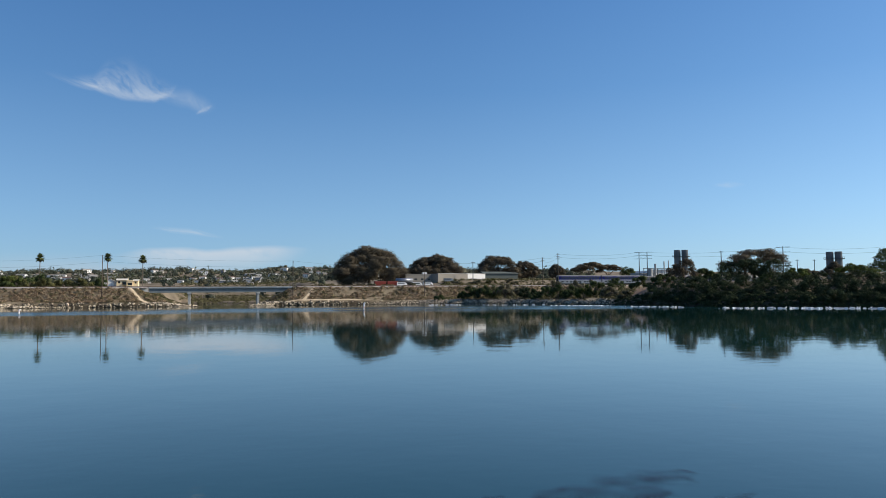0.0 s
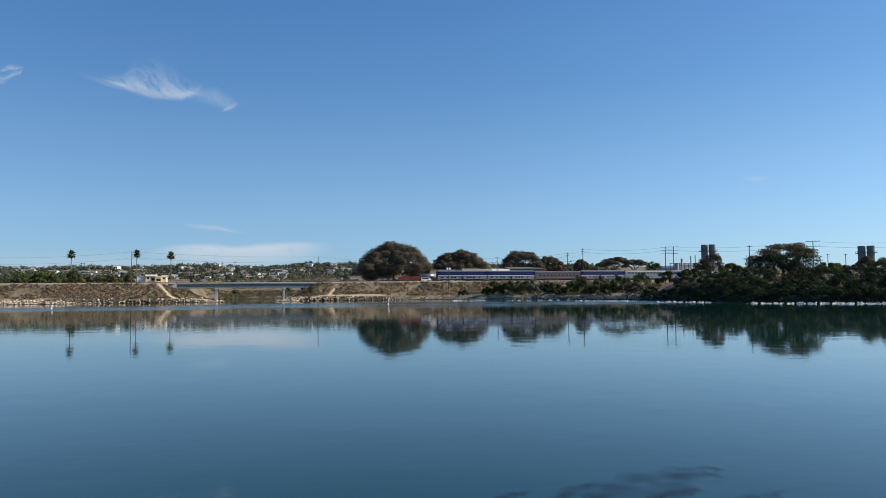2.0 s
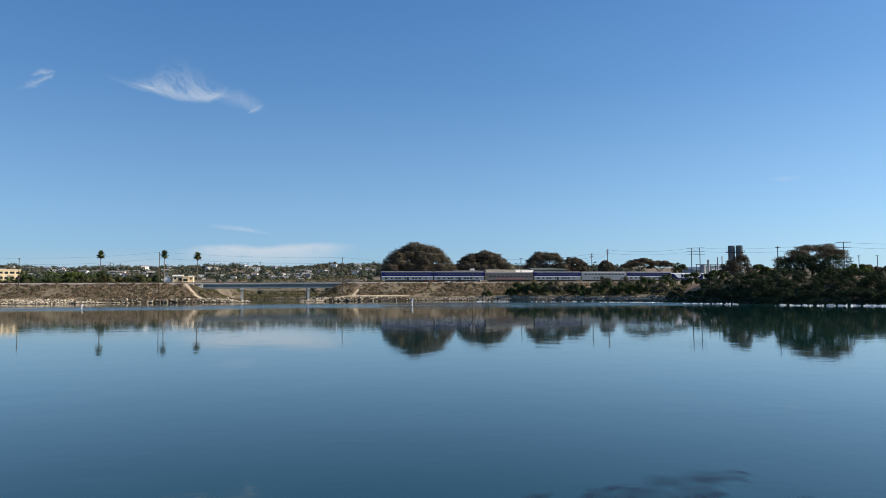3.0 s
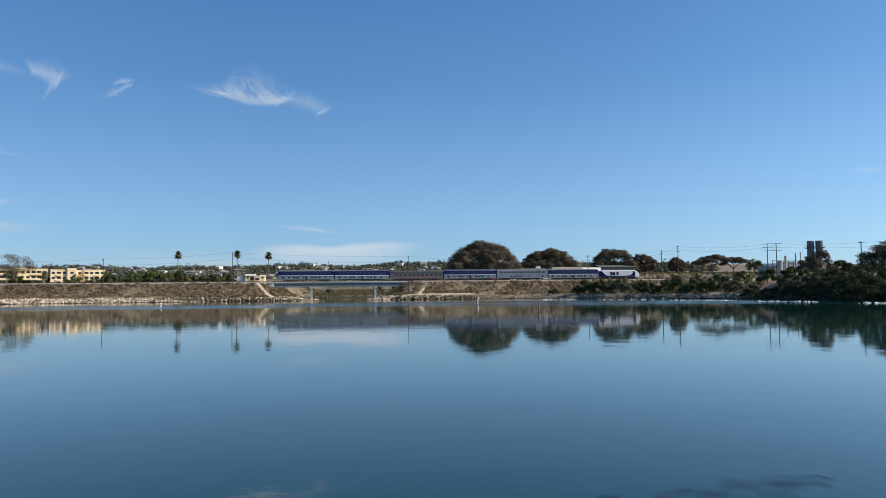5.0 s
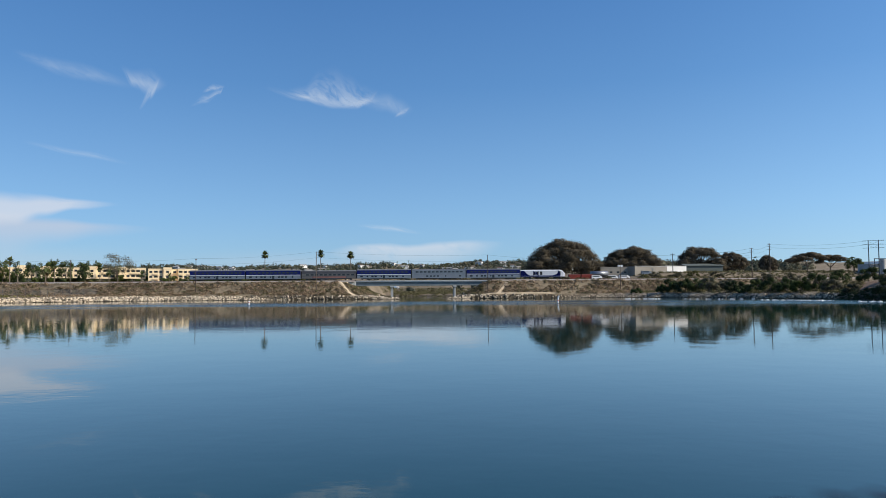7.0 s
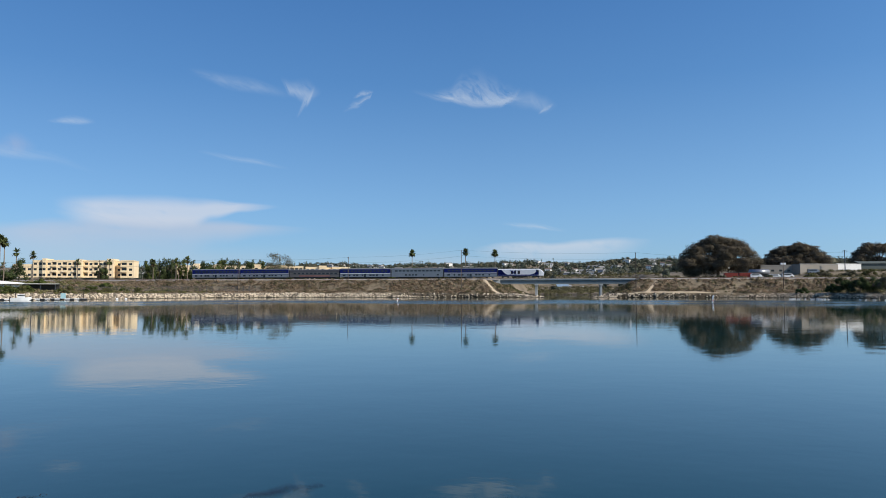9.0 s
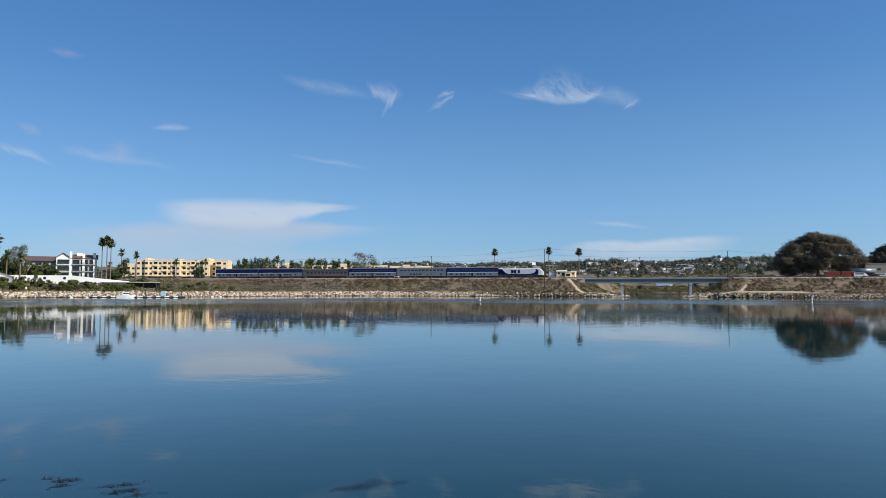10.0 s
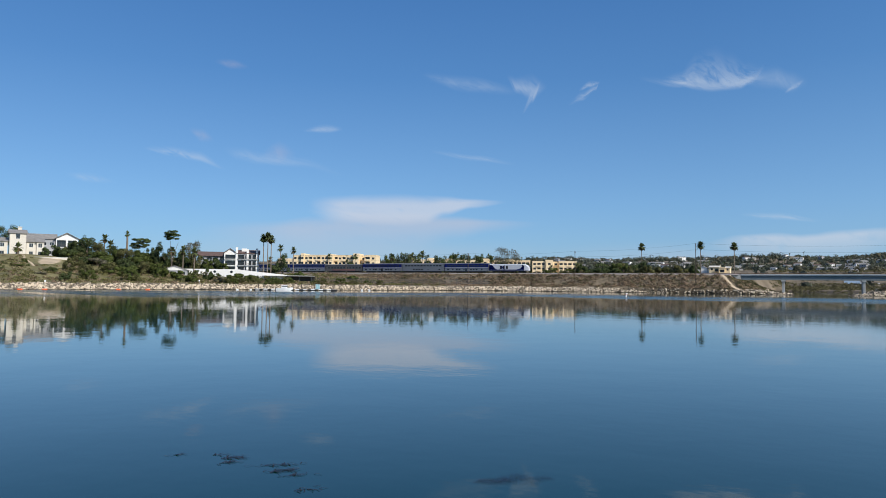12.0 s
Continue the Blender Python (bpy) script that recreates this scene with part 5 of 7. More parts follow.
def gable_wall(parent, x0, x1, y, z, rise, mat, thick=0.3):
    bm = bmesh.new()
    a = [bm.verts.new(p) for p in ((x0, y, z), (x1, y, z), ((x0 + x1) / 2, y, z + rise))]
    b = [bm.verts.new((v.co.x, y + thick, v.co.z)) for v in a]
    bm.faces.new(a)
    bm.faces.new(b[::-1])
    for i in range(3):
        j = (i + 1) % 3
        bm.faces.new((a[i], b[i], b[j], a[j]))
    bmesh.ops.recalc_face_normals(bm, faces=bm.faces[:])
    return part("gable", bm, mat, parent)


FRAME_DARK = material("bronze_frame", (0.07, 0.055, 0.045), 0.6, spread=0.1, bump=0)
FRAME_WHITE = material("white_frame", (0.7, 0.7, 0.68), 0.6, spread=0.06, bump=0)


def apartment(s1, n, base, parts, label, level=3.15, group="cream flats beyond the railway"):
    """Cream flats set square to the railway; parts: (from, to, forward, storeys, bays, balcony bays) in metres from the northern end."""
    x, y = on_track(s1, n)
    thing = empty("apartment_building", pose(x, y, base, 0, 0, TRACK_TURN + 20), label, "apartment building", group)
    for a, b, forward, levels, bays, balc, lip in parts:
        top = storeys(thing, a, b, 13 + forward, -forward, -1.5, levels, level, bays, STUCCO_CREAM, FRAME_DARK, balc, parapet=True)
        flat_roof(thing, a, b, -forward, 13 + forward, top, STUCCO_CREAM, lip)
    return thing


cream = "three-storey cream stucco flats with flat roofs and recessed balconies"
apartment(438, 58, 13.0, ((-6, 5, -1.5, 2, 3, (1,), 1.4), (5.1, 11.4, -0.8, 3, 2, (), 0.5), (11.5, 13.4, 1.2, 3, 1, (), 1.5), (13.5, 31.4, 0, 3, 6, (1, 3, 5), 0.6), (31.5, 34.4, 2.2, 3, 1, (), 1.0),
                         (34.5, 48.9, -1.8, 3, 5, (0, 2, 4), 0.6), (49, 52.9, 1.0, 3, 1, (), 1.6), (53, 56.9, -5.0, 3, 1, (), 0.3), (57, 65, 0.4, 3, 2, (0,), 0.7)), cream, 3.45)
apartment(371, 122, 15.4, ((0, 11, 0, 2, 3, (1,), 0.7), (11.1, 15, 1.4, 2, 1, (), 1.9), (15.1, 24, -1.0, 2, 3, (), 0.5), (24.1, 29, 1.5, 2, 1, (), 1.3), (29.1, 46, 0, 2, 5, (1, 3), 0.6)), "two-storey cream stucco flats with flat roofs")
apartment(318, 118, 14.6, ((0, 9, 1, 2, 2, (), 1.6), (9.1, 20, -0.6, 2, 3, (1,), 0.5), (20.1, 26, 1.2, 2, 2, (), 1.2), (26.1, 38, 0, 2, 4, (1, 2), 0.6)), "stepped cream stucco flats with flat roofs")
apartment(279.5, 128, 10.9, ((0, 9, 0, 3, 3, (1,), 0.6), (9.1, 14, 1.8, 3, 1, (), 1.4), (14.1, 18, -3.0, 3, 1, (), 0.3), (18.1, 30, 0.4, 3, 4, (0, 2), 0.6)), "three-storey cream stucco flats with flat roofs")

# white flats with dark balconies
x, y = polar(62.0, 352)
flats = empty("white_flats", pose(x, y, 7.7, 0, 0, 60), "white and grey stucco flats with brown tiled roofs and dark balconies", "apartment building")
for a, b, f, bays in ((-1.4, 4.0, 0.6, 1), (4.6, 14.6, 1.0, 3)):
    top = storeys(flats, a, b, 12, -f, -3.0, 4, 2.95, bays, STUCCO_WHITE if a < 0 else STUCCO_GREY, BALCONY, tuple(range(bays)))
    if a < 0:
        gable_wall(flats, a, b, -f, top, 2.3, STUCCO_WHITE)
        gable_roof(flats, a, b, -f, 12 - f, top, 2.3, ROOF_BROWN, "y", 0.6)
    else:
        gable_roof(flats, a, b, -f, 12 - f, top, 1.8, ROOF_BROWN)
for cx, hi in ((4.3, 11.6), (9.3, 10.8), (13.6, 11.2)):
    shell("chimney", [(cx - 0.5, cx + 0.5, -1.3, 0.6, -2.5, hi)], STUCCO_WHITE, flats, "tall white chimney shaft")
shell("roof_wall", [(6.5, 8.8, 2.0, 4.0, 8.8, 11.2)], STUCCO_WHITE, flats)
x, y = polar(62.95, 362)
wing = empty("brown_roofed_house", pose(x, y, 11.0, 0, 0, 62), "long low house with a brown tiled roof and grey walls", "house")
top = storeys(wing, -7, 5.5, 10, 0, -2.0, 2, 3.2, 4, STUCCO_GREY, FRAME_WHITE, (1, 3))
gable_roof(wing, -7, 5.5, 0, 10, top, 2.2, ROOF_BROWN, over=0.9)

# beige house on the crest
x, y = polar(75.75, 338)
villa = empty("beige_villa", pose(x, y, 13.4, 0, 0, 78), "large pale beige villa with arched window and ash-grey roofs", "house")
for a, b, f, levels, bays in ((-20, -5.2, 0, 2, 4), (-4.6, 1.2, 1.6, 3, 1), (1.4, 4.8, 0.2, 2, 1), (5.0, 7.6, 1.0, 2, 1)):
    top = storeys(villa, a, b, 11, -f, -1.5, levels, 3.3, bays, STUCCO_PALE, FRAME_WHITE, sizes=(1.5, 1.7))
    gable_roof(villa, a, b, -f, 11 - f, top, 1.7, ROOF_ASH)
shell("chimney", [(-1.6, -0.2, 4, 5.2, 6, 11.2)], STUCCO_PALE, villa)
shell("chimney_cap", [(-1.8, 0.0, 3.8, 5.4, 11.2, 11.4)], CONCRETE_PALE, villa)
bm = bmesh.new()
tube(bm, (-1.7, -1.72, 7.75), (-1.7, -1.58, 7.75), 0.75, 0.75, 20)
part("arched_head", bm, GLASS, villa)
x, y = polar(73.8, 350)
gabled = empty("gabled_house", pose(x, y, 18.3, 0, 0, 72), "white gabled house with a verandah and long grey roof", "house")
top = storeys(gabled, 0.5, 9, 10, 0, -5.2, 2, 3.9, 2, STUCCO_WHITE, FRAME_DARK, (0, 1))
gable_wall(gabled, 0.5, 9, 0, top, 2.6, STUCCO_WHITE)
gable_roof(gabled, 0.5, 9, 0, 10, top, 2.6, ROOF_ASH, "y", 0.7)
top = storeys(gabled, -11, 0.3, 10, 1.2, -5.2, 2, 3.75, 4, STUCCO_GREY, FRAME_WHITE)
gable_roof(gabled, -11, 0.3, 1.2, 11.2, top, 2.4, ROOF_ASH)
x, y = polar(74.0, 322)
retain = empty("retaining_wall", pose(x, y, 9.6, 0, 0, 74), kind="structure", label="cream retaining wall below the villa", category="wall")
shell("wall", [(-6, 6, 0, 0.4, -1.5, 2.2)], STUCCO_PALE, retain, bevel=0.05)
shell("coping", [(-6.1, 6.1, -0.08, 0.48, 2.2, 2.36)], CONCRETE_PALE, retain)

# white garden wall and low roofs near the water
x, y = polar(61.4, 319)
garden = empty("white_garden_wall", pose(x, y, 5.8, 0, 0, 52), kind="structure", label="long white rendered garden wall on the bank", category="wall")
shell("wall", [(-22, 1, 0, 0.4, -1.0, 2.5)], STUCCO_WHITE, garden)
for cx in (-17.0, -8.5, -1.5):
    bm = bmesh.new()
    tube(bm, (cx, -0.06, 1.4), (cx, 0.02, 1.4), 0.55, 0.55, 18)
    part("round_window", bm, GLASS, garden, "dark round window")
bm = bmesh.new()
v = [bm.verts.new(p) for p in ((1, 0, -1.5), (20, 0, -1.5), (22, 0, 0.3), (8, 0, 1.7), (1, 0, 2.5), (1, 0.4, -1.5), (20, 0.4, -1.5), (22, 0.4, 0.3), (8, 0.4, 1.7), (1, 0.4, 2.5))]
bm.faces.new(v[:5])
bm.faces.new(v[9:4:-1])
for i in range(5):
    j = (i + 1) % 5
    bm.faces.new((v[i], v[i + 5], v[j + 5], v[j]))
bmesh.ops.recalc_face_normals(bm, faces=bm.faces[:])
part("sloping_wall", bm, STUCCO_WHITE, garden)
for i in range(13):
    u, v = -20 + 3.1 * i + r.uniform(-1.2, 1.2), r.uniform(2.6, 6.5)
    bx_, by_ = x + 0.616 * u + 0.788 * v, y + 0.788 * u - 0.616 * v
    scale = r.uniform(0.3, 0.62)
    copy_thing(kinds[int(r.integers(0, 3))], pose(bx_, by_, foot(bx_, by_) - 0.2, 0, 0, r.uniform(0, 360)) @ Matrix.Diagonal((scale, scale, scale * r.uniform(0.8, 1.2), 1)))
x, y = polar(65.8, 314)
shed = empty("boat_shed", pose(x, y, 4.6, 0, 0, 60), "small grey boat shed with a white gable", "shed")
storeys(shed, -5, 5, 7, 0, 0, 1, 3.0, 3, STUCCO_GREY, FRAME_WHITE)
gable_wall(shed, -5, 5, 0, 3.0, 1.8, STUCCO_WHITE)
gable_roof(shed, -5, 5, 0, 7, 3.0, 1.8, ROOF_ASH, "y", 0.4)
x, y = polar(55.0, 314)
canopy = empty("long_canopy", pose(x, y, 2.9, 0, 0, 48), "long low open shed with a pale flat roof beside the dock", "shed")
shell("roof", [(-24, -2, -2, 2, 2.7, 2.95)], CONCRETE_PALE, canopy, bevel=0.04)
for px_ in np.arange(-23, -2, 5.0):
    shell("post", [(px_ - 0.09, px_ + 0.09, -1.8, -1.62, -0.6, 2.7)], STEEL_DARK, canopy)
shell("back_wall", [(-24, -2, 1.7, 1.9, -0.6, 2.7)], BALCONY, canopy)
bm = bmesh.new()
for px_ in np.arange(-20, 62, 2.5):
    box(bm, px_ - 0.04, px_ + 0.04, -0.04, 0.04, -1.0, 2.1)
for z in (0.3, 1.2, 2.0):
    box(bm, -20, 62, -0.02, 0.02, z, z + 0.05)
for px_ in np.arange(-20, 62, 0.35):
    box(bm, px_, px_ + 0.06, 0.0, 0.012, 0.0, 2.0)
x, y = polar(52.5, 322)
fence = empty("mesh_fence", pose(x, y, 3.0, 0, 0, 40), "long dark wire-mesh fence on the bank", "fence")
part("mesh", bm, STEEL_DARK, fence)

# yards and stores behind the railway
x, y = on_track(-36.4, 50)
store = empty("white_warehouse", pose(x, y, 8.9, 0, 0, TRACK_TURN + 20), "low flat-roofed warehouse with a white end wall", "warehouse")
shell("white_wall", [(-6.9, 7.4, 0, 0.4, -1, 7.6)], STUCCO_WHITE, store, "bright white wall")
shell("tan_wall", [(-28.5, -6.95, -1.0, -0.6, -1, 7.3)], TAN_WALL, store, "tan block wall")
shell("side_wall", [(7.0, 7.4, 0.4, 22, -1, 7.6), (-28.5, -28.1, -0.6, 22, -1, 7.3), (-28.1, 7.0, 21.6, 22, -1, 7.3)], TAN_WALL, store)
shell("roof", [(-28.1, 7.0, 0.4, 21.6, 7.0, 7.2)], ROOF_GREY, store)
shell("coping", [(-28.6, -6.95, -1.1, -0.5, 7.3, 7.5), (-6.9, 7.5, -0.08, 0.48, 7.6, 7.8)], CONCRETE_PALE, store)
for zc in (2.4, 4.8):
    shell("wall_band", [(-6.85, 7.35, -0.04, 0, zc, zc + 0.1)], CONCRETE_PALE, store)
x, y = on_track(-4.8, 45)
annex = empty("beige_annex", pose(x, y, 8.8, 0, 0, TRACK_TURN), "beige block annex with rooftop plant", "warehouse")
storeys(annex, -12, 3.5, 10, 0, -1, 2, 3.9, 4, TAN_WALL, FRAME_DARK, sizes=(1.5, 1.0))
flat_roof(annex, -12, 3.5, 0, 10, 6.8, TAN_WALL, 0.4)
shell("roof_unit", [(-1.2, 1.2, 3, 5, 7.05, 8.4)], WHITE_PAINT, annex, "white rooftop unit", 0.05)
x, y = on_track(-61, 70)
barn = empty("green_metal_building", pose(x, y, 9.4, 0, 0, TRACK_TURN), "grey-green metal-clad building with a low gable roof", "warehouse")
storeys(barn, -11, 11, 14, 0, -1, 1, 9.0, 3, GREEN_METAL, FRAME_DARK, sizes=(2.8, 2.4))
gable_roof(barn, -11, 11, 0, 14, 8.0, 1.4, GREEN_METAL, "x", 0.5)
for s, length, col in ((28.0, 5.8, RED_PAINT), (21.6, 5.4, RED_PAINT)):
    x, y = on_track(s, 18)
    c = empty("shipping_container", pose(x, y, foot(x, y) + 0.1, 0, 0, TRACK_TURN), "faded red steel container beside the railway", "container", "red containers")
    bm = bmesh.new()
    box(bm, -length / 2, length / 2, -1.2, 1.2, 0, 2.5, 0.04)
    for k in np.arange(-length / 2 + 0.2, length / 2 - 0.1, 0.35):
        box(bm, k, k + 0.16, -1.25, -1.19, 0.2, 2.3)
    part("body", bm, col, c)
    shell("roof", [(-length / 2 - 0.02, length / 2 + 0.02, -1.22, 1.22, 2.5, 2.58)], ROOF_GREY, c)
x, y = on_track(13.0, 26)
tank = empty("tank_trailer", pose(x, y, foot(x, y), 0, 0, TRACK_TURN), "silver cylindrical tank trailer parked in the yard", "trailer")
bm = bmesh.new()
tube(bm, (-4.3, 0, 3.1), (4.3, 0, 3.1), 1.25, 1.25, 20)
bmesh.ops.create_uvsphere(bm, u_segments=16, v_segments=8, radius=1.25, matrix=Matrix.Translation((-4.3, 0, 3.1)) @ Matrix.Diagonal((0.4, 1, 1, 1)))
bmesh.ops.create_uvsphere(bm, u_segments=16, v_segments=8, radius=1.25, matrix=Matrix.Translation((4.3, 0, 3.1)) @ Matrix.Diagonal((0.4, 1, 1, 1)))
part("tank", bm, SILVER, tank, smooth=True)
shell("chassis", [(-4.2, 4.2, -0.9, 0.9, 1.2, 1.85)], UNDER, tank)
for px_ in (-3.2, -1.9, 3.0):
    bm = bmesh.new()
    tube(bm, (px_, -1.1, 0.55), (px_, 1.1, 0.55), 0.55, 0.55, 14)
    part("wheel", bm, UNDER, tank)


def van(x, y, turn, mat, label):
    v = empty("parked_van", pose(x, y, foot(x, y), 0, 0, turn), label, "van", "vans in the yard")
    bm = bmesh.new()
    lofted(bm, [(-0.95, 0.4), (0.95, 0.4), (0.9, 2.1), (-0.9, 2.1)], -2.6, 1.5)
    lofted(bm, [(-0.95, 0.4), (0.95, 0.4), (0.9, 2.1), (-0.9, 2.1)], 1.5, 2.6, lambda yy, z: (yy * 0.92, 0.4 + (z - 0.4) * 0.5))
    part("body", bm, mat, v)
    shell("window", [(-2.2, 1.3, -0.97, 0.97, 1.35, 1.85)], GLASS, v)
    for wx in (-1.7, 1.7):
        bm = bmesh.new()
        tube(bm, (wx, -0.97, 0.36), (wx, 0.97, 0.36), 0.36, 0.36, 14)
        part("wheel", bm, UNDER, v)


for s, m, mat, lab in ((6.5, 24, WHITE_PAINT, "white van parked in the yard behind the railway"), (0.5, 24, WHITE_PAINT, "white van parked in the yard behind the railway"), (16.8, 17, WHITE_PAINT, "white van parked beside the containers"), (-13, 30, SILVER, "silver van parked by the warehouse")):
    x, y = on_track(s, m)
    van(x, y, TRACK_TURN, mat, lab)

# houses behind the bridge end, and the far hillside
x, y = on_track(151.5, 60)
cottage = empty("cream_cottage", pose(x, y, 9.6, 0, 0, TRACK_TURN), "stepped cream stucco house with a recessed loggia", "house")
top = storeys(cottage, -4.8, 0.0, 8, 0.8, -1.5, 2, 2.6, 2, STUCCO_CREAM, FRAME_DARK, (1,), sizes=(1.1, 1.1))
gable_roof(cottage, -4.8, 0.0, 0.8, 8.8, top, 0.9, STUCCO_PALE, over=0.4)
top = storeys(cottage, 0.1, 3.0, 8, -0.6, -1.5, 2, 2.3, 1, STUCCO_CREAM, FRAME_DARK, (0,), sizes=(1.0, 1.0))
flat_roof(cottage, 0.1, 3.0, -0.6, 8, top, STUCCO_CREAM, 0.5)
top = storeys(cottage, 3.1, 5.4, 7, 0.4, -1.5, 2, 2.45, 1, STUCCO_CREAM, FRAME_DARK, sizes=(0.9, 1.0))
gable_roof(cottage, 3.1, 5.4, 0.4, 7.4, top, 0.7, STUCCO_PALE, over=0.35)
x, y = on_track(160, 64)
hut = empty("white_hut", pose(x, y, 9.6, 0, 0, TRACK_TURN), "small white gabled house", "house")
storeys(hut, -2.4, 2.4, 6, 0, -1.5, 1, 4.6, 2, STUCCO_WHITE, FRAME_DARK, sizes=(0.9, 1.2))
gable_wall(hut, -2.4, 2.4, 0, 3.1, 1.4, STUCCO_WHITE)
gable_roof(hut, -2.4, 2.4, 0, 6, 3.1, 1.4, ROOF_ASH, "y", 0.3)


def far_house(kind, x, y, turn):
    w, levels, bays, wall_, roof_ = ((13, 2, 3, STUCCO_WHITE, ROOF_BROWN), (17, 1, 4, STUCCO_PALE, ROOF_ASH), (10, 2, 2, STUCCO_WHITE, ROOF_ASH), (22, 2, 4, STUCCO_WHITE, ROOF_ASH), (15, 2, 3, STUCCO_GREY, ROOF_ASH))[kind]
    h = empty("hillside_house", pose(x, y, foot(x, y) - 0.5, 0, 0, turn), ("white house with a brown roof", "low pale house with a grey roof", "narrow white house with a grey roof", "long pale house with a brown roof", "grey house with a grey roof")[kind] + " on the distant hillside", "house", "houses over the distant hillside")
    top = storeys(h, -w / 2, w / 2, 10, -5, -1.5, levels, 3.4, bays, wall_, FRAME_DARK, sizes=(1.6, 1.5))
    shell("plinth", [(-w / 2 + 0.05, w / 2 - 0.05, -4.95, 4.95, -6, -1.5)], wall_, h)
    gable_roof(h, -w / 2, w / 2, -5, 5, top, 2.0, roof_)
    for side in (-1, 1):
        xx = side * (w / 2 - 0.16)
        bm = bmesh.new()
        vv = [bm.verts.new(p) for p in ((xx, -5, top), (xx, 5, top), (xx, 0, top + 1.9))]
        bm.faces.new(vv)
        bmesh.ops.solidify(bm, geom=bm.faces[:], thickness=0.2)
        part("gable", bm, wall_, h)
    return h


r = np.random.default_rng(31)
first = []
for i in range(5):
    x, y = polar(9 + 4.3 * i, 1080 + 40 * i)
    first.append(far_house(i, x, y, 18 + 10 * i))
for i in range(150):
    az = r.uniform(5, 37) if i < 118 else r.uniform(37, 60)
    d = r.uniform(760, 1500)
    x, y = polar(az, d)
    if d < 900 and 8 < az < 24:
        x, y = polar(az, d + 280)
    copy_thing(first[int(r.integers(0, 5))], pose(x, y, foot(x, y) + 2.2, 0, 0, az + r.uniform(-50, 50)) @ Matrix.Diagonal((0.72, 0.72, 0.72, 1)))


# ---- power station to the south ----
def stacks(az, d, top, label):
    x, y = polar(az, d)
    z = foot(x, y)
    t = empty("twin_chimney", pose(x, y, z, 0, 0, az), label, "chimney stacks", "power station stacks")
    for dx in (-2.85, 2.85):
        bm = bmesh.new()
        tube(bm, (dx, 0, -1), (dx, 0, top - z), 2.5, 2.5, 28)
        for zz in np.arange(3, top - z, 2.2):
            tube(bm, (dx, 0, zz), (dx, 0, zz + 0.2), 2.6, 2.6, 28)
        part("flue", bm, STACK, t)
    bm = bmesh.new()
    box(bm, -6.8, 6.8, -3.4, 3.4, top - z - 5.4, top - z - 5.1)
    for px_ in np.arange(-6.8, 6.9, 1.36):
        for py_ in (-3.4, 3.4):
            box(bm, px_ - 0.05, px_ + 0.05, py_ - 0.05, py_ + 0.05, top - z - 5.1, top - z - 4.0)
    for py_ in (-3.4, 3.4):
        box(bm, -6.8, 6.8, py_ - 0.04, py_ + 0.04, top - z - 4.05, top - z - 3.95)
    part("platform", bm, STEEL_DARK, t)


stacks(-18.55, 600, 39.0, "pair of grey steel exhaust stacks with a platform ring")
stacks(-28.85, 600, 34.0, "pair of grey steel exhaust stacks rising behind the bluff")
x, y = polar(-16.6, 440)
plant_house = empty("power_plant_building", pose(x, y, foot(x, y), 0, 0, 28), "grey industrial plant with white tanks, pipes and open steel frames", "power plant")
z0 = foot(x, y)
shell("hall", [(-4, 11, 0, 12, -1, 17.6 - z0)], WHITE_PAINT, plant_house, "white plant hall", 0.1)
shell("lower_hall", [(-10, -4.1, 1, 10, -1, 16.2 - z0)], CONCRETE, plant_house)
bm = bmesh.new()
for px_ in np.arange(-10, 12, 3.6):
    box(bm, px_ - 0.15, px_ + 0.15, -1.5, -1.2, -1, 19.0 - z0)
for zz in (12.0, 15.5, 18.6):
    box(bm, -10.2, 11.5, -1.6, -1.1, zz - z0, zz + 0.35 - z0)
part("steel_frame", bm, STEEL_DARK, plant_house)
for px_, rr, tp in ((-6.6, 1.3, 18.5), (-2.6, 0.6, 21.5), (4.5, 0.35, 23.0), (8.0, 0.3, 23.6)):
    bm = bmesh.new()
    tube(bm, (px_, -3.0, -1), (px_, -3.0, tp - z0), rr, rr, 16)
    part("vessel", bm, CONCRETE, plant_house)
shell("white_roof", [(-1, 11.5, -0.9, 3, 17.7 - z0, 18.3 - z0)], WHITE_PAINT, plant_house)

# ---- poles and wires ----
def pole(x, y, top, turn, arms, label, group, width=0.17, mat=TIMBER, arm=2.4):
    z = foot(x, y)
    t = empty("utility_pole", pose(x, y, z, 0, 0, turn), label, "utility pole", group)
    bm = bmesh.new()
    tube(bm, (0, 0, -1.5), (0, 0, top - z), width * 1.25, width * 0.8, 10)
    part("shaft", bm, mat, t)
    for a in arms:
        bm = bmesh.new()
        box(bm, -arm / 2, arm / 2, -0.09, 0.09, top - z - a - 0.08, top - z - a + 0.08)
        for k in (-0.46, -0.2, 0.2, 0.46):
            tube(bm, (arm * k, 0, top - z - a + 0.08), (arm * k, 0, top - z - a + 0.35), 0.06, 0.04, 6)
        part("crossarm", bm, mat, t)
    return t


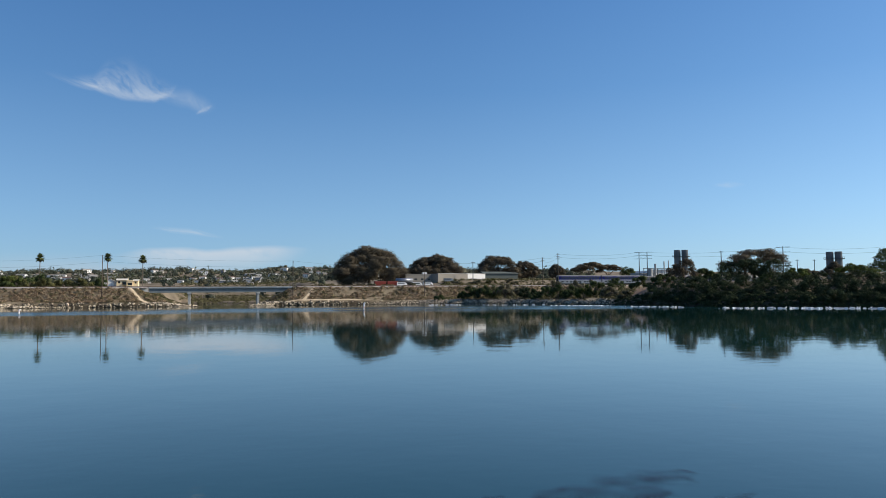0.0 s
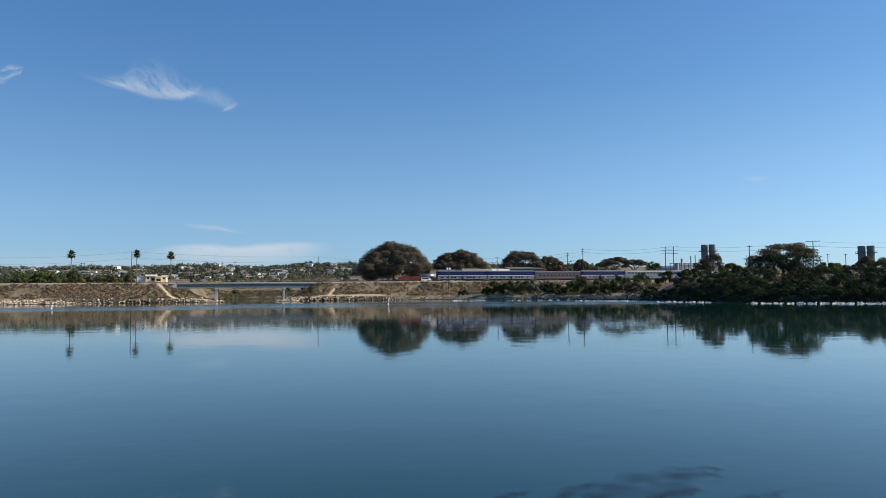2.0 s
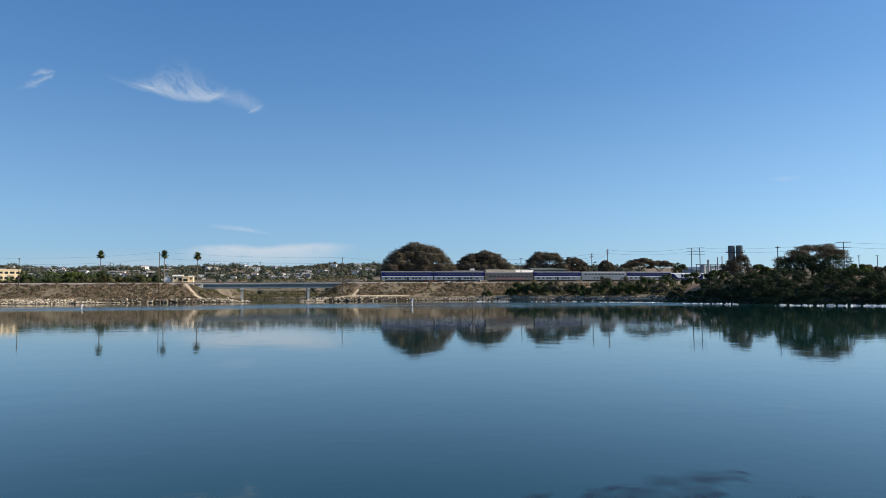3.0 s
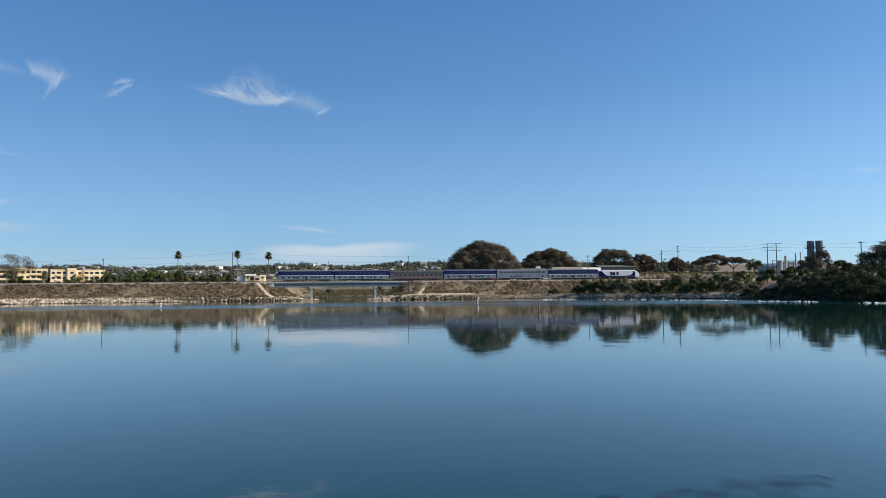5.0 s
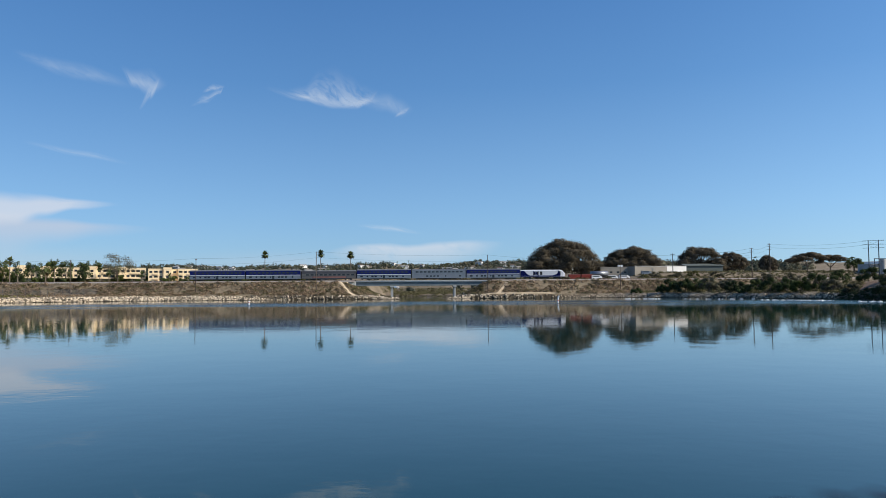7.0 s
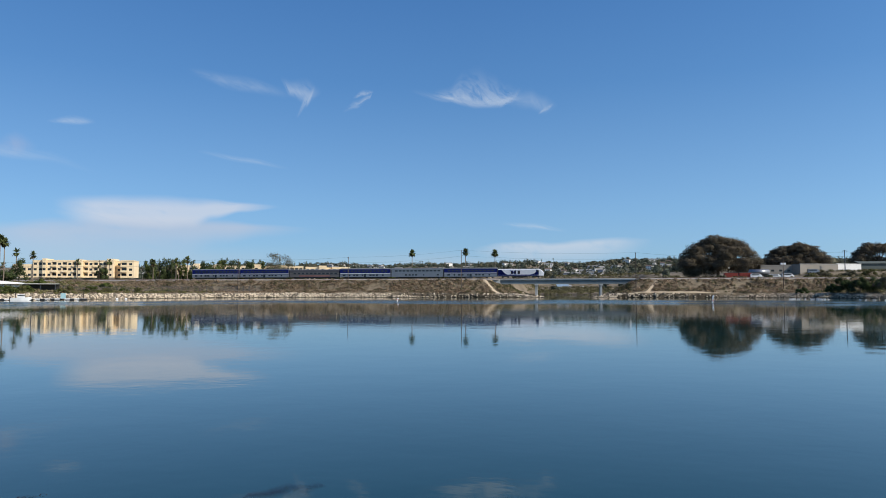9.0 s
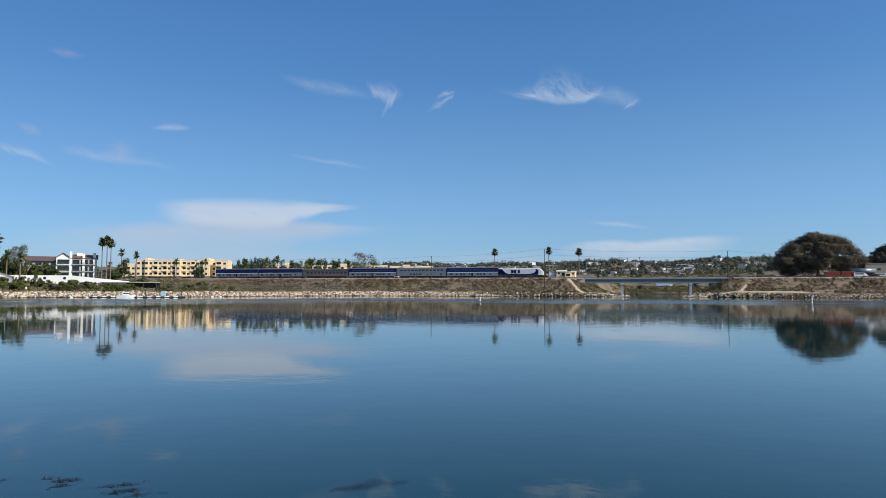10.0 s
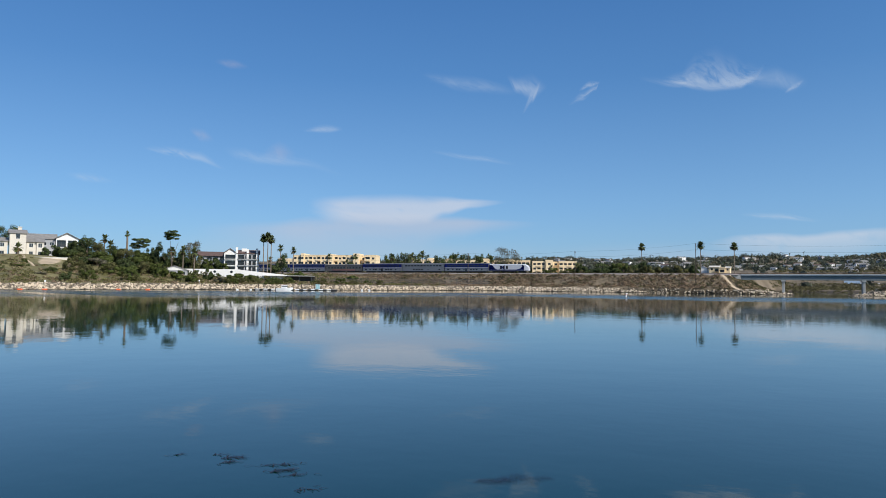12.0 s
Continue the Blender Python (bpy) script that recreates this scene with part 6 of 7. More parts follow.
def wire(points, sag, name="overhead_wire", radius=0.022, label="thin black overhead wire between the poles"):
    cu = bpy.data.curves.new(name, "CURVE")
    cu.dimensions, cu.bevel_depth, cu.bevel_resolution = "3D", radius, 0
    sp = cu.splines.new("POLY")
    pts = []
    for a, b in zip(points, points[1:]):
        for t in np.linspace(0, 1, 11)[(1 if pts else 0):]:
            q = [a[i] + (b[i] - a[i]) * t for i in range(3)]
            q[2] -= sag * 4 * t * (1 - t)
            pts.append(q)
    sp.points.add(len(pts) - 1)
    for p, q in zip(sp.points, pts):
        p.co = (*q, 1)
    cu.materials.append(UNDER)
    return tagged(new(name, cu), label, "wire", "overhead wires")


row = []
for s, m, top in ((-60, -12, 19), (13.2, -12, 17.0), (75.0, -12, 20.0), (153.4, -12, 21.8), (207.5, -12, 19.0), (263, -12, 18.6), (340, -8, 18.6), (420, -8, 18.6)):
    x, y = on_track(s, m)
    if s != -60:
        pole(x, y, top, TRACK_TURN + 90, (0.5,) if s != 153.4 else (0.4, 3.2), "dark timber utility pole on the railway bank", "poles along the railway bank", 0.15)
    row.append((x, y, top))
wire(row, 0.9)
wire([(x + 0.4, y + 0.9, z - 2.6) for x, y, z in row], 0.9)
tall = []
for s, m, top, arms in ((-60, 10, 24, (0.4, 1.6)), (-79.5, 30, 27.6, (0.5, 1.8, 3.2))):
    x, y = on_track(s, m)
    pole(x, y, top, TRACK_TURN + 20, arms, "tall timber utility pole with stacked crossarms", "tall poles behind the railway", 0.2)
    tall.append((x, y, top))
frame_poles = []
for az, d, top in ((-15.45, 420, 27.8), (-16.05, 420, 27.8)):
    x, y = polar(az, d)
    pole(x, y, top, -15, (0.3, 2.2, 4.0), "steel transmission pole beside the power station", "transmission poles", 0.24, STEEL_DARK, 5.0)
    frame_poles.append((x, y, top))
for az, d, top, arms in ((-25.6, 330, 23.0, (0.3, 2.4)), (-21.4, 300, 20.2, (0.4,)), (-26.5, 420, 21.2, (0.4,)), (-27.6, 420, 21.0, (0.4,)), (-33.5, 360, 24, (0.4, 2.4))):
    x, y = polar(az, d)
    pole(x, y, top, az, arms, "dark transmission pole behind the bluff", "transmission poles", 0.2, STEEL_DARK, 5.2 if len(arms) > 1 else 1.6)
    if len(arms) > 1:
        frame_poles.append((x, y, top))
for dz in (0.3, 2.2):
    wire([(*on_track(-2, 8), 21 - dz)] + [(x, y, z - dz) for x, y, z in tall] + [(x, y, z - dz) for x, y, z in frame_poles], 1.4, radius=0.035)
wire([(*on_track(60, 6), 16.5), (*on_track(13, 6), 16.2), (*on_track(-30, 8), 18.6), (*on_track(-60, 10), 22)], 0.6, radius=0.03)
wire([(*on_track(60, 7), 15.2), (*on_track(13, 7), 15.0), (*on_track(-30, 9), 17.2), (*on_track(-60, 10), 20.6)], 0.6, radius=0.03)
x, y = on_track(-31, 40)
pole(x, y, 23.0, TRACK_TURN, (0.5,), "grey pole in front of the warehouse", "tall poles behind the railway", 0.2, STEEL_DARK)

# ---- floats, buoys, birds, dock ----
FLOAT_WHITE = material("weathered_white_plastic", (0.72, 0.72, 0.70), 0.5, spread=0.15, scale=1.5, rand=0.4)


def float_thing(size, label, group, mat, name="float"):
    t = empty(name, pose(0, 0, 0), label, "float", group)
    bm = bmesh.new()
    tube(bm, (-size, 0, size * 0.2), (size, 0, size * 0.2), size * 0.45, size * 0.45, 12)
    for e in (-1, 1):
        bmesh.ops.create_uvsphere(bm, u_segments=8, v_segments=5, radius=size * 0.45, matrix=Matrix.Translation((e * size, 0, size * 0.2)))
    part("body", bm, mat, t)
    bm = bmesh.new()
    tube(bm, (0, 0, size * 0.5), (0, 0, size * 0.9), size * 0.08, size * 0.08, 6)
    part("eye", bm, STEEL_DARK, t)
    return t


line = "white floats of the mussel lines"
first_float = float_thing(0.5, "weathered white float of a mussel line", line, FLOAT_WHITE)
r = np.random.default_rng(3)
done = False
for az0, az1, d0, d1, count in ((-8.6, -13.2, 228, 212, 85), (-14.2, -18.6, 196, 184, 52), (-21.0, -27.5, 171, 166, 75), (-27.5, -36, 166, 166, 90)):
    for i in range(count):
        q = r.random()
        x, y = polar(az0 + (az1 - az0) * q, d0 + (d1 - d0) * q + r.uniform(-2.5, 2.5))
        scale = r.uniform(0.25, 0.9)
        m = pose(x, y, 0.0, 0, 0, r.uniform(0, 360)) @ Matrix.Diagonal((scale * r.uniform(0.8, 1.4), scale, scale * r.uniform(0.8, 1.3), 1))
        if not done:
            first_float.matrix_world, done = m, True
        else:
            copy_thing(first_float, m)


def gull(x, y, z, turn):
    b = empty("gull", pose(x, y, z, 0, 0, turn), "white gull resting on the water", "bird", "gulls on the water")
    bm = bmesh.new()
    bmesh.ops.create_uvsphere(bm, u_segments=10, v_segments=6, radius=0.2, matrix=Matrix.Translation((0, 0, 0.1)) @ Matrix.Diagonal((1.5, 0.8, 0.75, 1)))
    part("body", bm, WHITE_PAINT, b)
    bm = bmesh.new()
    tube(bm, (0.22, 0, 0.15), (0.32, 0, 0.36), 0.06, 0.05, 7)
    bmesh.ops.create_uvsphere(bm, u_segments=8, v_segments=6, radius=0.08, matrix=Matrix.Translation((0.34, 0, 0.38)))
    part("head", bm, WHITE_PAINT, b)
    bm = bmesh.new()
    tube(bm, (-0.25, 0, 0.14), (-0.42, 0, 0.18), 0.07, 0.02, 6)
    part("tail", bm, CAR_GREY, b)
    return b


first_gull = gull(*polar(1.0, 262), 0, 40)
for i in range(42):
    q = r.random()
    x, y = polar(1.2 - 2.6 * q, 265 + r.uniform(-4, 4)) if i < 24 else polar(-3.2 - 5 * q, 248 + r.uniform(-5, 5))
    copy_thing(first_gull, pose(x, y, 0.02, 0, 0, r.uniform(0, 360)))


for i in range(20):
    q = r.random()
    x, y = polar(-14.2 - 4.4 * q, 195 - 11 * q + r.uniform(-2, 2)) if i < 7 else polar(-21 - 13 * q, 170 - 4 * q + r.uniform(-2, 2))
    tagged(copy_thing(first_gull, pose(x, y, 0.08, 0, 0, r.uniform(0, 360)) @ Matrix.Diagonal((0.8, 0.8, 0.8, 1))), "white gull perched among the mussel floats", "bird", "gulls on the floats")


def marker_buoy(x, y, tall, label):
    b = empty("marker_buoy", pose(x, y, 0, 0, 4, 0), label, "buoy", "white marker buoys")
    bm = bmesh.new()
    tube(bm, (0, 0, -0.4), (0, 0, tall * 0.75), 0.2, 0.17, 12)
    part("post", bm, WHITE_PAINT, b)
    bm = bmesh.new()
    tube(bm, (0, 0, tall * 0.75), (0.25, 0, tall), 0.24, 0.12, 10)
    part("head", bm, FLOAT_WHITE, b)
    bm = bmesh.new()
    tube(bm, (0, 0, 0.55), (0, 0, 0.68), 0.215, 0.215, 12)
    part("band", bm, ORANGE, b)


marker_buoy(*polar(6.35, 190), 1.9, "white marker buoy with an orange band, leaning in the water")
marker_buoy(*polar(30.7, 200), 0.95, "short white marker buoy near the stones")
for az, d in ((61.2, 262), (60.2, 262), (51.6, 280), (51.0, 281)):
    m = pose(*polar(az, d), 0.1, 0, 0, az) @ Matrix.Diagonal((0.9, 1.4, 1.4, 1))
    ob = copy_thing(first_float, m)
    tagged(ob, "round white mooring float off the dock", "float", "mooring floats")
first_orange = float_thing(0.5, "orange boom float along the stones", "orange boom floats", ORANGE, "boom_float")
for i, (az, d) in enumerate(((75.8, 238), (74.3, 240), (69.6, 248), (67.6, 252))):
    m = pose(*polar(az, d), 0.05, 0, 0, az)
    if i:
        copy_thing(first_orange, m)
    else:
        first_orange.matrix_world = m
for az, d, h in ((74.3, 250, 3.6), (64.0, 274, 3.4), (35.6, 322, 2.6), (38.0, 322, 2.6), (8.0, 321, 2.6)):
    x, y = polar(az, d)
    sgn = empty("marker_post", pose(x, y, foot(x, y), 0, 0, az), "small white sign on a thin post above the stones", "sign", "white signs along the bank")
    shell("post", [(-0.06, 0.06, 0.03, 0.15, -0.4, h * 0.62)], CONCRETE, sgn)
    shell("board", [(-0.22, 0.22, 0, 0.03, h * 0.46, h * 0.62)], WHITE_PAINT, sgn, bevel=0.01)

x, y = polar(57.2, 270)
dock = empty("floating_dock", pose(x, y, 0, 0, 0, 47), "low floating dock with grey decking and white fenders", "dock")
bm = bmesh.new()
for k in np.arange(-13, 17, 0.5):
    box(bm, k, k + 0.46, -1.2, 1.2, 0.45, 0.52)
part("decking", bm, CONCRETE, dock)
for k in np.arange(-12, 17, 4.0):
    shell("pontoon", [(k - 1.3, k + 1.3, -1.0, 1.0, -0.3, 0.44)], UNDER, dock, bevel=0.1)
for k in (-12, -4, 4, 10, 16):
    bm = bmesh.new()
    tube(bm, (k, 1.35, -2), (k, 1.35, 2.6), 0.14, 0.14, 10)
    part("pile", bm, TIMBER, dock)
for k in np.arange(-12.5, 16.5, 2.9):
    shell("fender", [(k, k + 1.5, -1.32, -1.2, 0.2, 0.5)], FLOAT_WHITE, dock, "white fender", 0.03)
shell("gangway", [(8, 8.9, 1.3, 12, 0.55, 0.7)], SILVER, dock)
shell("kiosk", [(9.4, 10.8, -0.6, 0.6, 0.52, 2.3)], material("teal_kiosk", (0.30, 0.46, 0.48), 0.6, spread=0.1), dock, "pale teal kiosk", 0.04)
x, y = polar(57.7, 266)
boat = empty("motor_boat", pose(x, y, 0, 0, 0, 47), "small white motor boat with a cabin moored at the dock", "boat")
bm = bmesh.new()
sections = ((-2.6, 0.95, -0.2, 0.8), (0.5, 1.05, -0.2, 0.85), (2.2, 0.7, -0.1, 1.0), (3.2, 0.05, 0.3, 1.15))
rings = []
for xx, wide, low, high in sections:
    rings.append([bm.verts.new(p) for p in ((xx, -wide, high), (xx, -wide * 0.75, low), (xx, wide * 0.75, low), (xx, wide, high))])
for a, b in zip(rings, rings[1:]):
    for i in range(4):
        j = (i + 1) % 4
        bm.faces.new((a[i], b[i], b[j], a[j]))
bm.faces.new(rings[0])
bm.faces.new(rings[-1][::-1])
bmesh.ops.recalc_face_normals(bm, faces=bm.faces[:])
part("hull", bm, WHITE_PAINT, boat)
shell("cabin", [(-0.8, 1.2, -0.75, 0.75, 0.85, 1.9)], WHITE_PAINT, boat, bevel=0.12)
shell("windscreen", [(-0.6, 1.22, -0.77, 0.77, 1.35, 1.7)], GLASS, boat)
shell("engine", [(-3.0, -2.6, -0.25, 0.25, 0.2, 1.2)], UNDER, boat, bevel=0.08)


# ---- floating weed near the bank ----
def weed(name, az, d, length, wide, count, turn, mat, label, seed, thick=0.07):
    r = np.random.default_rng(seed)
    out = []
    x0, y0 = polar(az, d)
    c, s = math.cos(radians(turn)), math.sin(radians(turn))
    for _ in range(count):
        u, v = r.normal() * length * 0.33, r.normal() * wide * 0.33
        p = np.array((x0 + u * c - v * s, y0 + u * s + v * c, 0.004))
        way = radians(turn) + r.normal() * 0.7
        w = thick * r.uniform(0.5, 1.3)
        for j in range(3):
            t = np.array((math.cos(way), math.sin(way), 0))
            o = np.array((-t[1], t[0], 0))
            q = p + t * r.uniform(0.02, 0.07)
            q[2] = 0.004 + 0.02 * r.random()
            out.append((p - o * w, p + o * w, q + o * w * 0.7, q - o * w * 0.7))
            p, w = q, w * 0.7
            way += r.normal() * 0.5
    ob = loose_faces(name, np.array(out), mat)
    return tagged(ob, label, "seaweed", kind="stuff")


for az, d, length, wide, count, turn, seed in ((65.4, 13.26, 0.34, 0.05, 9, 65, 1), (62.4, 13.05, 0.24, 0.08, 9, 62, 2), (61.3, 12.8, 0.26, 0.16, 34, 62, 3), (61.7, 12.48, 0.26, 0.12, 17, 62, 4), (58.3, 12.15, 0.5, 0.05, 30, 59, 5),
                                               (57.6, 11.75, 0.34, 0.12, 38, 66, 6), (56.4, 11.45, 0.36, 0.07, 14, 66, 7), (55.5, 10.68, 0.3, 0.2, 12, 60, 8)):
    weed("kelp_raft", az, d, length, wide, count, turn, KELP, "ragged dark brown kelp floating on the water", seed, 0.011)


# ---- thin clouds, a far backdrop ----
def cloud_material(name, density, low, high, ends, strands, cut, spread, colour=(0.84, 0.88, 0.96), strength=0.78):
    """A veil over a ribbon's own length (U) and breadth (V): soft at its ends, lower and upper rims, torn by strands (along U, along V, lean)."""
    m = bpy.data.materials.new(name)
    m.use_nodes = True
    nodes, links = m.node_tree.nodes, m.node_tree.links
    nodes.remove(nodes["Principled BSDF"])
    coords, info, split, join = nodes.new("ShaderNodeTexCoord"), nodes.new("ShaderNodeObjectInfo"), nodes.new("ShaderNodeSeparateXYZ"), nodes.new("ShaderNodeCombineXYZ")
    links.new(coords.outputs["UV"], split.inputs[0])
    u, v = split.outputs["X"], split.outputs["Y"]

    def op(kind, *values):
        n = nodes.new("ShaderNodeMath")
        n.operation = kind
        for i, value in enumerate(values):
            if isinstance(value, (int, float)):
                n.inputs[i].default_value = value
            else:
                links.new(value, n.inputs[i])
        return n.outputs[0]

    def step(value, a, b):
        n = nodes.new("ShaderNodeMapRange")
        n.interpolation_type = "SMOOTHSTEP"
        n.inputs["From Min"].default_value, n.inputs["From Max"].default_value = a, b
        links.new(value, n.inputs["Value"])
        return n.outputs["Result"]

    links.new(op("MULTIPLY_ADD", v, strands[2], op("MULTIPLY", u, strands[0])), join.inputs[0])
    links.new(op("MULTIPLY", v, strands[1]), join.inputs[1])
    links.new(op("MULTIPLY", info.outputs["Random"], 37.0), join.inputs[2])
    big, fine = nodes.new("ShaderNodeTexNoise"), nodes.new("ShaderNodeTexNoise")
    for n, sc in ((big, 1.0), (fine, 3.1)):
        n.inputs["Scale"].default_value, n.inputs["Detail"].default_value, n.inputs["Distortion"].default_value = sc, 4, 0.9
        links.new(join.outputs[0], n.inputs["Vector"])
    grain = op("ADD", op("MULTIPLY", big.outputs["Fac"], 0.65), op("MULTIPLY", fine.outputs["Fac"], 0.35))
    # the rims and ends are torn by the grain as well
    ragged = op("SUBTRACT", grain, 0.5)
    v2, u2 = op("MULTIPLY_ADD", ragged, 0.5 * high, v), op("MULTIPLY_ADD", ragged, 0.4 * ends, u)
    rim = op("MULTIPLY", step(v, 0.0, low), step(v2, 1.0, 1.0 - high))
    tips = op("MULTIPLY", step(u2, 0.0, ends), step(u2, 1.0, 1.0 - ends))
    inside = op("MULTIPLY", step(u, 0.0, 0.06), step(u, 1.0, 0.94))
    alpha = op("MULTIPLY", op("MULTIPLY", op("MULTIPLY", rim, tips), op("MULTIPLY", inside, step(v, 1.0, 0.93))), op("MULTIPLY", step(grain, cut, cut + spread), density))
    glow, clear, mix = nodes.new("ShaderNodeEmission"), nodes.new("ShaderNodeBsdfTransparent"), nodes.new("ShaderNodeMixShader")
    glow.inputs["Color"].default_value = (*colour, 1)
    glow.inputs["Strength"].default_value = strength
    links.new(alpha, mix.inputs["Fac"])
    links.new(clear.outputs[0], mix.inputs[1])
    links.new(glow.outputs[0], mix.inputs[2])
    links.new(mix.outputs[0], nodes["Material Output"].inputs["Surface"])
    return m


FAN = cloud_material("feathery_cirrus", 0.50, 0.2, 1.0, 0.22, (6.0, 1.8, 2.0), 0.30, 0.34, (0.76, 0.86, 0.98))
RIM = cloud_material("bright_cirrus", 0.46, 0.45, 0.85, 0.30, (5.0, 1.4, 0.8), 0.26, 0.38, (0.78, 0.87, 0.98))
FAINT = cloud_material("faint_cirrus", 0.24, 0.5, 0.6, 0.42, (4.0, 1.5, 1.0), 0.22, 0.42, (0.74, 0.85, 0.98))
TUFT = cloud_material("tufted_cirrus", 0.40, 0.45, 0.70, 0.38, (3.5, 1.6, 1.5), 0.24, 0.40, (0.76, 0.86, 0.98))
LENS = cloud_material("lens_cloud", 0.62, 0.36, 0.40, 0.20, (2.2, 0.9, 0.6), 0.10, 0.36, (0.86, 0.88, 0.95))
UNDER_LENS = cloud_material("lavender_cloud", 0.55, 0.70, 0.30, 0.25, (2.6, 0.9, 0.5), 0.10, 0.40, (0.80, 0.83, 0.95), 0.68)
LOW_BANK = cloud_material("low_bank_cloud", 0.62, 0.95, 0.22, 0.25, (4.0, 0.9, 0.4), 0.18, 0.36)
HAZE = cloud_material("haze_cloud", 0.32, 0.6, 0.6, 0.45, (2.0, 0.8, 0.4), 0.15, 0.4, (0.80, 0.84, 0.95), 0.7)
ROSY = cloud_material("rosy_cloud", 0.24, 0.6, 0.6, 0.5, (2.5, 1.2, 0.5), 0.2, 0.4, (0.86, 0.76, 0.80), 0.7)


CLOUDS = []


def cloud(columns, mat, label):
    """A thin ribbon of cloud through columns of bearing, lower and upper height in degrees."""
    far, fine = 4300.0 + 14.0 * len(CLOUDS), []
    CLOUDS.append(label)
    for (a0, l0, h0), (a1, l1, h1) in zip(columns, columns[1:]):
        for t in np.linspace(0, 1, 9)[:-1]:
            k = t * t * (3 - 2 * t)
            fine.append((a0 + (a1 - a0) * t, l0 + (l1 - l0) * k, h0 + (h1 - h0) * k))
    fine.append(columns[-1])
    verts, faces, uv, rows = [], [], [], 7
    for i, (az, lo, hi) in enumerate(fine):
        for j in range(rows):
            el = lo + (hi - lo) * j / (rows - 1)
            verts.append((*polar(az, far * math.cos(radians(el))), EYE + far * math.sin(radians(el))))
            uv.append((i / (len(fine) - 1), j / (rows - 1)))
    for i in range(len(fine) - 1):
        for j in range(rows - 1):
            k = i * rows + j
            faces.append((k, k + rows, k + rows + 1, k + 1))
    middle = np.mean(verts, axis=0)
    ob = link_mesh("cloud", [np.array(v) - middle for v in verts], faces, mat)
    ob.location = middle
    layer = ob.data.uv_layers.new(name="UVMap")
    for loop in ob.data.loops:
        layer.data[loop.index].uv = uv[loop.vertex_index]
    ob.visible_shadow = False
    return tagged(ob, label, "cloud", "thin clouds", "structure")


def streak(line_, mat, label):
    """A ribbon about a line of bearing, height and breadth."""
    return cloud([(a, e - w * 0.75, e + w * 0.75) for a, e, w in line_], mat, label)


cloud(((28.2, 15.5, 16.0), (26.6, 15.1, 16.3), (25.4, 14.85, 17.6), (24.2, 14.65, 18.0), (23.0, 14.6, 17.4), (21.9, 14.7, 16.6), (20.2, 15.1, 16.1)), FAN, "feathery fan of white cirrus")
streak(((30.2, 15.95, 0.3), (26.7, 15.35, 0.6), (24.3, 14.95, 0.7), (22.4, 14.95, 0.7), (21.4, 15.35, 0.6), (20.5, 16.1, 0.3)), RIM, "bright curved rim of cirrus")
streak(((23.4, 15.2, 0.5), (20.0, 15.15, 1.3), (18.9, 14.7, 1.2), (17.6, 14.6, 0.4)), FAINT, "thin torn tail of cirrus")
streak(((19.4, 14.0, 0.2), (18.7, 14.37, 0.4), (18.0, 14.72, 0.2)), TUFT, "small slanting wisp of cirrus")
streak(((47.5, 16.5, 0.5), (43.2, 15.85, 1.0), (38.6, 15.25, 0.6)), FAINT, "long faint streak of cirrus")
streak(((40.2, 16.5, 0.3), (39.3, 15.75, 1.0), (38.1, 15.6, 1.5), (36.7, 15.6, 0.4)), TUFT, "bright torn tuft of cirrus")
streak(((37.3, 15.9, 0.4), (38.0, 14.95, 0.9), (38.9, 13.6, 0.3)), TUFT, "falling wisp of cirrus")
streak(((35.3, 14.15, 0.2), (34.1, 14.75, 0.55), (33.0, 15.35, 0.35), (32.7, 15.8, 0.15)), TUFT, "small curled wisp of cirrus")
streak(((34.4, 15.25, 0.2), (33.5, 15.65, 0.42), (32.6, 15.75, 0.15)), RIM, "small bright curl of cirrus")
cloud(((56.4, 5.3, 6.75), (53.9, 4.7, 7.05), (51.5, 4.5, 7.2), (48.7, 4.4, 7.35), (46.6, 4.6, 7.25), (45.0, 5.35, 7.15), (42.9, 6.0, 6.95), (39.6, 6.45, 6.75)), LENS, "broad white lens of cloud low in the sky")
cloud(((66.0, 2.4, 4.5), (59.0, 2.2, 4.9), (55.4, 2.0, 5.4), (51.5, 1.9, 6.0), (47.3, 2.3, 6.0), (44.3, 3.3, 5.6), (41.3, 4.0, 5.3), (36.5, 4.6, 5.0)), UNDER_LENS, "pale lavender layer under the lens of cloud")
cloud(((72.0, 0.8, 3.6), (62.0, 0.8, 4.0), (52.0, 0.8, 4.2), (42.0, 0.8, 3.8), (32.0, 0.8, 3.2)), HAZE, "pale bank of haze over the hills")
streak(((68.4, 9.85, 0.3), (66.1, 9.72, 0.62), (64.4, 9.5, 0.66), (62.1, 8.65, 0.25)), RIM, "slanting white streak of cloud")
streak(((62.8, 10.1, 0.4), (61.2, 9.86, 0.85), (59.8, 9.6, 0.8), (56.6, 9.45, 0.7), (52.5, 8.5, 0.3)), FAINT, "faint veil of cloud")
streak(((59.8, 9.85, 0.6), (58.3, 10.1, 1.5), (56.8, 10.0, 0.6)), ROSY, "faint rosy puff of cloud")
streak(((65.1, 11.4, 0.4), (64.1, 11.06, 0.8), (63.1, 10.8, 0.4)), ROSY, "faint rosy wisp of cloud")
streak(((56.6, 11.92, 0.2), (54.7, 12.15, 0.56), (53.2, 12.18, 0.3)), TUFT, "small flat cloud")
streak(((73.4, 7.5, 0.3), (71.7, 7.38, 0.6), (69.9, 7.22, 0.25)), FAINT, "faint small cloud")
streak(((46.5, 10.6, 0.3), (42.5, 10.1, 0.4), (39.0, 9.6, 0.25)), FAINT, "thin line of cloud")
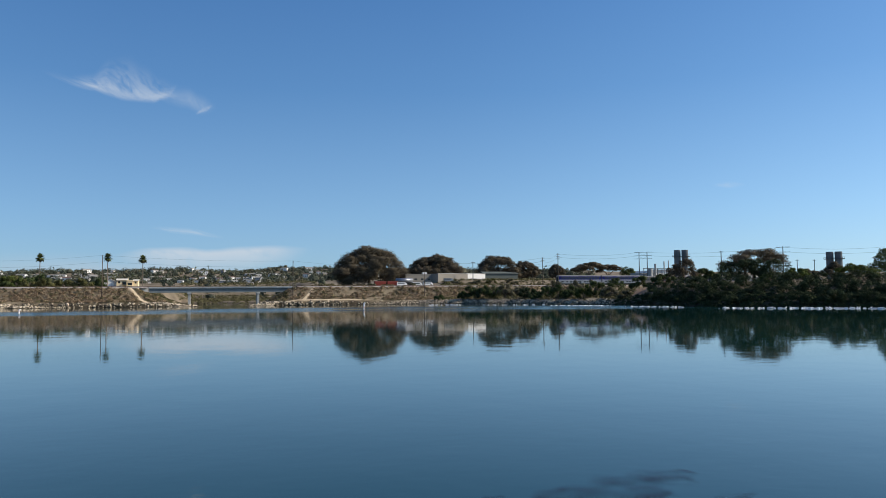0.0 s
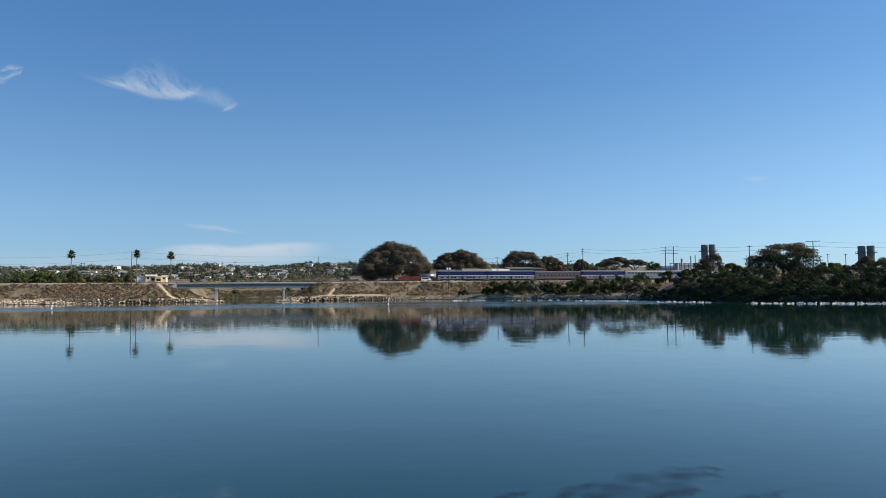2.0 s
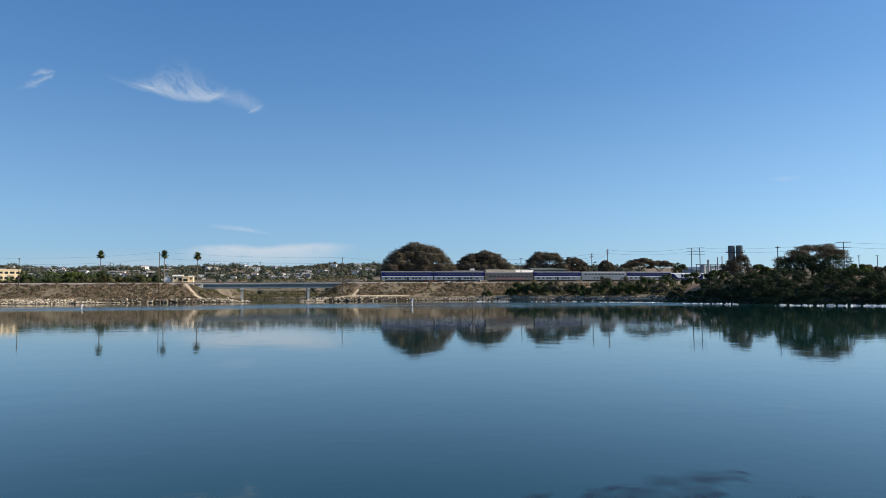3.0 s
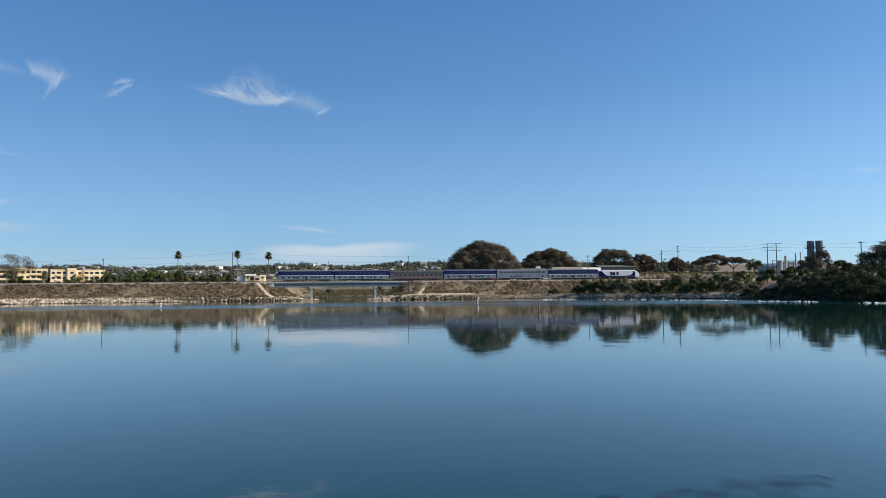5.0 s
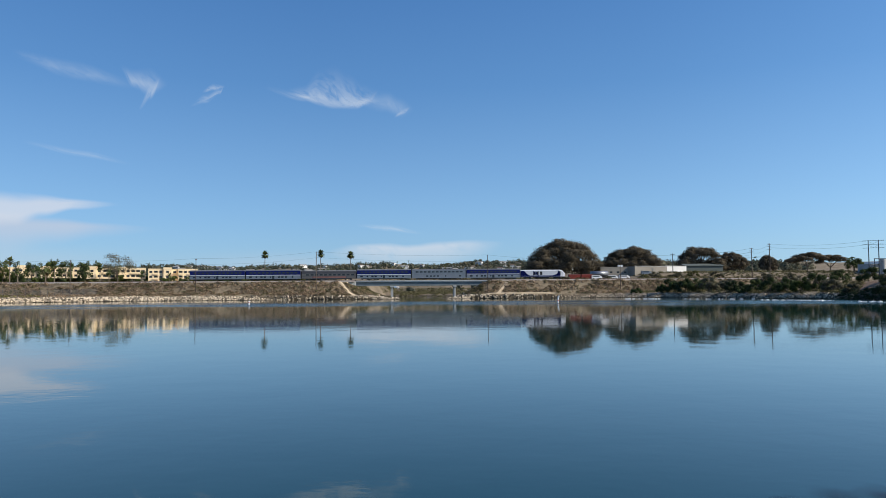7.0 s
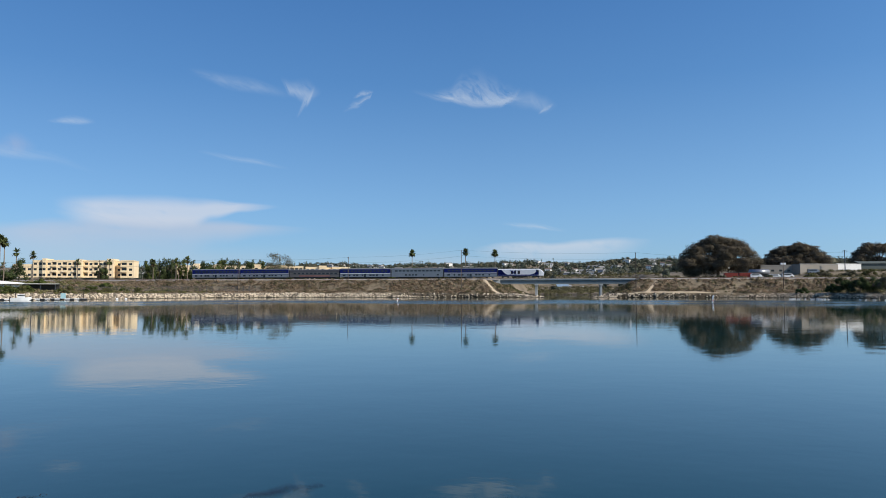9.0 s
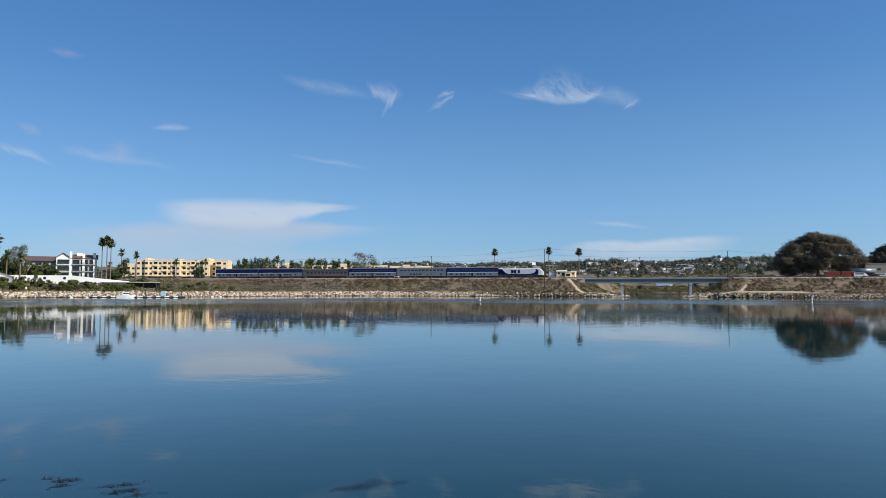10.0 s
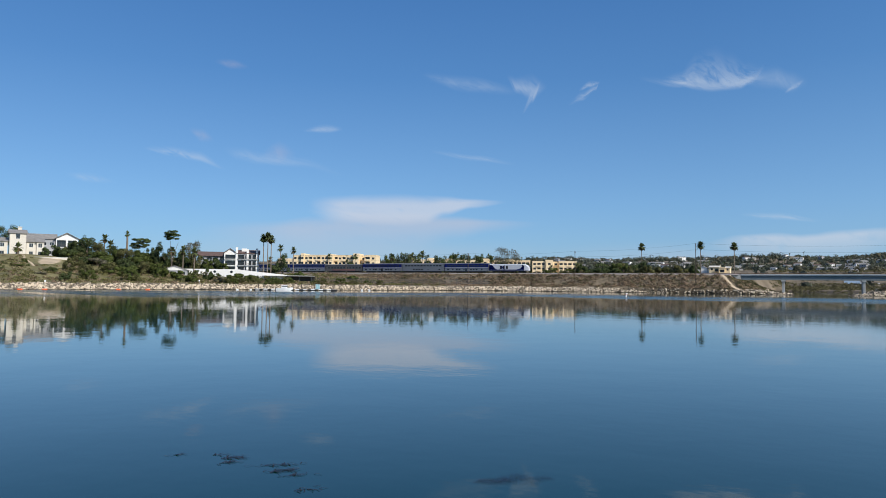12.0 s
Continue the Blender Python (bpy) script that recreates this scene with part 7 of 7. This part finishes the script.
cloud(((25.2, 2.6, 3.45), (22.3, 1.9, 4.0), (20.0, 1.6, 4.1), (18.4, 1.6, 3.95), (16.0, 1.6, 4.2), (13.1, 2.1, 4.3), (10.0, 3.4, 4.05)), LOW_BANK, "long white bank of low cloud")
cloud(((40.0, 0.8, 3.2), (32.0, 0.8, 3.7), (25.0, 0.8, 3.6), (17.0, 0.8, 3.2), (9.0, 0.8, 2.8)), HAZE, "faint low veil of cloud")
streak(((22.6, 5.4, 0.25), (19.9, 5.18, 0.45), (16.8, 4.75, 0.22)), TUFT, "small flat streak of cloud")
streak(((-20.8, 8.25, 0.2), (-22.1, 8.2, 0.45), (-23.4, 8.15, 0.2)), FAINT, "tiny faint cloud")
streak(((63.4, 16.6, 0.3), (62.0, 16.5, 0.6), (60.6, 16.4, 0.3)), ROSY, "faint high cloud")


# ---- sunken weed near the bank: dim streaks under the surface ----
def sunken_material():
    m = bpy.data.materials.new("sunken_weed")
    m.use_nodes = True
    nodes, links = m.node_tree.nodes, m.node_tree.links
    bsdf = nodes["Principled BSDF"]
    bsdf.inputs["Base Color"].default_value = (0.012, 0.016, 0.03, 1)
    bsdf.inputs["Roughness"].default_value = 0.5
    clear, mix, coords, grain = nodes.new("ShaderNodeBsdfTransparent"), nodes.new("ShaderNodeMixShader"), nodes.new("ShaderNodeTexCoord"), nodes.new("ShaderNodeTexNoise")
    grain.inputs["Scale"].default_value = 1.7
    links.new(coords.outputs["Object"], grain.inputs["Vector"])
    amount = nodes.new("ShaderNodeMapRange")
    amount.inputs["From Min"].default_value, amount.inputs["From Max"].default_value = 0.30, 0.62
    amount.inputs["To Min"].default_value, amount.inputs["To Max"].default_value = 0.0, 0.60
    links.new(grain.outputs["Fac"], amount.inputs["Value"])
    split, across, dome, veil = nodes.new("ShaderNodeSeparateXYZ"), nodes.new("ShaderNodeMath"), nodes.new("ShaderNodeMath"), nodes.new("ShaderNodeMath")
    across.operation, dome.operation, veil.operation = "PINGPONG", "MULTIPLY", "MULTIPLY"
    across.inputs[1].default_value, dome.inputs[1].default_value = 0.5, 1.8
    links.new(coords.outputs["UV"], split.inputs[0])
    links.new(split.outputs["Y"], across.inputs[0])
    links.new(across.outputs[0], dome.inputs[0])
    links.new(dome.outputs[0], veil.inputs[0])
    links.new(amount.outputs["Result"], veil.inputs[1])
    links.new(veil.outputs[0], mix.inputs["Fac"])
    links.new(clear.outputs[0], mix.inputs[1])
    links.new(bsdf.outputs[0], mix.inputs[2])
    links.new(mix.outputs[0], nodes["Material Output"].inputs["Surface"])
    return m


SUNKEN = sunken_material()


def sunken_weed(points, wide, name="sunken_weed"):
    """A tapering streak along bearings and distances."""
    pts = [np.array((*polar(a, d), 0.006)) for a, d in points]
    line_ = []
    for p, q in zip(pts, pts[1:]):
        line_ += [p + (q - p) * t for t in np.linspace(0, 1, 7)[:-1]]
    line_.append(pts[-1])
    verts, faces, k = [], [], len(line_)
    for i, p in enumerate(line_):
        t = line_[min(i + 1, k - 1)] - line_[max(i - 1, 0)]
        o = np.array((-t[1], t[0], 0)) / (np.linalg.norm(t) + 1e-9)
        w = 1.7 * wide * (math.sin(math.pi * (i + 0.15) / k) ** 0.7) * (1 + 0.3 * math.sin(i * 2.1))
        verts += [p - o * w, p + o * w]
        if i:
            faces.append((2 * i - 2, 2 * i - 1, 2 * i + 1, 2 * i))
    ob = link_mesh(name, verts, faces, SUNKEN)
    layer = ob.data.uv_layers.new(name="UVMap")
    for loop in ob.data.loops:
        layer.data[loop.index].uv = (loop.vertex_index // 2 / k, loop.vertex_index % 2)
    return tagged(ob, "dim dark streak of weed just under the surface", "seaweed", "sunken weed")


for points, wide in ((((-2.0, 10.6), (-4.6, 11.0)), 0.10), (((-6.2, 10.4), (-9.6, 11.6)), 0.16), (((-9.0, 10.6), (-13.7, 11.7), (-18.6, 13.1)), 0.42), (((-13.5, 10.8), (-17.2, 11.6)), 0.14), (((-19.5, 11.0), (-23.0, 12.0)), 0.14), (((42.5, 10.9), (36.5, 11.4)), 0.2)):
    sunken_weed(points, wide)


# ---- motion: the train rolls north at an even pace ----
SPEED, FRONT = 39.57, -63.3


# ---- traffic on the lane beyond the inner lagoon ----
LANE = 270
tarmac = strip("lane", 36, 240, 6, ((LANE - 4, 5.5), (LANE - 3.9, 5.66), (LANE + 3.9, 5.66), (LANE + 4, 5.5)), BALLAST)
tagged(tarmac, "grey lane on the low ground beyond the lagoon", "road", kind="structure")
TRUCK_BLUE = material("pale_blue_truck_side", (0.42, 0.55, 0.68), 0.5, spread=0.1, scale=0.3, bump=0)


def wheels(thing, places, half, size):
    for wx in places:
        bm = bmesh.new()
        tube(bm, (wx, -half, size), (wx, half, size), size, size, 14)
        part("wheel", bm, UNDER, thing)


# local x runs south, the way they drive
lorry = empty("box_truck", pose(*on_track(200, LANE), 5.66, 0, 0, TRACK_TURN), "pale blue box truck driving along the far lane", "truck")
shell("cargo_box", [(-12.6, -2.4, -1.25, 1.25, 0.55, 2.75)], TRUCK_BLUE, lorry, bevel=0.06)
shell("cab", [(-2.2, 0, -1.15, 1.15, 0.45, 2.3)], WHITE_PAINT, lorry, "white cab", 0.15)
shell("windscreen", [(-0.9, 0.02, -1.0, 1.0, 1.4, 2.0)], GLASS, lorry)
shell("chassis", [(-12.4, -0.3, -0.9, 0.9, 0.35, 0.55)], UNDER, lorry)
wheels(lorry, (-11, -9.9, -1.2), 1.1, 0.45)
sedan = empty("white_car", pose(*on_track(180, LANE), 5.66, 0, 0, TRACK_TURN), "white car driving along the far lane", "car")
bm = bmesh.new()
lofted(bm, [(-0.9, 0.3), (0.9, 0.3), (0.86, 1.0), (-0.86, 1.0)], -2.3, 2.3)
part("body", bm, WHITE_PAINT, sedan)
bm = bmesh.new()
lofted(bm, [(-0.85, 1.0), (0.85, 1.0), (0.65, 1.55), (-0.65, 1.55)], -1.6, 0.9)
part("cabin", bm, GLASS, sedan)
wheels(sedan, (-1.4, 1.4), 0.88, 0.33)


def motions():
    drive = ((0.0, 214), (4.0, 168), (6.5, 139), (8.3, 118), (9.5, 104.8), (10.5, 95.2), (11.0, 91.6), (12.0, 86.0))
    walk(lorry, [(t, pose(*on_track(s - 12.6, LANE), 5.66, 0, 0, TRACK_TURN)) for t, s in drive])
    walk(sedan, [(t, pose(*on_track(s - 20.5, LANE), 5.66, 0, 0, TRACK_TURN)) for t, s in drive])
    for k, car in enumerate(TRAIN):
        back = 12.95 + 25.91 * k if k < 6 else 25.91 * 6 + 10.75
        walk(car, [(t, pose(*on_track(FRONT + SPEED * t - back, 0), RAIL, 0, 0, TRACK_TURN)) for t in (0.0, 3.0, 6.0, 9.0, 12.0)])


motions()
